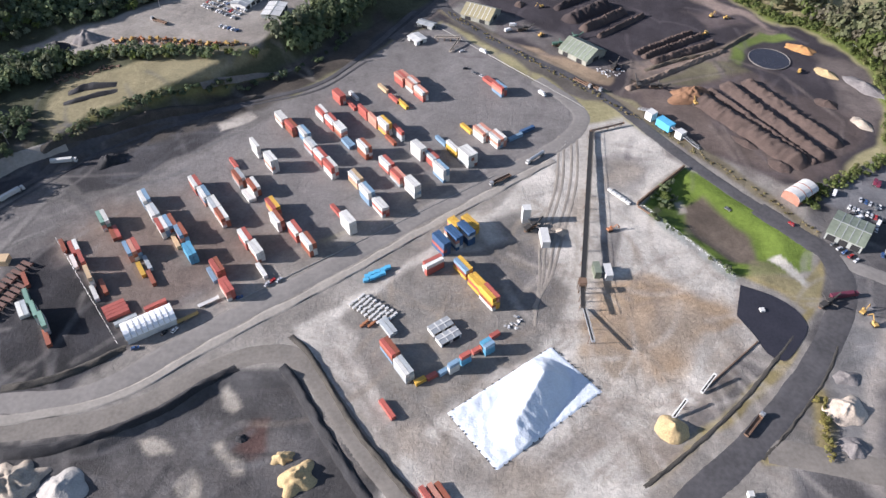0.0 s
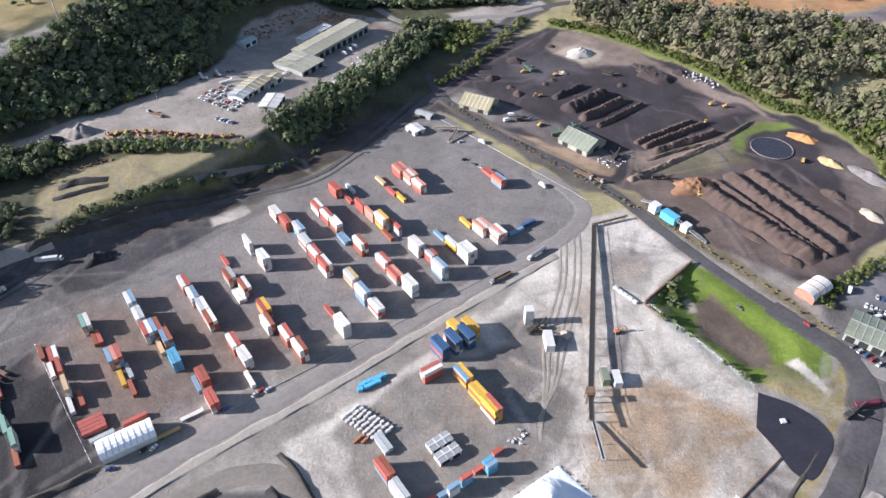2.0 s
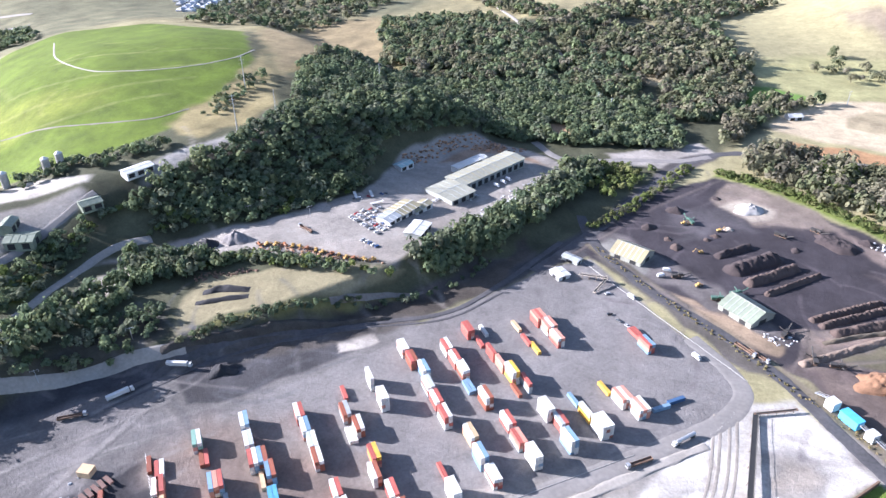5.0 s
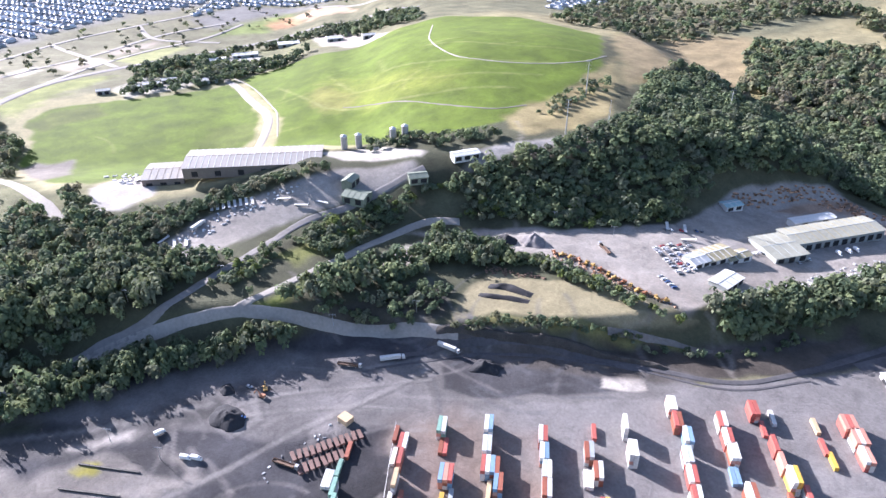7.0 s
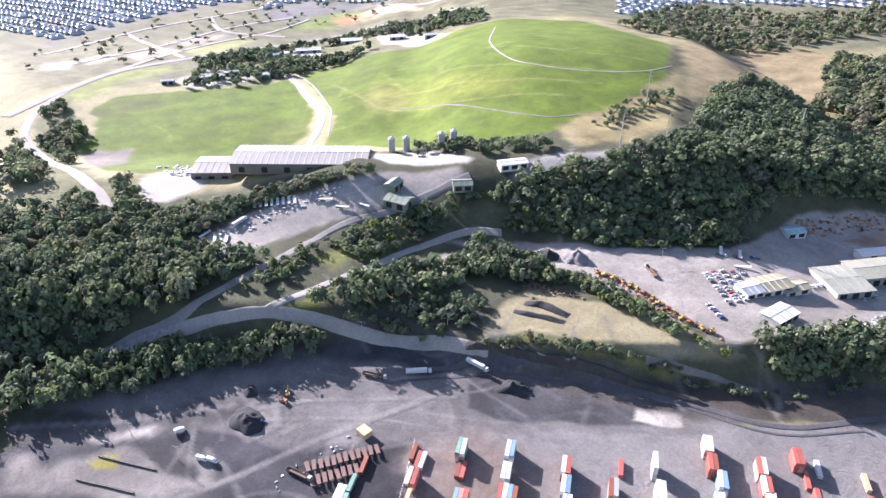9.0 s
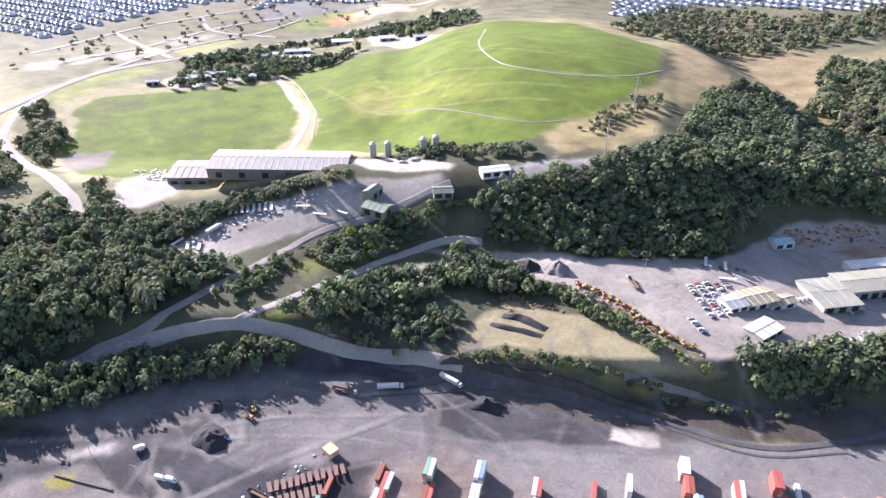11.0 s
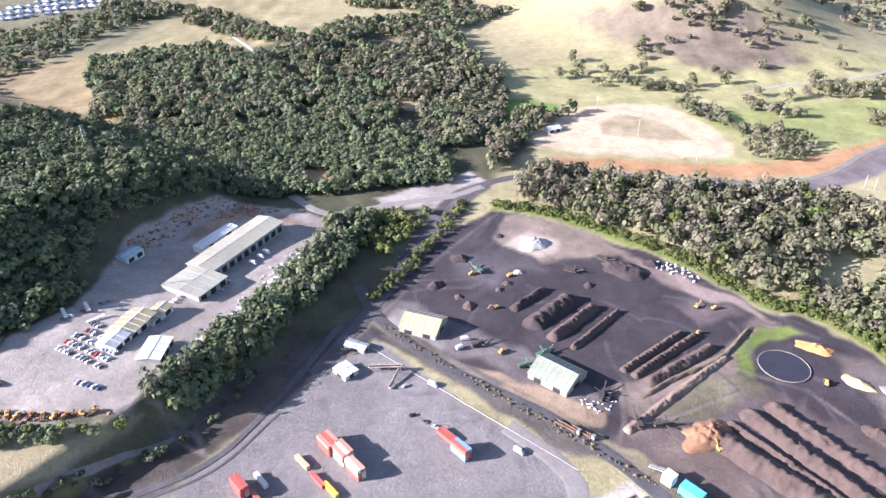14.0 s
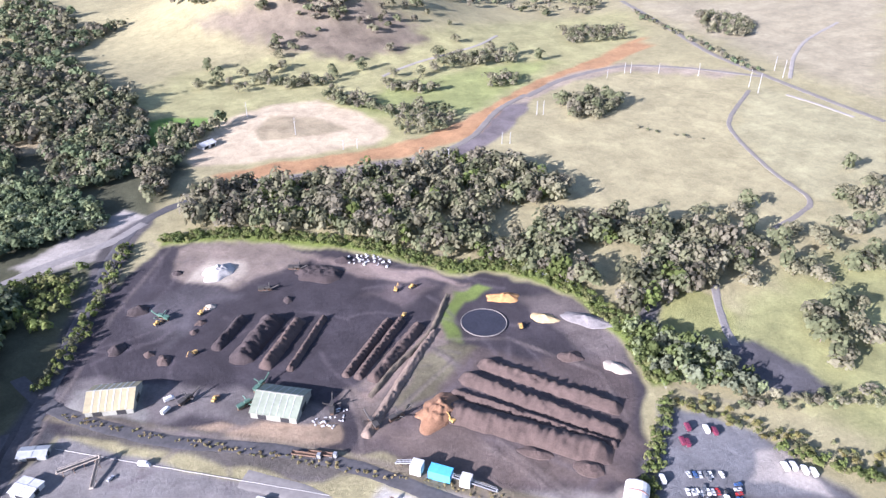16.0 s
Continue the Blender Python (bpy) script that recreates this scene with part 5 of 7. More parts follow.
building("workshop", "faded green-roofed workshop by the car park", 198, 243, -38, 17, 19, 4.4, 1.4, GREENROOF, WALLSHEET, 5, 3)
building("marquee", "white fabric shelter with scalloped vaulted roof", -126, 184.5, 33, 21, 9.5, 3.6, 2.6, material("white_fabric", (0.82, 0.84, 0.86), 0.6, 0, 0.1, 3), WHITE, 9, 0, 0.3, True, WHITE)
for x, y, l, w in ((-843, 547, 28, 14), (-846, 595, 34, 14), (-851, 672, 30, 16), (-768, 689, 22, 14), (-764, 578, 20, 10), (-748, 477, 26, 12), (-783, 428, 18, 10), (-786, 408, 14, 9), (-785, 451, 16, 9), (-706, 697, 18, 10), (-796, 378, 14, 8)):
    building("factory", "white-roofed shed in the works beyond the green slope", x, y, 62, l, w, 4.5, 1.0, WHITE, WALLSHEET, 4, 2)
building("farmhouse", "small white farmhouse in a green garden", 176, 752, 20, 14, 9, 3.2, 1.8, WHITE, WHITE, 2, 2)
for i, (x, y) in enumerate(((-402, 394), (-394, 402), (-372, 418), (-365, 424))):
    t = thing("silo", "white concrete silo behind the factory", "silo", "silos behind the factory")
    bm = bmesh.new()
    cyl_bm(bm, (0, 0, 0), (0, 0, 11), 2.6, 2.6, 14)
    part("tank", bm, CONCRETE, t)
    bm = bmesh.new()
    cyl_bm(bm, (0, 0, 11), (0, 0, 12.4), 2.7, 0.5, 14)
    part("cap", bm, WHITE, t)
    t.matrix_basis = pose(x, y, level(x, y) - 0.1)

# far suburb: more houses than one could count
suburb = []
for area in ([(-1382, 287), (-1168, 346), (-1208, 421), (-1241, 522), (-1258, 639), (-1238, 775), (-1347, 868), (-1720, 512), (-1737, 366)], [(-1141, 679), (-1184, 802), (-1018, 896), (-971, 935), (-1160, 955), (-1284, 828)], [(-596, 952), (-617, 1210), (-354, 1394), (-403, 1539), (-736, 1150)]):
    px, py = np.array(area, float).T
    for u in np.arange(px.min() - 400, px.max() + 400, 13.0):
        for v in np.arange(py.min() - 400, py.max() + 400, 16.5):
            row = round((v - py.min()) / 16.5)
            v2 = v + (4.0 if row % 2 else -4.0)
            x, y = u * 0.94 - (v2 - py.mean()) * 0.34, v2 * 0.94 + (u - px.mean()) * 0.34
            if px.min() < x < px.max() and py.min() < y < py.max() and rng.random() < 0.9:
                suburb.append((x + rng.uniform(-1.5, 1.5), y + rng.uniform(-1.5, 1.5), rng.uniform(4.2, 5.8), rng.uniform(4.6, 6.4), area))
kept = np.zeros(len(suburb), bool)
for area in {id(h[4]): h[4] for h in suburb}.values():
    kept |= (inside(np.array([h[0] for h in suburb]), np.array([h[1] for h in suburb]), area, 1) > 0.5) & np.array([h[4] is area for h in suburb])
suburb = [h[:4] for h, k in zip(suburb, kept) if k]
house = []
for x, y, a, b in suburb:
    z, h = level(x, y), 3.0
    p = lambda dx, dy, dz: (x + dx, y + dy, z + dz)
    for c in (((-a, -b), (a, -b)), ((a, -b), (a, b)), ((a, b), (-a, b)), ((-a, b), (-a, -b))):
        house.append((p(*c[0], -1), p(*c[1], -1), p(*c[1], h), p(*c[0], h)))
    house.append((p(-a - .4, -b - .4, h), p(a + .4, -b - .4, h), p(0.2, -b * 0.4, h + 2.2), p(-0.2, -b * 0.4, h + 2.2)))
    house.append((p(a + .4, b + .4, h), p(-a - .4, b + .4, h), p(-0.2, b * 0.4, h + 2.2), p(0.2, b * 0.4, h + 2.2)))
    house.append((p(a + .4, -b - .4, h), p(a + .4, b + .4, h), p(0.2, b * 0.4, h + 2.2), p(0.2, -b * 0.4, h + 2.2)))
    house.append((p(-a - .4, b + .4, h), p(-a - .4, -b - .4, h), p(-0.2, -b * 0.4, h + 2.2), p(-0.2, b * 0.4, h + 2.2)))
tagged(new("houses", quads("houses", house, material("far_house_roofs", (0.50, 0.51, 0.52), 0.7, 0, 0.3, 30, island=-0.5))), "far suburb of small pale and grey-roofed houses", "houses", kind="stuff")


# ---- shipping containers ----
U, V = Vector((0.57, -0.822)), Vector((0.822, 0.57))


def container(code, length):
    """A ribbed steel box with corner posts, doors and a roof sheet; its long side lies along x."""
    name, rgb = PAINT[code]
    size = "forty-foot" if length > 8 else "twenty-foot"
    ob = thing("shipping_container", "%s %s steel shipping container with ribbed sides" % (name, size), "container", "stacked containers in the yard")
    w, h = 2.44, 2.59
    ob.scale = (1 / UNIT,) * 3
    bm = bmesh.new()
    ribs = int(length / 0.6)
    for side in (-1, 1):
        pts = []
        for i in range(ribs * 2 + 1):
            x = -length / 2 + 0.15 + (length - 0.3) * i / (ribs * 2)
            pts.append((x, side * (w / 2 - (0.06 if i % 2 else 0.02))))
        lo = [bm.verts.new((x, y, 0.16)) for x, y in pts]
        hi = [bm.verts.new((x, y, h - 0.1)) for x, y in pts]
        for i in range(len(pts) - 1):
            bm.faces.new((lo[i], lo[i + 1], hi[i + 1], hi[i]) if side < 0 else (lo[i + 1], lo[i], hi[i], hi[i + 1]))
    part("side_wall", bm, STEEL[code], ob)
    roof_bm = bmesh.new()
    box_bm(roof_bm, -length / 2 + 0.05, -w / 2 + 0.04, h - 0.14, length / 2 - 0.05, w / 2 - 0.04, h - 0.04)
    for i in range(1, int(length / 1.2)):
        x = -length / 2 + i * 1.2
        box_bm(roof_bm, x - 0.12, -w / 2 + 0.15, h - 0.05, x + 0.12, w / 2 - 0.15, h - 0.015)
    part("roof", roof_bm, STEEL[code], ob)
    boxes("frame", STEEL[code], ob, *[(sx * length / 2 - 0.09 - 0.09 * sx, sy * w / 2 - 0.09 - 0.09 * sy, 0, sx * length / 2 + 0.09 - 0.09 * sx, sy * w / 2 + 0.09 - 0.09 * sy, h) for sx in (-1, 1) for sy in (-1, 1)],
          *[(-length / 2, sy * w / 2 - 0.06 - 0.06 * sy, z, length / 2, sy * w / 2 + 0.06 - 0.06 * sy, z + 0.14) for sy in (-1, 1) for z in (0.0, h - 0.16)])
    for sy in (-1, 0):
        bm = bmesh.new()
        box_bm(bm, length / 2 - 0.12, sy * 1.1 + 0.02, 0.1, length / 2 - 0.05, sy * 1.1 + 1.08, h - 0.1)
        for k in (0.3, 0.75):
            cyl_bm(bm, (length / 2 - 0.02, sy * 1.1 + k, 0.12), (length / 2 - 0.02, sy * 1.1 + k, h - 0.12), 0.03, seg=6)
        part("door", bm, STEEL[code], ob)
    boxes("end_wall", STEEL[code], ob, (-length / 2 + 0.05, -w / 2 + 0.1, 0.1, -length / 2 + 0.1, w / 2 - 0.1, h - 0.1))
    boxes("floor_frame", RUST, ob, (-length / 2 + 0.1, -w / 2 + 0.1, 0.0, length / 2 - 0.1, w / 2 - 0.1, 0.15))
    return ob


MADE = {}
luck = random.Random(4)


def put_container(code, length, m):
    if (code, length) not in MADE:
        MADE[code, length] = container(code, length)
        MADE[code, length].matrix_basis = m @ Matrix.Scale(1 / UNIT, 4)
    else:
        copy_thing(MADE[code, length], m)


LOW = []


def stack(x, y, levels, wide, codes, lie):
    """A block of containers: those on top are things of their own, those beneath are gathered."""
    turn = math.degrees(math.atan2(U.y, U.x)) + (90 if lie != "along" else 0)
    length = 6.06 if lie == "short" else 12.19
    c, n = math.cos(radians(turn)), math.sin(radians(turn))
    for lv in range(levels):
        for i in range(wide):
            off = (i - (wide - 1) / 2) * 2.62 / UNIT
            code = codes[i % len(codes)] if lv >= levels - 1 - (levels > 3) else codes[(i + 1) % len(codes)]
            if lv < levels - 1 and luck.random() < 0.3:
                code = luck.choice("wrswgsbwo")
            slip = luck.uniform(-0.25, 0.25)
            m = pose(x - n * off + c * slip, y + c * off + n * slip, level(x, y) + 0.01 + lv * 2.6 / UNIT, 0, 0, turn + luck.uniform(-0.8, 0.8) + (180 if luck.random() < 0.3 else 0))
            if lv == levels - 1:
                put_container(code, length, m)
            else:
                LOW.append((code, length, m))


def gather():
    """The containers under the top ones, as one body."""
    verts, faces, slots, keys = [], [], [], list(PAINT)
    for code, length, m in LOW:
        half, w, h, n = length / 2, 1.22, 2.59, int(length / 0.6)
        M = m @ Matrix.Scale(1 / UNIT, 4)

        def quad(*p):
            k = len(verts)
            verts.extend(M @ Vector(q) for q in p)
            faces.append((k, k + 1, k + 2, k + 3))
            slots.append(keys.index(code))

        for s in (-1, 1):
            for i in range(n):
                x0, x1, x2 = -half + length * i / n, -half + length * (i + 0.5) / n, -half + length * (i + 1) / n
                quad((x0, s * w, 0.12), (x1, s * (w - 0.06), 0.12), (x1, s * (w - 0.06), h - 0.1), (x0, s * w, h - 0.1))
                quad((x1, s * (w - 0.06), 0.12), (x2, s * w, 0.12), (x2, s * w, h - 0.1), (x1, s * (w - 0.06), h - 0.1))
            for z in (0, h - 0.14):
                quad((-half, s * w * 1.005, z), (half, s * w * 1.005, z), (half, s * w * 1.005, z + 0.14), (-half, s * w * 1.005, z + 0.14))
            quad((s * half, -w, 0), (s * half, -0.03, 0), (s * half, -0.03, h), (s * half, -w, h))
            quad((s * half, 0.03, 0), (s * half, w, 0), (s * half, w, h), (s * half, 0.03, h))
            quad((s * (half - 0.06), -0.03, 0), (s * (half - 0.06), 0.03, 0), (s * (half - 0.06), 0.03, h), (s * (half - 0.06), -0.03, h))
        quad((-half, -w, h - 0.02), (half, -w, h - 0.02), (half, w, h - 0.02), (-half, w, h - 0.02))
    me = mesh_from("lower_containers", verts, faces, [STEEL[k] for k in keys])
    me.polygons.foreach_set("material_index", slots)
    tagged(new("lower_containers", me), "lower tiers of stacked red, white and rusty shipping containers", "containers", kind="stuff")


stack(-128.2, 274.6, 3, 2, 'wr', 'along')
stack(-121.6, 266.3, 3, 2, 'wb', 'along')
stack(-114.9, 258.7, 3, 2, 'gw', 'along')
stack(-109.1, 250.4, 3, 2, 'ow', 'along')
stack(-113.0, 294.6, 1, 1, 'r', 'along')
stack(-107.0, 280.2, 3, 2, 'og', 'along')
stack(-97.9, 273.1, 3, 2, 'ow', 'along')
stack(-100.0, 269.0, 1, 2, 'w', 'along')
stack(-102.7, 304.4, 4, 1, 'w', 'along')
stack(-92.0, 292.3, 4, 2, 'w', 'along')
stack(-85.2, 258.0, 3, 2, 'ry', 'along')
stack(-81.5, 247.8, 3, 2, 'wo', 'along')
stack(-71.6, 240.7, 3, 2, 'wr', 'along')
stack(-63.7, 231.0, 4, 2, 'wo', 'along')
stack(-94.5, 235.5, 3, 2, 'wr', 'along')
stack(-87.8, 227.3, 3, 2, 'w', 'along')
stack(-83.7, 216.5, 1, 1, 'w', 'along')
stack(-62.7, 355.9, 3, 2, 'r', 'along')
stack(-54.4, 359.9, 1, 1, 'w', 'along')
stack(-54.8, 349.8, 1, 1, 'r', 'along')
stack(-46.6, 339.7, 3, 1, 'r', 'along')
stack(-40.4, 331.9, 3, 1, 's', 'along')
stack(-33.4, 325.2, 4, 2, 'wy', 'along')
stack(-25.3, 320.2, 3, 1, 'rg', 'along')
stack(-29.8, 316.3, 1, 1, 'o', 'along')
stack(-25.6, 376.1, 3, 3, 'sr', 'along')
stack(-19.4, 369.8, 3, 3, 'sw', 'along')
stack(-13.7, 359.9, 3, 2, 'ws', 'along')
stack(-37.1, 368.0, 1, 1, 't', 'along')
stack(-30.0, 357.1, 1, 1, 'r', 'along')
stack(-24.3, 351.2, 1, 1, 'y', 'along')
stack(-70.7, 338.4, 3, 2, 'rw', 'along')
stack(-64.2, 330.1, 3, 2, 'wr', 'along')
stack(-58.6, 323.1, 3, 2, 'w', 'along')
stack(-53.3, 313.5, 1, 2, 'b', 'along')
stack(-43.1, 303.9, 4, 2, 'wo', 'along')
stack(-93.3, 332.6, 3, 2, 'w', 'along')
stack(-86.2, 324.5, 3, 2, 'ro', 'along')
stack(-78.3, 318.7, 3, 2, 'wb', 'along')
stack(-73.0, 307.4, 3, 2, 'wg', 'along')
stack(-66.6, 298.5, 3, 2, 'wr', 'along')
stack(-59.6, 287.3, 4, 2, 'rw', 'along')
stack(-13.7, 303.1, 4, 2, 'w', 'along')
stack(-6.3, 297.4, 3, 2, 'gr', 'along')
stack(-1.1, 285.3, 4, 2, 'wb', 'along')
stack(-30.3, 292.0, 3, 2, 'wr', 'along')
stack(-23.8, 281.7, 3, 2, 'rs', 'along')
stack(-15.7, 272.5, 4, 2, 'w', 'along')
stack(-1.2, 315.5, 1, 1, 'b', 'along')
stack(5.0, 305.9, 3, 1, 'wy', 'along')
stack(13.1, 297.9, 4, 3, 'w', 'along')
stack(13.3, 327.2, 1, 1, 'y', 'along')
stack(21.9, 320.5, 3, 3, 'sw', 'along')
stack(29.8, 314.8, 3, 3, 'ws', 'along')
stack(28.7, 376.7, 1, 2, 'r', 'along')
stack(33.8, 365.2, 3, 2, 'rb', 'along')
stack(-45.7, 279.7, 3, 2, 'wt', 'along')
stack(-38.7, 267.1, 4, 2, 'wb', 'along')
stack(-31.4, 258.4, 3, 2, 'w', 'along')
stack(-53.8, 257.8, 1, 1, 'r', 'along')
stack(-46.3, 245.8, 4, 2, 'w', 'along')
stack(-151.0, 263.1, 3, 2, 'wb', 'along')
stack(-143.6, 252.7, 3, 2, 'wg', 'along')
stack(-134.7, 243.9, 3, 4, 'rwbo', 'along')
stack(-126.3, 238.8, 3, 2, 'bo', 'along')
stack(-128.6, 235.3, 1, 1, 't', 'along')
stack(-118.7, 226.0, 3, 2, 'c', 'along')
stack(-146.3, 227.7, 3, 3, 'bsr', 'along')
stack(-139.6, 216.8, 1, 1, 'y', 'along')
stack(-138.0, 221.1, 1, 1, 'g', 'along')
stack(-133.3, 211.6, 1, 1, 'o', 'along')
stack(-103.4, 215.7, 3, 2, 'ro', 'along')
stack(-106.2, 213.9, 1, 1, 'b', 'along')
stack(-96.6, 203.8, 3, 2, 'r', 'along')
stack(-159.8, 240.9, 1, 2, 'or', 'along')
stack(-181.6, 231.9, 1, 1, 'o', 'along')
stack(-175.8, 230.8, 1, 2, 'rw', 'along')
stack(-167.7, 221.0, 3, 1, 'ro', 'along')
stack(-172.3, 221.3, 1, 1, 'w', 'along')
stack(-160.7, 210.8, 3, 1, 'tw', 'along')
stack(-156.1, 202.4, 1, 1, 'w', 'along')
stack(-153.5, 206.4, 1, 1, 'o', 'along')
stack(5.1, 236.0, 4, 2, 'k', 'along')
stack(-0.8, 231.8, 4, 2, 'k', 'along')
stack(11.0, 239.1, 4, 2, 'k', 'along')
stack(6.5, 244.0, 3, 2, 'y', 'along')
stack(13.1, 245.6, 3, 2, 'y', 'along')
stack(9.3, 217.1, 3, 2, 'by', 'along')
stack(15.7, 207.1, 3, 2, 'y', 'along')
stack(20.6, 199.0, 4, 2, 'yr', 'along')
stack(-23.6, 184.3, 1, 2, 'g', 'along')
stack(-21.7, 170.6, 3, 2, 'ro', 'along')
stack(-15.7, 161.2, 3, 2, 'wg', 'along')
stack(-21.5, 144.0, 1, 1, 'r', 'along')
stack(-5.0, 108.5, 1, 1, 'r', 'along')
stack(-2.0, 109.4, 1, 1, 's', 'along')
stack(0.8, 109.8, 1, 1, 'o', 'along')
stack(-143.4, 193.0, 1, 4, 'r', 'across')
stack(-126.9, 195.7, 1, 1, 'r', 'across')
stack(-137.3, 187.1, 1, 1, 'g', 'across')
stack(40.5, 319.4, 1, 1, 'b', 'across')
stack(47.8, 326.4, 1, 1, 'k', 'across')
stack(-4.4, 219.1, 3, 2, 'wr', 'across')
stack(-4.3, 159.4, 1, 1, 'r', 'short')
stack(0.5, 161.6, 1, 1, 'b', 'short')
stack(4.5, 162.6, 3, 1, 'bw', 'short')
stack(9.4, 166.8, 3, 1, 'rc', 'short')
stack(14.3, 172.4, 1, 1, 'r', 'short')
stack(18.6, 172.8, 3, 2, 'bc', 'short')
stack(22.0, 180.1, 1, 1, 'r', 'short')
stack(-9.1, 157.0, 1, 1, 'y', 'short')
stack(-170.8, 184.2, 3, 1, 'ng', 'along')
stack(-176.5, 189.7, 3, 1, 'ng', 'along')
stack(-184.6, 193.1, 1, 2, 'wg', 'along')
stack(-167.5, 177.5, 1, 1, 'o', 'along')
stack(-190.5, 210.3, 1, 1, 'o', 'along')
stack(-185.9, 200.5, 1, 1, 'n', 'along')
stack(-166.7, 247.6, 3, 2, 'nw', 'along')

gather()
for x, y in ((-1.0, 184.3), (2.4, 178.9)):
    building("portable_office", "pale grey flat-roofed portable office on bare ground", x, y, 35, 10.2, 4.8, 2.5, 0.3, GREYROOF, WHITE, 3, 2, 0.2)

# ---- stockpiles and windrows ----
def pile_material(name, rgb, grain=0.35):
    return material(name, rgb, 0.97, 0, grain, 1.6, 0.35)


BROWN, COAL, SAND = pile_material("brown_compost", (0.088, 0.062, 0.052)), pile_material("black_fines", (0.030, 0.030, 0.033)), pile_material("tan_sand", (0.48, 0.36, 0.19))
LIME, MULCH, ASH = pile_material("white_lime", (0.42, 0.40, 0.37), 0.2), pile_material("orange_mulch", (0.50, 0.26, 0.10)), pile_material("grey_ash", (0.20, 0.185, 0.18))
DARKC = pile_material("dark_compost", (0.048, 0.036, 0.035))
BUFF = pile_material("buff_spoil", (0.42, 0.36, 0.29))


def heap(x, y, rx, ry, h, turn, mat, label, seed=0, rough=0.22, name="stockpile", flat=0.0, group=""):
    """A tipped heap: cone-shaped, slumped and gullied."""
    n, rings = 36, 14
    verts, faces = [], []
    for i in range(rings + 1):
        k = i / rings
        for j in range(n):
            a = 2 * math.pi * j / n
            f = 1 + rough * noise.noise((math.cos(a) * 1.7 + seed, math.sin(a) * 1.7, seed * 1.3)) * 1.6 * k
            u, v = rx * k * f * math.cos(a), ry * k * f * math.sin(a)
            z = h * max(0, 1 - k) ** 1.0 * (1 - flat) + flat * h * float(step(1, 0.62, k))
            z *= 1 + rough * noise.noise((u * 0.45 + seed, v * 0.45, 3.1)) * 1.4
            z += rough * 0.5 * noise.noise((u * 1.1, v * 1.1, seed)) * (1 if 0 < i < rings else 0)
            verts.append((u, v, z if i < rings else -0.5))
    for i in range(rings):
        for j in range(n):
            faces.append((i * n + j, (i + 1) * n + j, (i + 1) * n + (j + 1) % n, i * n + (j + 1) % n))
    ob = new(name, mesh_from(name, verts, faces, mat, True))
    ob.matrix_basis = pose(x, y, level(x, y), 0, 0, turn)
    return tagged(ob, label, "stockpile", group)


def windrow(a, b, width, h, mat, label, seed=0, lumps=0.0, group="compost windrows"):
    """A long ridge of compost from a to b."""
    a, b = Vector(a), Vector(b)
    length = (b - a).length
    n, m = max(12, int(length / 0.9)), 12
    verts, faces = [], []
    for i in range(n + 1):
        u = length * i / n - length / 2
        end = float(step(0, width * 0.45, length / 2 - abs(u)))
        for j in range(m + 1):
            v = j / m * 2 - 1
            shape = max(0, 1 - abs(v) ** 1.35)
            wave = 1 + 0.3 * noise.noise((u * 0.1, seed, v)) + 0.4 * noise.noise((u * 0.4, v * 2, seed)) + 0.2 * noise.noise((u * 0.9, v * 4, seed)) + lumps * 0.5 * math.sin(u * 2.1 + seed)
            z = h * shape * end * wave + 0.16 * noise.noise((u * 1.3, v * 5, seed))
            w = width / 2 * (0.75 + 0.25 * end) * (1 + 0.16 * noise.noise((u * 0.2, seed + 5, v > 0)))
            verts.append((u, v * w, z if 0 < j < m and 0 < i < n else -0.4))
    for i in range(n):
        for j in range(m):
            faces.append((i * (m + 1) + j, (i + 1) * (m + 1) + j, (i + 1) * (m + 1) + j + 1, i * (m + 1) + j + 1))
    ob = new("windrow", mesh_from("windrow", verts, faces, mat, True))
    c = (a + b) / 2
    ob.matrix_basis = pose(c.x, c.y, level(c.x, c.y), 0, 0, math.degrees(math.atan2((b - a).y, (b - a).x)))
    return tagged(ob, label, "compost heap", group)


windrow((79, 471), (105, 492), 8, 3.2, DARKC, "black compost windrow on dark ground", 1)
windrow((84, 453), (121, 482), 15, 5.2, DARKC, "broad black compost windrow with slumped sides", 2)
windrow((94, 441), (130, 470), 9, 4.2, BROWN, "dark brown compost windrow on dark ground", 3)
windrow((104, 432), (142, 464), 5, 2.6, BROWN, "narrow brown compost windrow", 4, 0.2)
windrow((125, 411), (171, 440), 6, 2.8, BROWN, "lumpy brown compost windrow turned in clods", 5, 0.55)
windrow((129, 406), (177, 436), 6, 2.8, BROWN, "lumpy brown compost windrow turned in clods", 6, 0.55)
windrow((134, 400), (183, 426), 8.5, 3.2, BROWN, "smooth brown compost windrow", 7)
windrow((112, 369), (186, 417), 6, 2.0, pile_material("tan_earth", (0.20, 0.15, 0.115)), "low tan earth bank along the works road", 8, 0, "")
windrow((188, 381), (222, 311), 11, 3.4, BROWN, "long brown compost windrow with a flat crown", 9)
windrow((174, 378), (210, 299), 12, 3.6, BROWN, "long brown compost windrow with a flat crown", 10)
windrow((152, 365), (197, 294), 17, 4.4, BROWN, "broad brown compost windrow beside the loading face", 11)
windrow((163, 371), (203, 297), 6, 2.2, BROWN, "low brown compost ridge between two windrows", 12, 0.2)
heap(150, 362, 13, 10, 6.5, 20, pile_material("reddish_mulch", (0.23, 0.125, 0.07)), "reddish-brown mulch heap at the loading face", 3, 0.4)
heap(237, 418, 11, 5.5, 3.2, -35, MULCH, "orange mulch heap beside the round pond", 4)
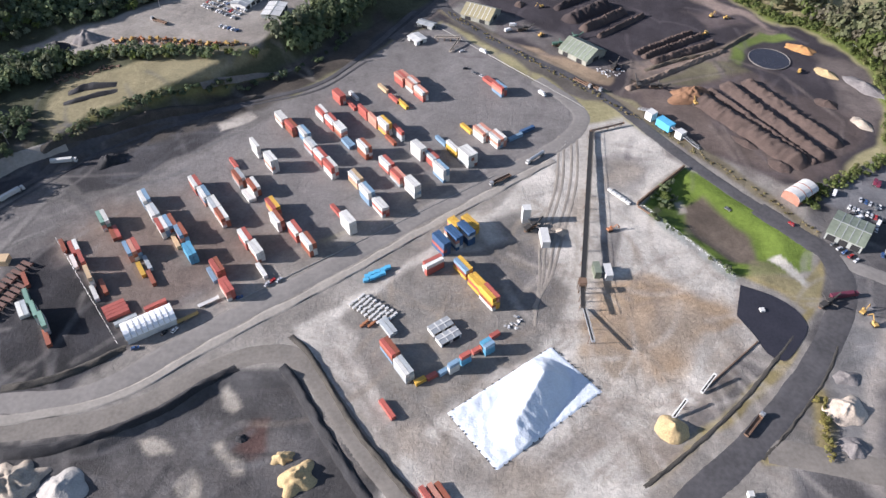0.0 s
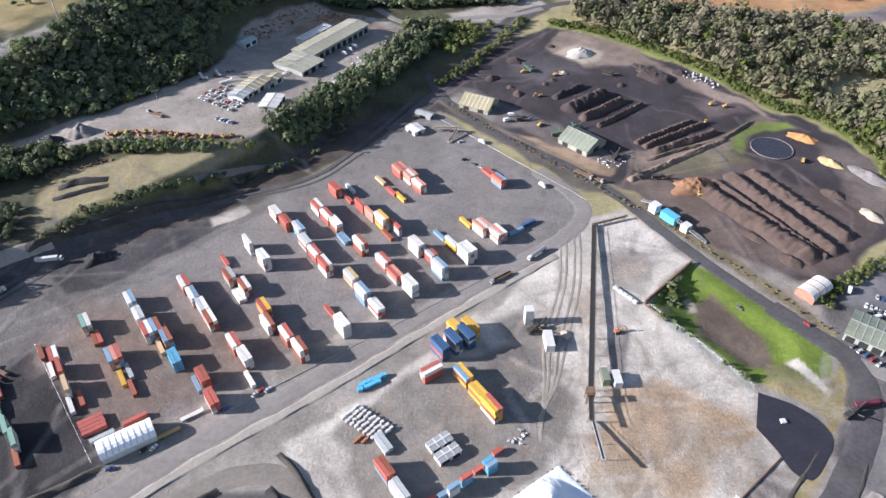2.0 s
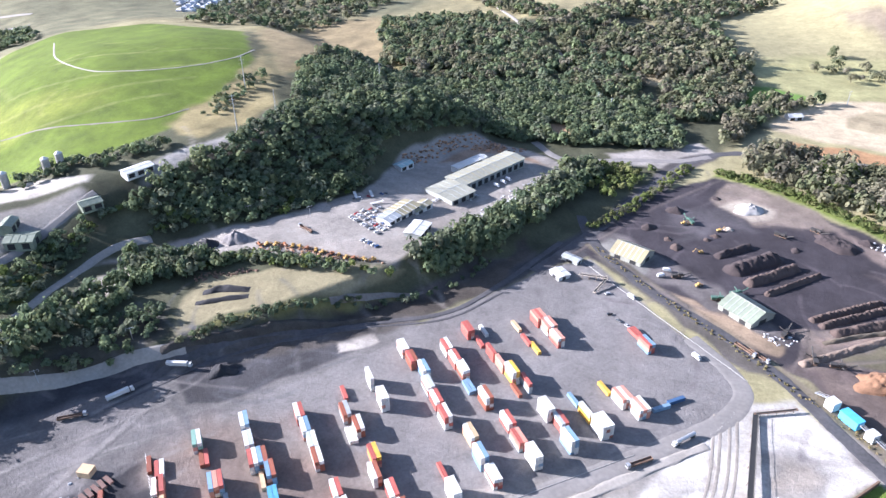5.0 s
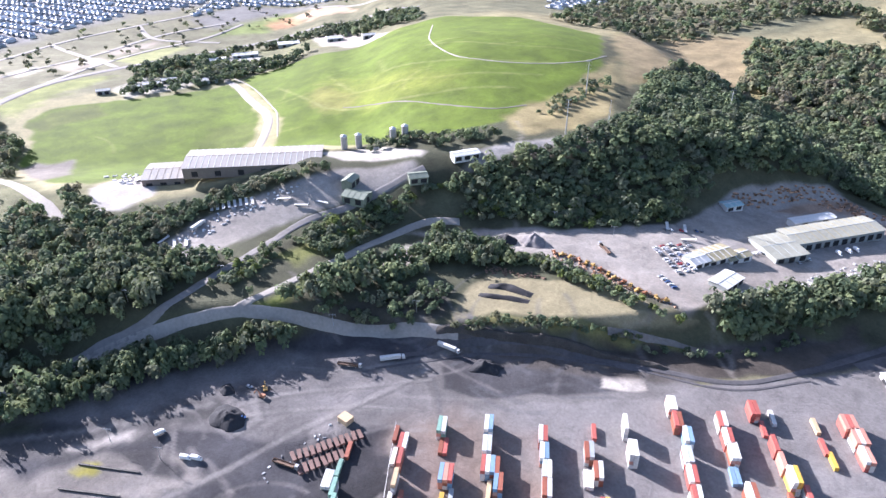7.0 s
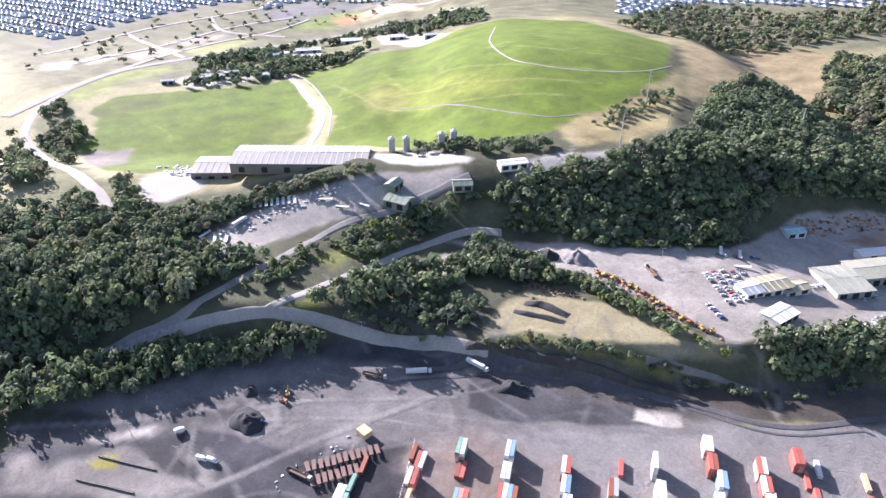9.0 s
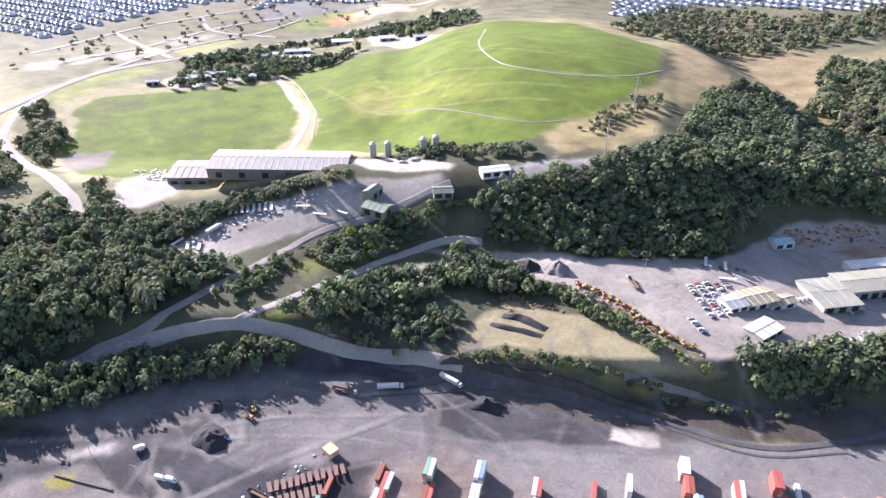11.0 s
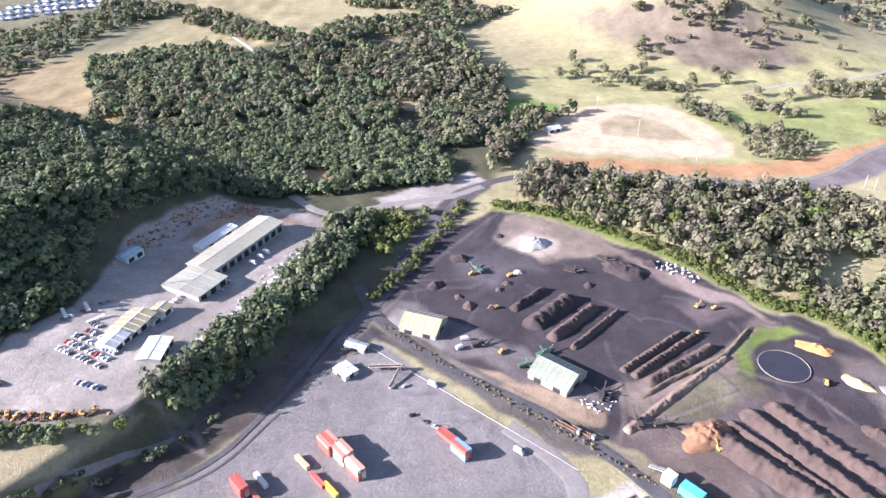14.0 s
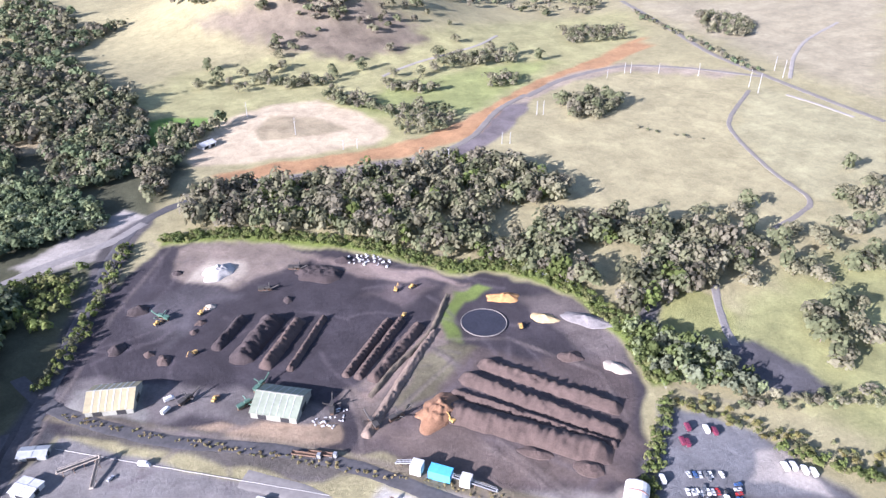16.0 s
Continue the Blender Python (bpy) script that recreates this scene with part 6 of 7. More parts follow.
heap(242, 389, 9, 4.5, 2.6, -50, SAND, "pale tan sand heap beside the round pond", 5)
heap(260, 373, 17, 6.5, 3.4, -58, ASH, "long grey ash heap at the works' edge", 6)
heap(230, 355, 7, 5, 2.6, -30, BROWN, "small brown compost heap", 7)
heap(243, 335, 8, 5, 2.4, -60, BUFF, "buff spoil heap at the bend of the bank", 8)
heap(170, 316, 9, 4, 1.8, -50, BROWN, "low brown mulch heap", 9)
heap(183, 296, 8, 5, 2.4, -50, BROWN, "brown mulch heap near the road", 10)
heap(110, 546, 12, 10, 5.0, 10, LIME, "white lime heap on pale stained ground", 11)
for i, (x, y, r, m) in enumerate(((57, 533, 7, DARKC), (37, 503, 6, DARKC), (55, 479, 5, BROWN), (50, 489, 3.5, BROWN), (92, 512, 4, BUFF), (82, 500, 3.5, BROWN), (76, 494, 3, BROWN), (132, 492, 4, DARKC), (88, 560, 4, DARKC), (180, 512, 6, DARKC))):
    heap(x, y, r, r * 0.8, r * 0.5, i * 37, m, "small tipped heap of compost" if m is not BUFF else "small buff heap of spoil", 20 + i, group="small heaps in the works")
heap(160, 506, 17, 10, 3.6, -40, DARKC, "broad dark compost heap at the far side", 40, flat=0.6)
heap(-181, 298, 9, 6, 4.2, 20, COAL, "black fines heap on black ground", 41, 0.5)
heap(-250, 185, 10, 8, 5, 0, COAL, "black coal heap in a ring of tyre tracks", 42)
heap(-226, 401, 9, 8, 6, 0, ASH, "dark grey gravel heap on the office level", 43)
heap(-241, 392, 8, 7, 5, 0, COAL, "black gravel heap on the office level", 44)
heap(-137, 112, 9, 9, 5, 0, LIME, "white cone-shaped heap in the black works", 45, 0.14)
heap(-156, 114, 11, 9, 5, 0, BUFF, "grey-white rubble heap in the black works", 46, 0.5)
heap(-53, 117, 8, 6, 5, 40, SAND, "tan sand heap in the black works", 47, 0.35)
heap(-60, 125, 4.5, 3.6, 3, 0, SAND, "smaller tan sand heap in the black works", 48, 0.35)
heap(-77, 133, 2.4, 2, 1.4, 0, COAL, "small black heap of fines", 53)
heap(88, 136, 7, 6.5, 5.0, 0, SAND, "tan sand cone under a stacking conveyor", 54, 0.12)
heap(158, 145, 8, 7, 4.4, 20, pile_material("pale_sand", (0.56, 0.47, 0.38)), "pale sand heap in the materials yard", 55)
heap(155, 129, 6, 5, 3.0, 0, ASH, "grey gravel heap in the materials yard", 56)
heap(165, 160, 6, 4, 2.2, 0, ASH, "grey gravel heap in the materials yard", 57)
heap(-268, 196, 5, 4, 2.6, 0, COAL, "small black heap by parked machines", 58)
heap(58, 244, 3, 3, 1.5, 0, BUFF, "small heap of rubble", 59)

# rough earth banks along the haul roads
def bank(pts, width, h, mat, label, seed):
    """A rough continuous earth bank along a line."""
    line = smooth_line(pts, 1.3)
    way = np.gradient(line, axis=0)
    way /= np.linalg.norm(way, axis=1)[:, None]
    m, verts, faces = 8, [], []
    for i, (c, w) in enumerate(zip(line, way)):
        end = min(1, i / 5, (len(line) - 1 - i) / 5)
        for j in range(m + 1):
            v = j / m * 2 - 1
            x, y = c[0] - w[1] * v * width / 2, c[1] + w[0] * v * width / 2
            x, y = x + 0.5 * noise.noise((i * 0.3, v, seed)), y + 0.5 * noise.noise((i * 0.3, v, seed + 9))
            z = h * (1 - abs(v) ** 1.4) * end * (1 + 0.5 * noise.noise((i * 0.22, v * 1.5, seed))) + 0.2 * noise.noise((i * 0.8, v * 3, seed))
            verts.append((x, y, level(x, y) + (z if 0 < j < m else -0.4)))
    for i in range(len(line) - 1):
        for j in range(m):
            faces.append((i * (m + 1) + j, i * (m + 1) + j + 1, (i + 1) * (m + 1) + j + 1, (i + 1) * (m + 1) + j))
    return tagged(new("earth_bank", mesh_from("earth_bank", verts, faces, mat, True)), label, "earth bank", "earth banks")


EARTH = pile_material("dark_earth", (0.062, 0.056, 0.048), 0.4)
bank([(-164, 125), (-145, 128), (-126, 135), (-109, 145), (-96, 156), (-84, 164)], 4.5, 1.6, COAL, "rough black earth bank along the haul road", 1)
bank([(-66, 165), (-57, 153), (-46, 136), (-33, 117), (-24, 105)], 4.5, 2.2, COAL, "black earth bank curving beside the haul road", 2)
bank([(-65, 180), (-56, 171), (-43, 151), (-31, 133), (-17, 116), (-7, 105)], 3.2, 1.5, EARTH, "dark grassy earth bank beside the road", 3)
bank([(-177, 153), (-160, 157), (-145, 165), (-133, 174)], 4.5, 1.6, EARTH, "dark grassy earth bank beside the road", 4)
bank([(73, 113), (95, 129), (119, 149), (137, 167), (153, 184)], 2.2, 0.35, EARTH, "low dark kerb of earth along the wet road", 5)
bank([(119, 124), (134, 137), (156, 160), (170, 180)], 1.8, 0.3, EARTH, "low earth kerb along the tar road", 6)
bank([(128, 391), (151, 403), (182, 416), (213, 441)], 4.0, 1.6, pile_material("olive_earth", (0.13, 0.105, 0.075)), "weedy earth bank beside the round pond", 7)
bank([(-216, 295), (-200, 310), (-169, 329), (-136, 349), (-108, 361)], 5.0, 2.2, EARTH, "shaded earth bank under the dry ledge", 8)
bank([(-218, 345), (-208, 350), (-191, 352)], 6, 2.4, COAL, "long dark heap on the dry ledge", 11)
bank([(-217, 335), (-201, 342), (-189, 346)], 5, 1.6, COAL, "long dark heap on the dry ledge", 12)

# sheeted stockpile
def tarp_pile():
    corners = [Vector(c) for c in ((2, 143), (46, 175), (64, 153), (20, 119))]
    n, m = 66, 44
    verts, faces = [], []
    top_a, top_b = Vector((40, 157)), Vector((28, 137))
    for i in range(n + 1):
        for j in range(m + 1):
            a = corners[0].lerp(corners[1], i / n)
            b = corners[3].lerp(corners[2], i / n)
            p = a.lerp(b, j / m)
            k = max(0, min(1, (p - top_a).dot(top_b - top_a) / (top_b - top_a).length_squared))
            d = (p - top_a.lerp(top_b, k)).length
            z = max(0, (8.0 - 3.5 * k) * (1 - d / (12.5 - 2 * k)))
            z += 0.35 * noise.noise((p.x * 0.9 + p.y * 0.6, p.y * 0.2, 2)) * min(1, z) + 0.25 * noise.noise((p.x * 0.35, p.y * 0.35, 1)) + 0.12 * abs(noise.noise((p.x * 1.1, p.y * 0.4, 5))) + 0.35
            if i in (0, n) or j in (0, m):
                z = 0.0
            verts.append((p.x, p.y, level(p.x, p.y) + z))
    for i in range(n):
        for j in range(m):
            faces.append((i * (m + 1) + j, i * (m + 1) + j + 1, (i + 1) * (m + 1) + j + 1, (i + 1) * (m + 1) + j))
    ob = thing("covered_stockpile", "heap under a large white plastic sheet, edges weighted down", "stockpile")
    sheet = new("sheet", mesh_from("sheet", verts, faces, material("white_plastic_sheet", (0.68, 0.74, 0.80), 0.45, 0, 0.1, 2, 0.25), True))
    sheet.parent = ob
    for a, b in zip(corners, corners[1:] + corners[:1]):
        for i in range(11):
            p = a.lerp(b, (i + 0.5 + 0.3 * math.sin(i * 2.3)) / 11)
            t = new("weight", WEIGHT)
            t.parent = ob
            t.matrix_basis = pose(p.x, p.y, level(p.x, p.y) + 0.35, 0, 0, i * 40)


wbm = bmesh.new()
box_bm(wbm, -0.3, -0.25, -0.35, 0.3, 0.25, 0.2, 0.06)
WEIGHT = bpy.data.meshes.new("weight")
wbm.to_mesh(WEIGHT)
wbm.free()
WEIGHT.materials.append(RUBBER)
tarp_pile()

# water
def pool(name, outline, z, label):
    c = np.mean(np.array(outline), axis=0)
    verts = [(c[0], c[1], z)] + [(x, y, z) for x, y in outline]
    me = mesh_from(name, verts, [(0, i + 1, (i + 1) % len(outline) + 1) for i in range(len(outline))], material(name + "_surface", (0.035, 0.034, 0.042), 0.12, 0, 0.2, 3))
    return tagged(new(name, me), label, "water", kind="structure")


ring = [(212 + 13 * math.cos(a * 0.2618), 405.5 + 13 * math.sin(a * 0.2618)) for a in range(24)]
pool("water", ring, level(212, 405) + 0.35, "dark round settling pond in a low concrete rim")
rim = thing("pond_rim", "low pale concrete rim round the settling pond", "kerb")
bm = bmesh.new()
for (x0, y0), (x1, y1) in zip(ring, ring[1:] + ring[:1]):
    cyl_bm(bm, (x0, y0, level(212, 405) + 0.4), (x1, y1, level(212, 405) + 0.3), 0.3, 0.3, 6)
part("rim", bm, material("stained_concrete", (0.20, 0.185, 0.17), 0.9, 0, 0.35, 2), rim)
edge = smooth_line([(136, 210), (148, 204), (156, 196), (158, 186), (151, 176), (142, 168), (136, 172), (134, 180), (129, 192)], 3)
pool("water", [tuple(p) for p in edge], level(145, 188) + 0.25, "dark shallow runoff pool on the pale pad")


# ---- vehicles and machines, in true metres, brought to the plan's unit when placed ----
def wheel(parent, x, y, r=0.34, w=0.22):
    bm = bmesh.new()
    cyl_bm(bm, (x, y - w / 2, r), (x, y + w / 2, r), r, r, 12)
    ob = part("wheel", bm, RUBBER, parent)
    bm = bmesh.new()
    cyl_bm(bm, (x, y - w / 2 - 0.02, r), (x, y + w / 2 + 0.02, r), r * 0.55, r * 0.55, 8)
    part("rim", bm, GALV, ob)


def taper(bm, x0, x1, z0, u0, u1, z1, w0, w1):
    """A block with a smaller top: floor x0..x1 at z0, top u0..u1 at z1."""
    v = [bm.verts.new(c) for c in ((x0, -w0, z0), (x1, -w0, z0), (x1, w0, z0), (x0, w0, z0), (u0, -w1, z1), (u1, -w1, z1), (u1, w1, z1), (u0, w1, z1))]
    for f in ((3, 2, 1, 0), (4, 5, 6, 7), (0, 1, 5, 4), (1, 2, 6, 5), (2, 3, 7, 6), (3, 0, 4, 7)):
        bm.faces.new([v[i] for i in f])


CARPAINT = {n: material("car_paint_" + n, c, 0.25, 0.0, 0.03) for n, c in (("white", (0.75, 0.75, 0.74)), ("silver", (0.45, 0.46, 0.48)), ("black", (0.02, 0.02, 0.022)), ("blue", (0.04, 0.09, 0.22)), ("red", (0.35, 0.03, 0.03)), ("maroon", (0.15, 0.03, 0.055)), ("grey", (0.14, 0.145, 0.15)))}
ORANGEPAINT, YELLOWPAINT = material("orange_machine_paint", (0.40, 0.17, 0.08), 0.6, 0, 0.3), material("yellow_machine_paint", (0.50, 0.32, 0.10), 0.5, 0, 0.25)
MAROON = material("maroon_paint", (0.13, 0.03, 0.05), 0.4, 0, 0.15)
FADED = material("faded_red_steel", (0.17, 0.095, 0.075), 0.7, 0, 0.3)
TEAL = material("green_machine_paint", (0.075, 0.15, 0.11), 0.5, 0, 0.25)
SKYBLUE = material("light_blue_plastic", (0.10, 0.42, 0.66), 0.4, 0, 0.15)


def car(colour):
    ob = thing("car", "%s car with dark windows, parked" % colour, "car", "parked cars")
    bm = bmesh.new()
    taper(bm, -2.2, 2.2, 0.3, -2.12, 2.1, 0.85, 0.88, 0.84)
    taper(bm, -2.1, 0.95, 0.85, -1.95, 0.75, 0.95, 0.82, 0.8)
    part("body", bm, CARPAINT[colour], ob)
    bm = bmesh.new()
    taper(bm, -1.95, 0.8, 0.93, -1.5, 0.2, 1.4, 0.78, 0.66)
    part("window", bm, GLASS, ob)
    boxes("roof", CARPAINT[colour], ob, (-1.5, -0.66, 1.4, 0.2, 0.66, 1.46))
    for x in (-1.35, 1.35):
        for y in (-0.8, 0.8):
            wheel(ob, x, y)
    for y in (-0.6, 0.6):
        boxes("headlight", WHITE, ob, (2.08, y - 0.15, 0.6, 2.16, y + 0.15, 0.75))
    return ob


def van(colour):
    ob = thing("van", "%s box van parked on the tar" % colour, "van", "parked vans")
    boxes("cargo_box", CARPAINT[colour], ob, (-3.4, -1.05, 0.7, 1.4, 1.05, 3.0), bevel=0.08)
    bm = bmesh.new()
    taper(bm, 1.45, 3.2, 0.5, 1.45, 2.5, 2.3, 1.0, 0.9)
    part("cab", bm, CARPAINT[colour], ob)
    boxes("windscreen", GLASS, ob, (2.55, -0.8, 1.5, 2.8, 0.8, 2.1))
    for x in (-2.2, 2.2):
        for y in (-0.9, 0.9):
            wheel(ob, x, y, 0.42, 0.26)
    return ob


def semi(cab_mat, load_mat, kind, label):
    ob = thing("truck", label, "truck", "trucks")
    bm = bmesh.new()
    taper(bm, 6.2, 8.4, 0.8, 6.2, 8.1, 3.2, 1.2, 1.1)
    part("cab", bm, cab_mat, ob)
    boxes("windscreen", GLASS, ob, (8.2, -1.0, 2.0, 8.34, 1.0, 2.8))
    boxes("chassis", RUST, ob, (-8.5, -0.5, 0.8, 8.0, 0.5, 1.1))
    if kind == "tank":
        bm = bmesh.new()
        cyl_bm(bm, (-8.4, 0, 2.3), (5.4, 0, 2.3), 1.15, 1.15, 14)
        part("tank", bm, load_mat, ob)
    elif kind == "tray":
        boxes("tray", load_mat, ob, (-8.5, -1.2, 1.1, 5.6, 1.2, 1.35), (5.4, -1.2, 1.35, 5.6, 1.2, 2.6), (-8.5, -1.2, 1.35, 5.6, -1.1, 2.1), (-8.5, 1.1, 1.35, 5.6, 1.2, 2.1), (-8.5, -1.2, 1.35, -8.4, 1.2, 2.1))
    else:
        boxes("trailer", load_mat, ob, (-8.5, -1.25, 1.15, 5.5, 1.25, 3.8), bevel=0.06)
    for x in (-7.6, -6.4, -5.2, 4.2, 5.4, 7.6):
        for y in (-1.0, 1.0):
            wheel(ob, x, y, 0.5, 0.35)
    return ob


def trailer(mat, label, length=12.0):
    ob = thing("trailer", label, "trailer", "parked trailers")
    l = length / 2
    boxes("deck", mat, ob, (-l, -1.2, 1.1, l, 1.2, 1.3))
    boxes("chassis", RUST, ob, (-l, -0.6, 0.8, l, -0.45, 1.1), (-l, 0.45, 0.8, l, 0.6, 1.1))
    boxes("headboard", mat, ob, (l - 0.15, -1.2, 1.3, l, 1.2, 2.3))
    for x in (-l + 1, -l + 2.2, -l + 3.4):
        for y in (-1.0, 1.0):
            wheel(ob, x, y, 0.48, 0.35)
    return ob


def digger(mat, label):
    ob = thing("excavator", label, "excavator", "machines")
    for y in (-1.2, 1.2):
        boxes("track", RUBBER, ob, (-1.9, y - 0.3, 0, 1.9, y + 0.3, 0.85), bevel=0.2)
    boxes("body", mat, ob, (-2.0, -1.3, 0.95, 1.0, 1.3, 2.1), bevel=0.12)
    boxes("cab", mat, ob, (0.1, 0.3, 2.1, 1.5, 1.3, 3.0), bevel=0.08)
    boxes("window", GLASS, ob, (1.5, 0.4, 2.2, 1.54, 1.2, 2.9))
    bm = bmesh.new()
    cyl_bm(bm, (0.9, -0.3, 1.7), (4.2, -0.3, 4.6), 0.3, 0.24, 6)
    part("boom", bm, mat, ob)
    bm = bmesh.new()
    cyl_bm(bm, (4.2, -0.3, 4.6), (6.0, -0.3, 1.9), 0.24, 0.18, 6)
    part("arm", bm, mat, ob)
    boxes("bucket", RUST, ob, (5.4, -0.9, 1.0, 6.5, 0.3, 1.9), bevel=0.15)
    return ob


def loader(mat, label):
    ob = thing("wheel_loader", label, "loader", "machines")
    boxes("body", mat, ob, (-3.0, -1.1, 0.9, 0.4, 1.1, 2.3), bevel=0.15)
    boxes("cab", mat, ob, (-1.0, -0.8, 2.3, 0.5, 0.8, 3.4), bevel=0.1)
    boxes("window", GLASS, ob, (0.5, -0.7, 2.5, 0.54, 0.7, 3.3))
    boxes("arm", mat, ob, (0.4, -0.9, 1.1, 2.8, -0.6, 1.5), (0.4, 0.6, 1.1, 2.8, 0.9, 1.5))
    boxes("bucket", RUST, ob, (2.6, -1.5, 0.1, 3.8, 1.5, 1.3), bevel=0.12)
    for x in (-2.0, 1.0):
        for y in (-1.1, 1.1):
            wheel(ob, x, y, 0.8, 0.6)
    return ob


KEPT = {}


def put(kind, key, make, x, y, turn, up=0.0):
    m = pose(x, y, level(x, y) + up / UNIT + 0.16, 0, 0, turn)
    if (kind, key) not in KEPT:
        KEPT[kind, key] = make()
        KEPT[kind, key].matrix_basis = m @ Matrix.Scale(1 / UNIT, 4)
        KEPT[kind, key].scale = (1 / UNIT,) * 3
        return KEPT[kind, key]
    return copy_thing(KEPT[kind, key], m)


TONES = ["white", "white", "silver", "silver", "black", "blue", "grey", "grey", "white", "silver", "red"]
dice = random.Random(11)


def cars(a, b, n, turn, fill=0.85):
    for i in range(n):
        if dice.random() < fill:
            k = (i + 0.5) / n
            c = dice.choice(TONES)
            put("car", c, lambda: car(c), a[0] + (b[0] - a[0]) * k + dice.uniform(-.2, .2), a[1] + (b[1] - a[1]) * k + dice.uniform(-.2, .2), turn + dice.choice((0, 180)) + dice.uniform(-5, 5))


# staff cars by the office
for k in range(5):
    cars((-164 + k * 2.6, 446 + k * 5.2), (-136 + k * 2.0, 427 + k * 5.2), 12, 56, 0.8 if k < 3 else 0.5)
cars((-146, 418), (-126, 408), 7, 60, 0.7)
cars((-170, 470), (-150, 490), 8, -20, 0.6)
cars((-120, 480), (-112, 500), 6, -20, 0.7)
cars((-92, 502), (-88, 514), 4, -30, 0.9)
cars((-104, 424), (-98, 446), 7, 0, 0.7)
# car park by the creek and round the green workshop
cars((212, 270), (227, 259), 8, 60)
cars((206, 263), (221, 252), 9, 60)
cars((228, 253), (220, 247), 4, -30, 1.0)
cars((200, 256), (214, 245), 8, 60, 0.9)
cars((203, 256), (222, 262), 6, 40, 0.8)
cars((186, 240), (196, 224), 6, 30, 0.8)
cars((208, 228), (222, 238), 6, 60, 0.8)
for x, y, t in ((14, 392, 20), (19, 387, -40), (24, 383, -40), (-91, 201, 30), (-80, 209, 60), (-78, 211, 60), (-75, 211.5, 60), (-129, 173, 20), (-119, 181, 60), (-115, 182.5, 60), (12, 413, 30), (145, 262, -50), (173, 250, 120), (-245, 190, 40), (-261, 205, 20)):
    c = dice.choice(TONES)
    put("car", c, lambda: car(c), x, y, t)
for x, y, t in ((60, 363, -50), (26, 412, -40), (252, 246, 58), (255, 244, 58), (257, 240, 58), (259, 237, 58), (203, 273, 58), (243, 280, 58), (-72, 539, -35), (-76, 532, -35), (-69, 545, -35), (208, 254, 20), (216, 250, 50), (48, 447, 0), (44, 440, 30), (-242, 158, 30), (-238, 161, 30), (-265, 158, 80)):
    put("van", "white", lambda: van("white"), x, y, t)
LONGWHITE = "white semi-trailer truck on the haul road"
put("semi", "white tank", lambda: semi(WHITE, GALV, "tank", "white-cabbed tanker truck with a silver tank"), 50, 300.5, 223)
put("semi", "white box", lambda: semi(WHITE, WHITE, "box", "white box semi-trailer truck on dark ground"), -222, 269, 53)
put("semi", "white box", None, -204, 294, 10)
put("semi", "white box", None, -398, 262, 110)
put("semi", "maroon", lambda: semi(MAROON, MAROON, "box", "maroon truck with a covered trailer"), 180, 203, 10)
for x, y in ((237, 286), (228, 282), (229, 280), (245, 277)):
    put("van", "maroon", lambda: van("maroon"), x, y, 58)
put("semi", "tray", lambda: semi(GALV, RUST, "tray", "grey tipper truck with an open tray"), 120, 138, 45)
for x, y, t in ((30, 282, 215), (-186, 422, 150), (86, 375, -45), (92, 371, -45), (-235, 250, 30), (-205, 186, 20)):
    put("semi", "tray", None, x, y, t)
for i in range(8):
    put("trailer", "white", lambda: trailer(WHITE, "white flat trailer parked in a row"), -410 + i * 2.6, 280 + i * 3.0, 150, 0)
for i, (x, y, t) in enumerate(((-390, 240, 150), (-386, 246, 150), (-400, 238, 110), (-104, 198, 35), (-354, 332, 20), (-362, 320, 40), (-376, 316, 50), (-170, 476, 120), (-160, 482, 120), (-152, 470, 40))):
    put("trailer", "white", None, x, y, t)
put("trailer", "yellow", lambda: trailer(YELLOWPAINT, "yellow skeletal trailer beside the white shelter"), -111, 189, 35)
for i in range(20):
    k = (i % 12) / 12
    x, y = -206 + 13 * k + dice.uniform(-.4, .4) + (i // 12) * 7.5, 191 + 32 * k - (i // 12) * 3
    put("trailer", "red", lambda: trailer(FADED, "faded red trailer chassis stored on black ground", 8.0), x, y, -24 + dice.uniform(-6, 6))
# trailers, boats and plant lined along the office yard's edge
for i in range(20):
    x, y = -98 + 54 * i / 20 + dice.uniform(-1, 1), 436 + 110 * i / 20 + dice.uniform(-1, 1)
    put("trailer", "short", lambda: trailer(WHITE, "short white trailer parked on gravel", 6.0), x, y, -30 + dice.uniform(-20, 20))
for i in range(15):
    k = i / 15
    put("loader", "yellow" if i % 3 else "orange", (lambda: loader(YELLOWPAINT, "old yellow wheel loader in a row of plant")) if i % 3 else (lambda: loader(ORANGEPAINT, "rusty orange loader in a row of plant")), -207 + 82 * k, 399 + 3 * math.sin(k * 6) - 2, dice.uniform(0, 360))
for x, y, t in ((151, 354, 100), (85, 508, 20), (70, 475, 200), (189, 462, 40), (-253, 209, 150), (185, 194, 40), (187, 187, 100)):
    put("digger", "yellow", lambda: digger(YELLOWPAINT, "yellow excavator with a raised boom"), x, y, t)
put("digger", "orange", lambda: digger(ORANGEPAINT, "orange-red excavator on the pale pad"), 82, 245, 20)
put("digger", "orange", None, -250, 205, 200)
for x, y, t in ((62, 513, 20), (178, 437, 200), (66, 434, 40), (199, 459, 10), (226, 390, 60)):
    put("loader", "yellow", None, x, y, t)


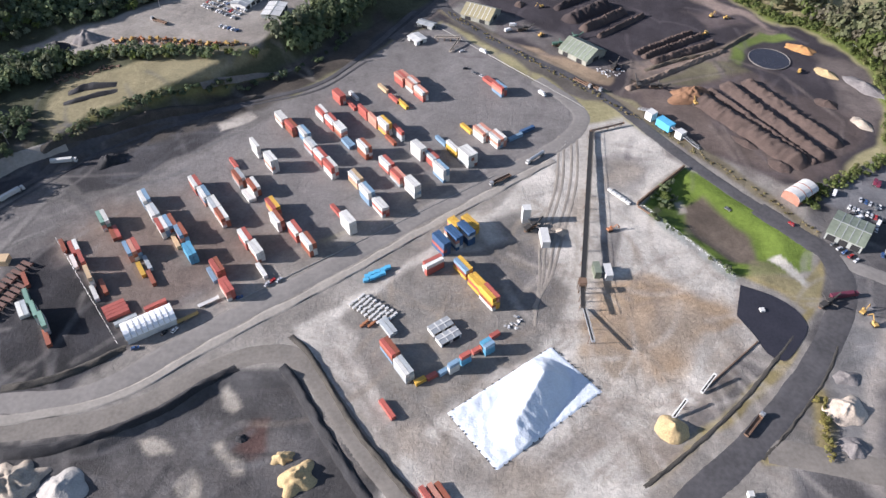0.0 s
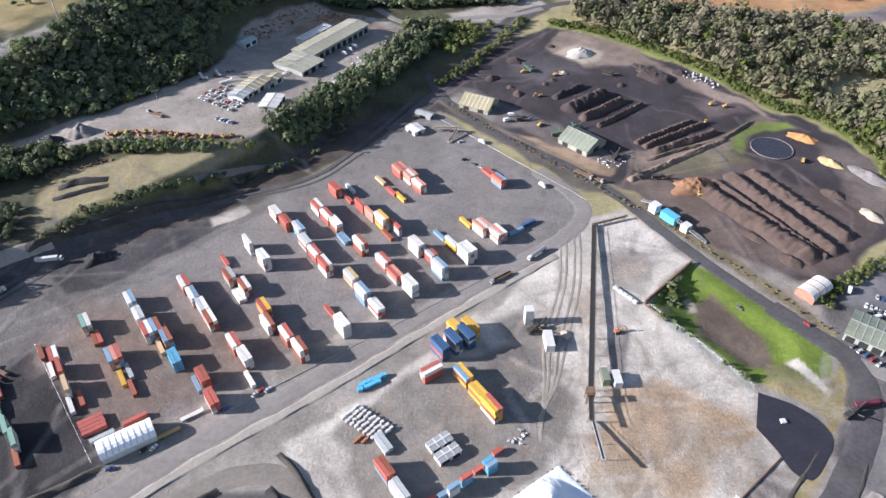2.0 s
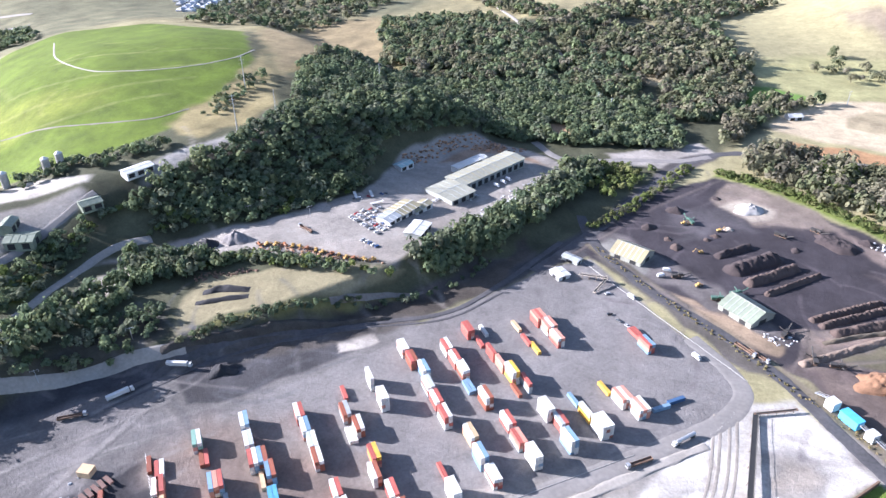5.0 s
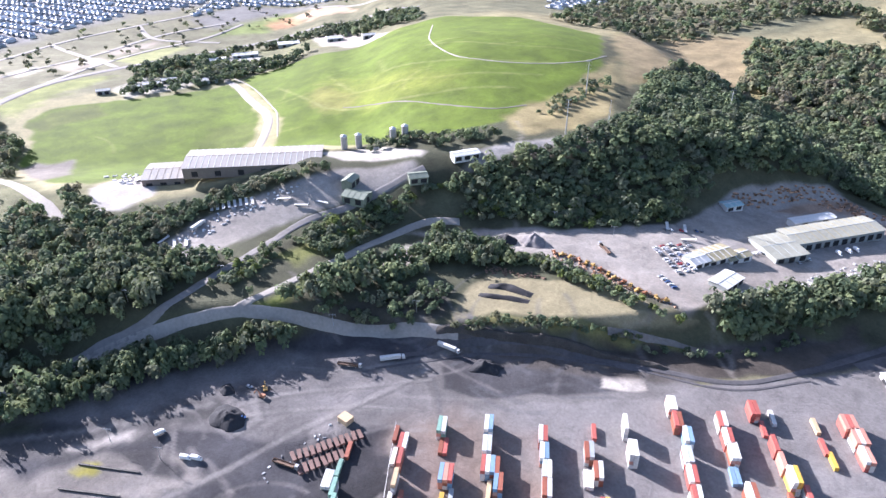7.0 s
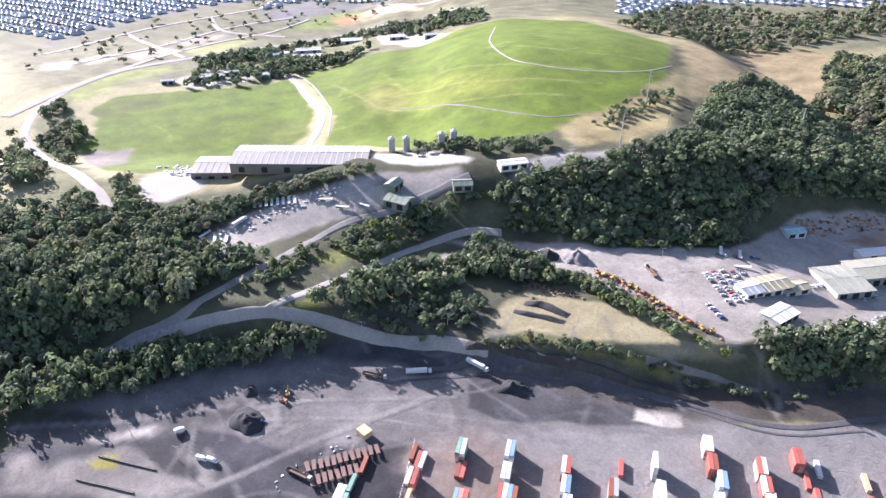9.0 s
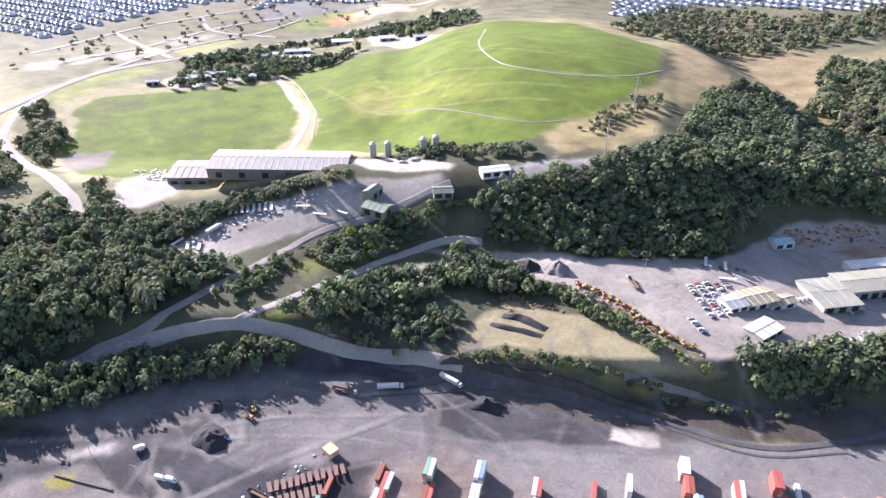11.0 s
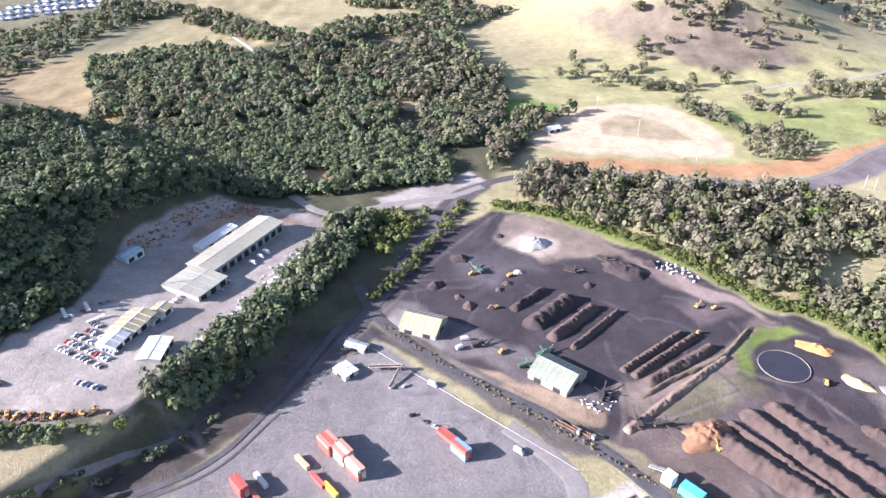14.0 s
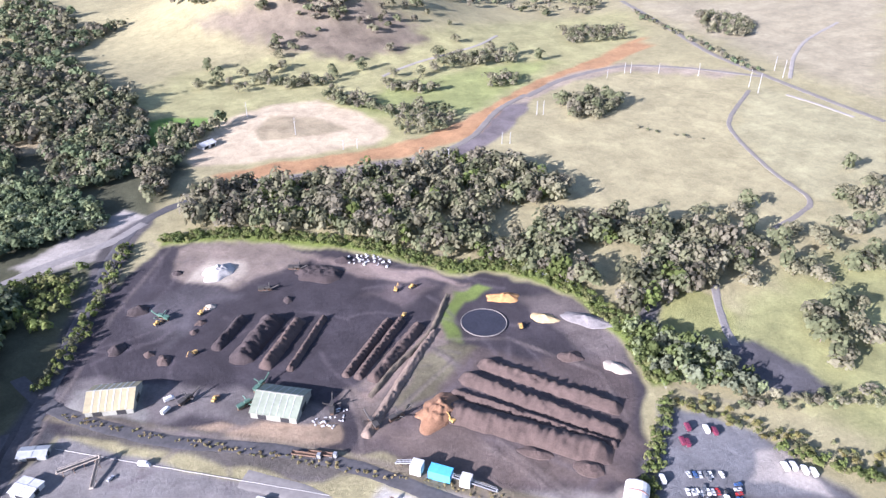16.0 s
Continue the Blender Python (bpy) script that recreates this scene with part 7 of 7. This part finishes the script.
def screener(mat, label):
    """A mobile screening plant: hopper, frame, and belts reaching out."""
    ob = thing("screening_plant", label, "machine", "machines")
    boxes("chassis", RUST, ob, (-5, -1, 0.6, 5, 1, 1.2))
    bm = bmesh.new()
    taper(bm, -4.5, -1.0, 1.2, -5.2, -0.4, 3.6, 0.9, 1.5)
    part("hopper", bm, mat, ob)
    boxes("screen_box", mat, ob, (0, -1.1, 2.4, 4, 1.1, 4.0), bevel=0.1)
    for y, x in ((-5.5, 2.0), (5.5, 2.6)):
        bm = bmesh.new()
        cyl_bm(bm, (x, y * 0.15, 1.6), (x, y, 3.8), 0.4, 0.4, 6)
        part("belt", bm, mat, ob)
    bm = bmesh.new()
    cyl_bm(bm, (4, 0, 1.5), (10.5, 0, 4.6), 0.45, 0.45, 6)
    part("belt", bm, mat, ob)
    for y in (-1.3, 1.3):
        boxes("track", RUBBER, ob, (-2, y - 0.25, 0, 2.5, y + 0.25, 0.8), bevel=0.15)
    return ob


for x, y, t in ((87, 429, 30), (76, 421, 10), (66, 516, 120)):
    put("screener", "green", lambda: screener(TEAL, "green mobile screening plant with side belts"), x, y, t)
for x, y, t in ((125, 509, -30), (54, 441, 20), (109, 394, 60), (43, 246, 40), (131, 371, 0), (120, 374, 90), (170, 198, 30), (150, 520, -40)):
    put("screener", "grey", lambda: screener(DARKSTEEL, "dark grey mobile screening plant with side belts"), x, y, t)


def small_box(name, mat, label, sx, sy, sz, group=""):
    ob = thing(name, label, name.replace("_", " "), group)
    boxes("body", mat, ob, (-sx / 2, -sy / 2, 0.0, sx / 2, sy / 2, sz), bevel=0.08)
    boxes("lid", mat, ob, (-sx / 2 - 0.06, -sy / 2 - 0.06, sz, sx / 2 + 0.06, sy / 2 + 0.06, sz + 0.14))
    return ob


# light blue bins and stacked white crates on the pad
for i in range(9):
    put("bin", "blue", lambda: small_box("storage_bin", SKYBLUE, "light blue lidded storage bin on bare ground", 3.2, 2.2, 1.8, "light blue bins"), -35 + (i % 5) * 2.4 + dice.uniform(-.4, .4), 213.5 + (i % 5) * 1.4 - (i // 5) * 2.3, 25 + dice.uniform(-12, 12))
for i in range(9):
    for j in range(5):
        x, y = -41 + i * 1.9 + j * 1.3 + dice.uniform(-.3, .3), 196.5 - i * 1.35 + j * 1.5 + dice.uniform(-.3, .3)
        put("crate", "white", lambda: small_box("crate", WHITE, "white stacking crate among rows of crates", 2.0, 1.3, 1.5, "white crates"), x, y, 36 + dice.uniform(-6, 6))
for i in range(6):
    put("crate", "orange", lambda: small_box("crate", ORANGEPAINT, "orange stacking crate beside the white crates", 1.6, 1.2, 1.2, "orange crates"), -35 + i * 1.1, 185 + (i % 3) * 1.3, 30)


# belts over the pad

def belt(a, b, width, mat, label, legs=6, name="conveyor"):
    """A trough belt on trestles from a to b (plan coordinates with heights above ground)."""
    ob = thing(name, label, "conveyor")
    a, b = Vector(a), Vector(b)
    za, zb = level(a.x, a.y) + a.z, level(b.x, b.y) + b.z
    A, B = Vector((a.x, a.y, za)), Vector((b.x, b.y, zb))
    side = Vector((-(B - A).y, (B - A).x, 0)).normalized() * width / 2
    up = Vector((0, 0, 1))
    for nm, off, r in (("side_frame", side, 0.22), ("side_frame", -side, 0.22), ("handrail", side * 1.3 + up * 0.9, 0.07)):
        bm = bmesh.new()
        cyl_bm(bm, A + off, B + off, r, r, 6)
        part(nm, bm, mat, ob)
    bm = bmesh.new()
    v = [bm.verts.new(p) for p in (A - side + up * .1, A + side + up * .1, B + side + up * .1, B - side + up * .1, A - side - up * .3, A + side - up * .3, B + side - up * .3, B - side - up * .3)]
    for f in ((0, 1, 2, 3), (7, 6, 5, 4), (0, 3, 7, 4), (1, 5, 6, 2), (0, 4, 5, 1), (3, 2, 6, 7)):
        bm.faces.new([v[i] for i in f])
    part("belt", bm, RUBBER, ob)
    for i in range(legs):
        p = A.lerp(B, (i + 0.5) / legs)
        g = level(p.x, p.y)
        for s in (-1, 1):
            bm = bmesh.new()
            cyl_bm(bm, p + side * s, Vector((p.x, p.y, g - 0.1)) + side * s * 1.4, 0.14, 0.14, 5)
            part("leg", bm, RUST, ob)
    for e in (A, B):
        bm = bmesh.new()
        cyl_bm(bm, e - side * 1.1, e + side * 1.1, 0.4, 0.4, 8)
        part("end_drum", bm, mat, ob)
    return ob


belt((84.4, 325, 1.4), (62.9, 206, 4.6), 2.2, DARKSTEEL, "long dark overland conveyor on low trestles across the pad", 12)
belt((63, 207, 4.2), (60.9, 192, 5.4), 1.8, DARKSTEEL, "short raised conveyor at the transfer tower", 3)
belt((62.5, 195, 1.2), (62.3, 173, 6.5), 1.2, GALV, "inclined stacker conveyor over bare dirt", 3)
belt((103.5, 152.5, 0.8), (109.7, 158.8, 4.2), 1.0, WHITE, "small white stacker conveyor by the sand cone", 2)
belt((89.5, 141, 0.8), (95.3, 147, 4.2), 1.0, WHITE, "small white stacker conveyor above the sand cone", 2)
belt((84, 325, 1.5), (104, 332, 2.0), 1.2, RUST, "cross conveyor feeding the long belt", 5)
belt((-6, 428, 2.5), (11, 425, 4.0), 1.8, BUFF, "old weighbridge conveyor at the yard corner", 4)
belt((11, 426, 3.6), (4, 412, 1.0), 1.4, BUFF, "short chute conveyor at the yard corner", 2)
belt((116, 348, 0.8), (122, 340, 4.0), 1.2, GALV, "feed conveyor of the washing plant", 2)
belt((130, 325, 4.0), (142, 310, 0.8), 1.2, GALV, "discharge conveyor of the washing plant", 3)
tower = thing("transfer_tower", "rusty steel transfer tower under the conveyor", "tower")
boxes("frame", RUST, tower, *[(62.5 + sx * 1.5 - 0.15, 206 + sy * 1.5 - 0.15, -0.1, 62.5 + sx * 1.5 + 0.15, 206 + sy * 1.5 + 0.15, 7) for sx in (-1, 1) for sy in (-1, 1)])
boxes("deck", RUST, tower, (60.8, 204.3, 5.0, 64.2, 207.7, 5.3), (60.8, 204.3, 7.0, 64.2, 207.7, 7.3))
for x, y, sx, sy, sz, mat, label in ((71, 217, 3, 7, 4.2, GREENROOF, "grey-green switch room beside the conveyor"), (76, 216, 3.4, 7.5, 3.6, WHITE, "white site hut beside the conveyor"), (121, 339, 5, 5, 5, WHITE, "white plant housing of the washing plant"), (127.5, 330.5, 10, 5, 4.6, SKYBLUE, "blue-roofed plant housing of the washing plant"), (134, 321, 4.5, 4.5, 4.5, WHITE, "white plant cabin of the washing plant"), (41, 252, 4, 4, 9, WHITE, "white cement silo of the batching plant"), (49, 238, 4, 10, 4, WHITE, "white batching plant trailer"), (110, 110, 2, 2, 2, WHITE, "small white tank on the pad"), (141, 195, 2, 2, 1, WHITE, "white pump float in the runoff pool"), (-206, 222, 6, 5, 3.2, STEEL["t"], "tan site hut by the trailer store")):
    ob = small_box("plant_housing", mat, label, sx, sy, sz)
    ob.matrix_basis = pose(x, y, level(x, y) - 0.05, 0, 0, -55 if x > 100 and y > 300 else 3)


# walls, kerbs and fences
def wall_run(name, a, b, width, height, mat, label, category="wall"):
    ob = thing(name, label, category)
    a, b = Vector(a), Vector(b)
    n = max(1, int((b - a).length / 2.6))
    turn = math.degrees(math.atan2((b - a).y, (b - a).x))
    bm = bmesh.new()
    box_bm(bm, -1.28, -width / 2, -0.3, 1.28, width / 2, height, 0.08)
    me = bpy.data.meshes.new("block")
    bm.to_mesh(me)
    bm.free()
    me.materials.append(mat)
    for i in range(n):
        p = a.lerp(b, (i + 0.5) / n)
        o = new("block", me)
        o.parent = ob
        o.matrix_basis = pose(p.x, p.y, level(p.x, p.y), 0, 0, turn)
    return ob


wall_run("barrier", (99, 264), (130, 294), 0.9, 2.2, RUST, "dark retaining wall of the green basin")
wall_run("barrier", (86, 276), (95.5, 264), 1.6, 1.2, WHITE, "white concrete barrier blocks in a line", "barrier")
wall_run("barrier", (99, 263), (108, 252), 0.7, 1.0, RUST, "low dark wall at the basin corner")
wall_run("barrier", (-275, 124), (-250, 140), 0.9, 0.7, DARKSTEEL, "low dark channel wall in brown dirt")
wall_run("barrier", (-268, 112), (-244, 128), 0.9, 0.7, DARKSTEEL, "low dark channel wall in brown dirt")
wall_run("kerb", (-92, 199), (28, 287), 0.35, 0.35, CONCRETE, "thin pale concrete kerb along the yard", "kerb")
wall_run("kerb", (-4, 446), (84, 350), 0.35, 0.3, CONCRETE, "thin pale kerb along the yard's far edge", "kerb")
wall_run("barrier", (106, 155), (134, 178), 0.5, 0.7, RUST, "dark timber edge of the pale pad", "kerb")


def fence(pts, label):
    ob = thing("fence", label, "fence")
    line = smooth_line(pts, 4.0)
    for a, b in zip(line, line[1:]):
        A, B = Vector((*a, level(*a))), Vector((*b, level(*b)))
        o = new("post", POST)
        o.parent = ob
        o.matrix_basis = pose(A.x, A.y, A.z)
        for h in (0.8, 1.6):
            bm = bmesh.new()
            cyl_bm(bm, A + Vector((0, 0, h)), B + Vector((0, 0, h)), 0.04, 0.04, 4)
            part("wire", bm, GALV, ob)


pbm = bmesh.new()
cyl_bm(pbm, (0, 0, -0.2), (0, 0, 1.8), 0.09, 0.08, 6)
POST = bpy.data.meshes.new("post")
pbm.to_mesh(POST)
pbm.free()
POST.materials.append(GALV)
fence([(-187, 237), (-162, 206), (-137, 175)], "wire fence on steel posts beside the container yard")
fence([(102, 262), (118, 239), (135, 213)], "wire fence on steel posts along the basin")
fence([(262, 446), (280, 398), (268, 344), (250, 308)], "wire fence on posts round the compost works")


# steel power poles
def pole(x, y, h, arms, label, base=0.55):
    ob = thing("power_pole", label, "power pole", "power poles")
    bm = bmesh.new()
    cyl_bm(bm, (0, 0, -1), (0, 0, h), base, base * 0.4, 10)
    part("pole", bm, GALV, ob)
    for i in range(arms):
        z = h - 0.8 - i * 3.0
        for s in (-1, 1):
            bm = bmesh.new()
            cyl_bm(bm, (0, 0, z), (s * 2.0, 0, z + 0.5), 0.14, 0.08, 6)
            part("arm", bm, GALV, ob)
            bm = bmesh.new()
            cyl_bm(bm, (s * 1.9, 0, z + 0.4), (s * 1.9, 0, z - 0.8), 0.12, 0.12, 6)
            part("insulator", bm, CONCRETE, ob)
    ob.matrix_basis = pose(x, y, level(x, y), 0, 0, 35)


for x, y, h in ((-269, 498, 28), (-304, 581, 29), (-210, 662, 19), (4, 737, 12), (-9, 750, 12)):
    pole(x, y, h, 3, "tall pale steel transmission pole with cross arms", 0.6)
for x, y, h in ((235, 803, 15), (253, 733, 16), (271, 675, 9), (282, 670, 9), (319, 584, 20), (392, 603, 11), (398, 599, 11), (469, 641, 14), (474, 637, 14), (647, 685, 12), (653, 681, 12), (677, 660, 12), (703, 625, 15), (713, 567, 20), (704, 550, 21), (791, 585, 16), (774, 564, 20), (618, 685, 10)):
    pole(x, y, h, 2, "pale steel power pole on the pasture", 0.42)
for x, y in ((-352, 190), (-340, 150), (-335, 240), (-262, 262), (-232, 298), (-250, 150), (-278, 140), (-360, 250), (-190, 440), (-230, 430)):
    pole(x, y, 8.5, 1, "slim wooden street power pole", 0.16)
mast = thing("radio_mast", "slim lattice radio mast on the ridge with white huts", "mast")
bm = bmesh.new()
for i in range(3):
    c, s = math.cos(i * 2.094), math.sin(i * 2.094)
    cyl_bm(bm, (c * 0.9, s * 0.9, -0.5), (c * 0.25, s * 0.25, 23), 0.09, 0.07, 5)
    for k in range(12):
        c2, s2 = math.cos((i + 1) * 2.094), math.sin((i + 1) * 2.094)
        r0, r1 = 0.9 - 0.054 * k, 0.9 - 0.054 * (k + 1)
        cyl_bm(bm, (c * r0, s * r0, k * 1.9), (c2 * r1, s2 * r1, k * 1.9 + 1.9), 0.05, 0.05, 4)
part("lattice", bm, GALV, mast)
boxes("hut", WHITE, mast, (1.5, -2.5, -0.3, 4.5, 0.5, 2.6))
boxes("hut", WHITE, mast, (-5.5, -2.0, -0.3, -2.5, 1.0, 2.6))
mast.matrix_basis = pose(-252, 530, level(-252, 530))


# loose scrap, more pieces than one could count
def litter(name, label, outline, pace, size, mat, category="scrap"):
    q = []
    for x, y in scatter(outline, pace, 0.75):
        z, a = level(x, y), dice.uniform(0, 3.14)
        l, w, h = dice.uniform(0.5, 1.5) * size, dice.uniform(0.3, 0.8) * size, dice.uniform(0.3, 1.0) * size
        c, s = math.cos(a), math.sin(a)
        P = lambda u, v, k: (x + u * c - v * s, y + u * s + v * c, z + k)
        lo = [P(-l, -w, -0.1), P(l, -w, -0.1), P(l, w, -0.1), P(-l, w, -0.1)]
        hi = [P(-l * .8, -w * .8, h), P(l * .9, -w * .7, h * .8), P(l * .8, w * .9, h), P(-l * .9, w * .8, h * 1.1)]
        q += [hi] + [[lo[i], lo[(i + 1) % 4], hi[(i + 1) % 4], hi[i]] for i in range(4)]
    tagged(new(name, quads(name, q, mat)), label, category, kind="stuff")


SCRAPMIX = material("mixed_scrap", (0.34, 0.20, 0.12), 0.8, 0.1, 0.5, 2, island=-0.6)
PALEMIX = material("mixed_pale_goods", (0.52, 0.52, 0.52), 0.7, 0.1, 0.4, 2, island=-0.6)
litter("scrap_heap", "scattered rusty scrap timber and machine parts", [(-160, 556), (-112, 624), (-62, 618), (-74, 604), (-118, 596), (-146, 552)], 3.0, 1.3, SCRAPMIX)
litter("scrap_heap", "rusty scrap along the office yard's edge", [(-205, 392), (-160, 392), (-122, 394), (-122, 399), (-160, 398), (-206, 400)], 2.4, 1.0, SCRAPMIX)
litter("stored_goods", "pale stored goods along the gravel yard's edge", [(-104, 430), (-94, 428), (-40, 540), (-44, 560), (-56, 548)], 4.0, 0.9, PALEMIX, "goods")
litter("stored_goods", "pale goods and small vehicles on the upper lot", [(-395, 240), (-402, 280), (-382, 330), (-370, 340), (-385, 284), (-384, 240)], 4.2, 1.2, PALEMIX, "goods")
litter("stored_goods", "trailer parts and drums on black ground", [(-214, 178), (-210, 225), (-204, 226), (-206, 190), (-198, 172)], 4.0, 0.6, PALEMIX, "goods")
litter("stored_goods", "stacked pallets and parts behind the compost bank", [(178, 516), (196, 512), (206, 494), (200, 488), (184, 502)], 2.6, 0.9, PALEMIX, "goods")
litter("stored_goods", "crates and parts in the concrete yard by the factory", [(-540, 262), (-500, 256), (-488, 268), (-524, 290)], 4.5, 1.4, PALEMIX, "goods")
litter("stored_goods", "dark stacked pipes and sleepers on the ledge", [(-234, 361), (-217, 367), (-198, 374), (-194, 370), (-212, 361), (-229, 355)], 2.0, 0.9, RUST, "goods")
litter("boulders", "small pale boulders edging the pad", beside([(38, 285), (62, 306), (78, 330)], 2), 1.8, 0.35, CONCRETE, "rocks")
litter("scrap_heap", "broken machine parts by the small containers", [(24, 184), (33, 192), (38, 190), (30, 182)], 1.8, 0.8, PALEMIX)
litter("stored_goods", "parts and drums beside the washing plant and sheds", [(96, 392), (112, 398), (116, 388), (104, 382)], 2.4, 0.8, PALEMIX, "goods")


# ---- the plan brought to metres ----
for ob in list(scene.objects):
    if ob.parent is None and ob.type in {"MESH", "EMPTY"}:
        ob.matrix_basis = Matrix.Scale(UNIT, 4) @ ob.matrix_basis
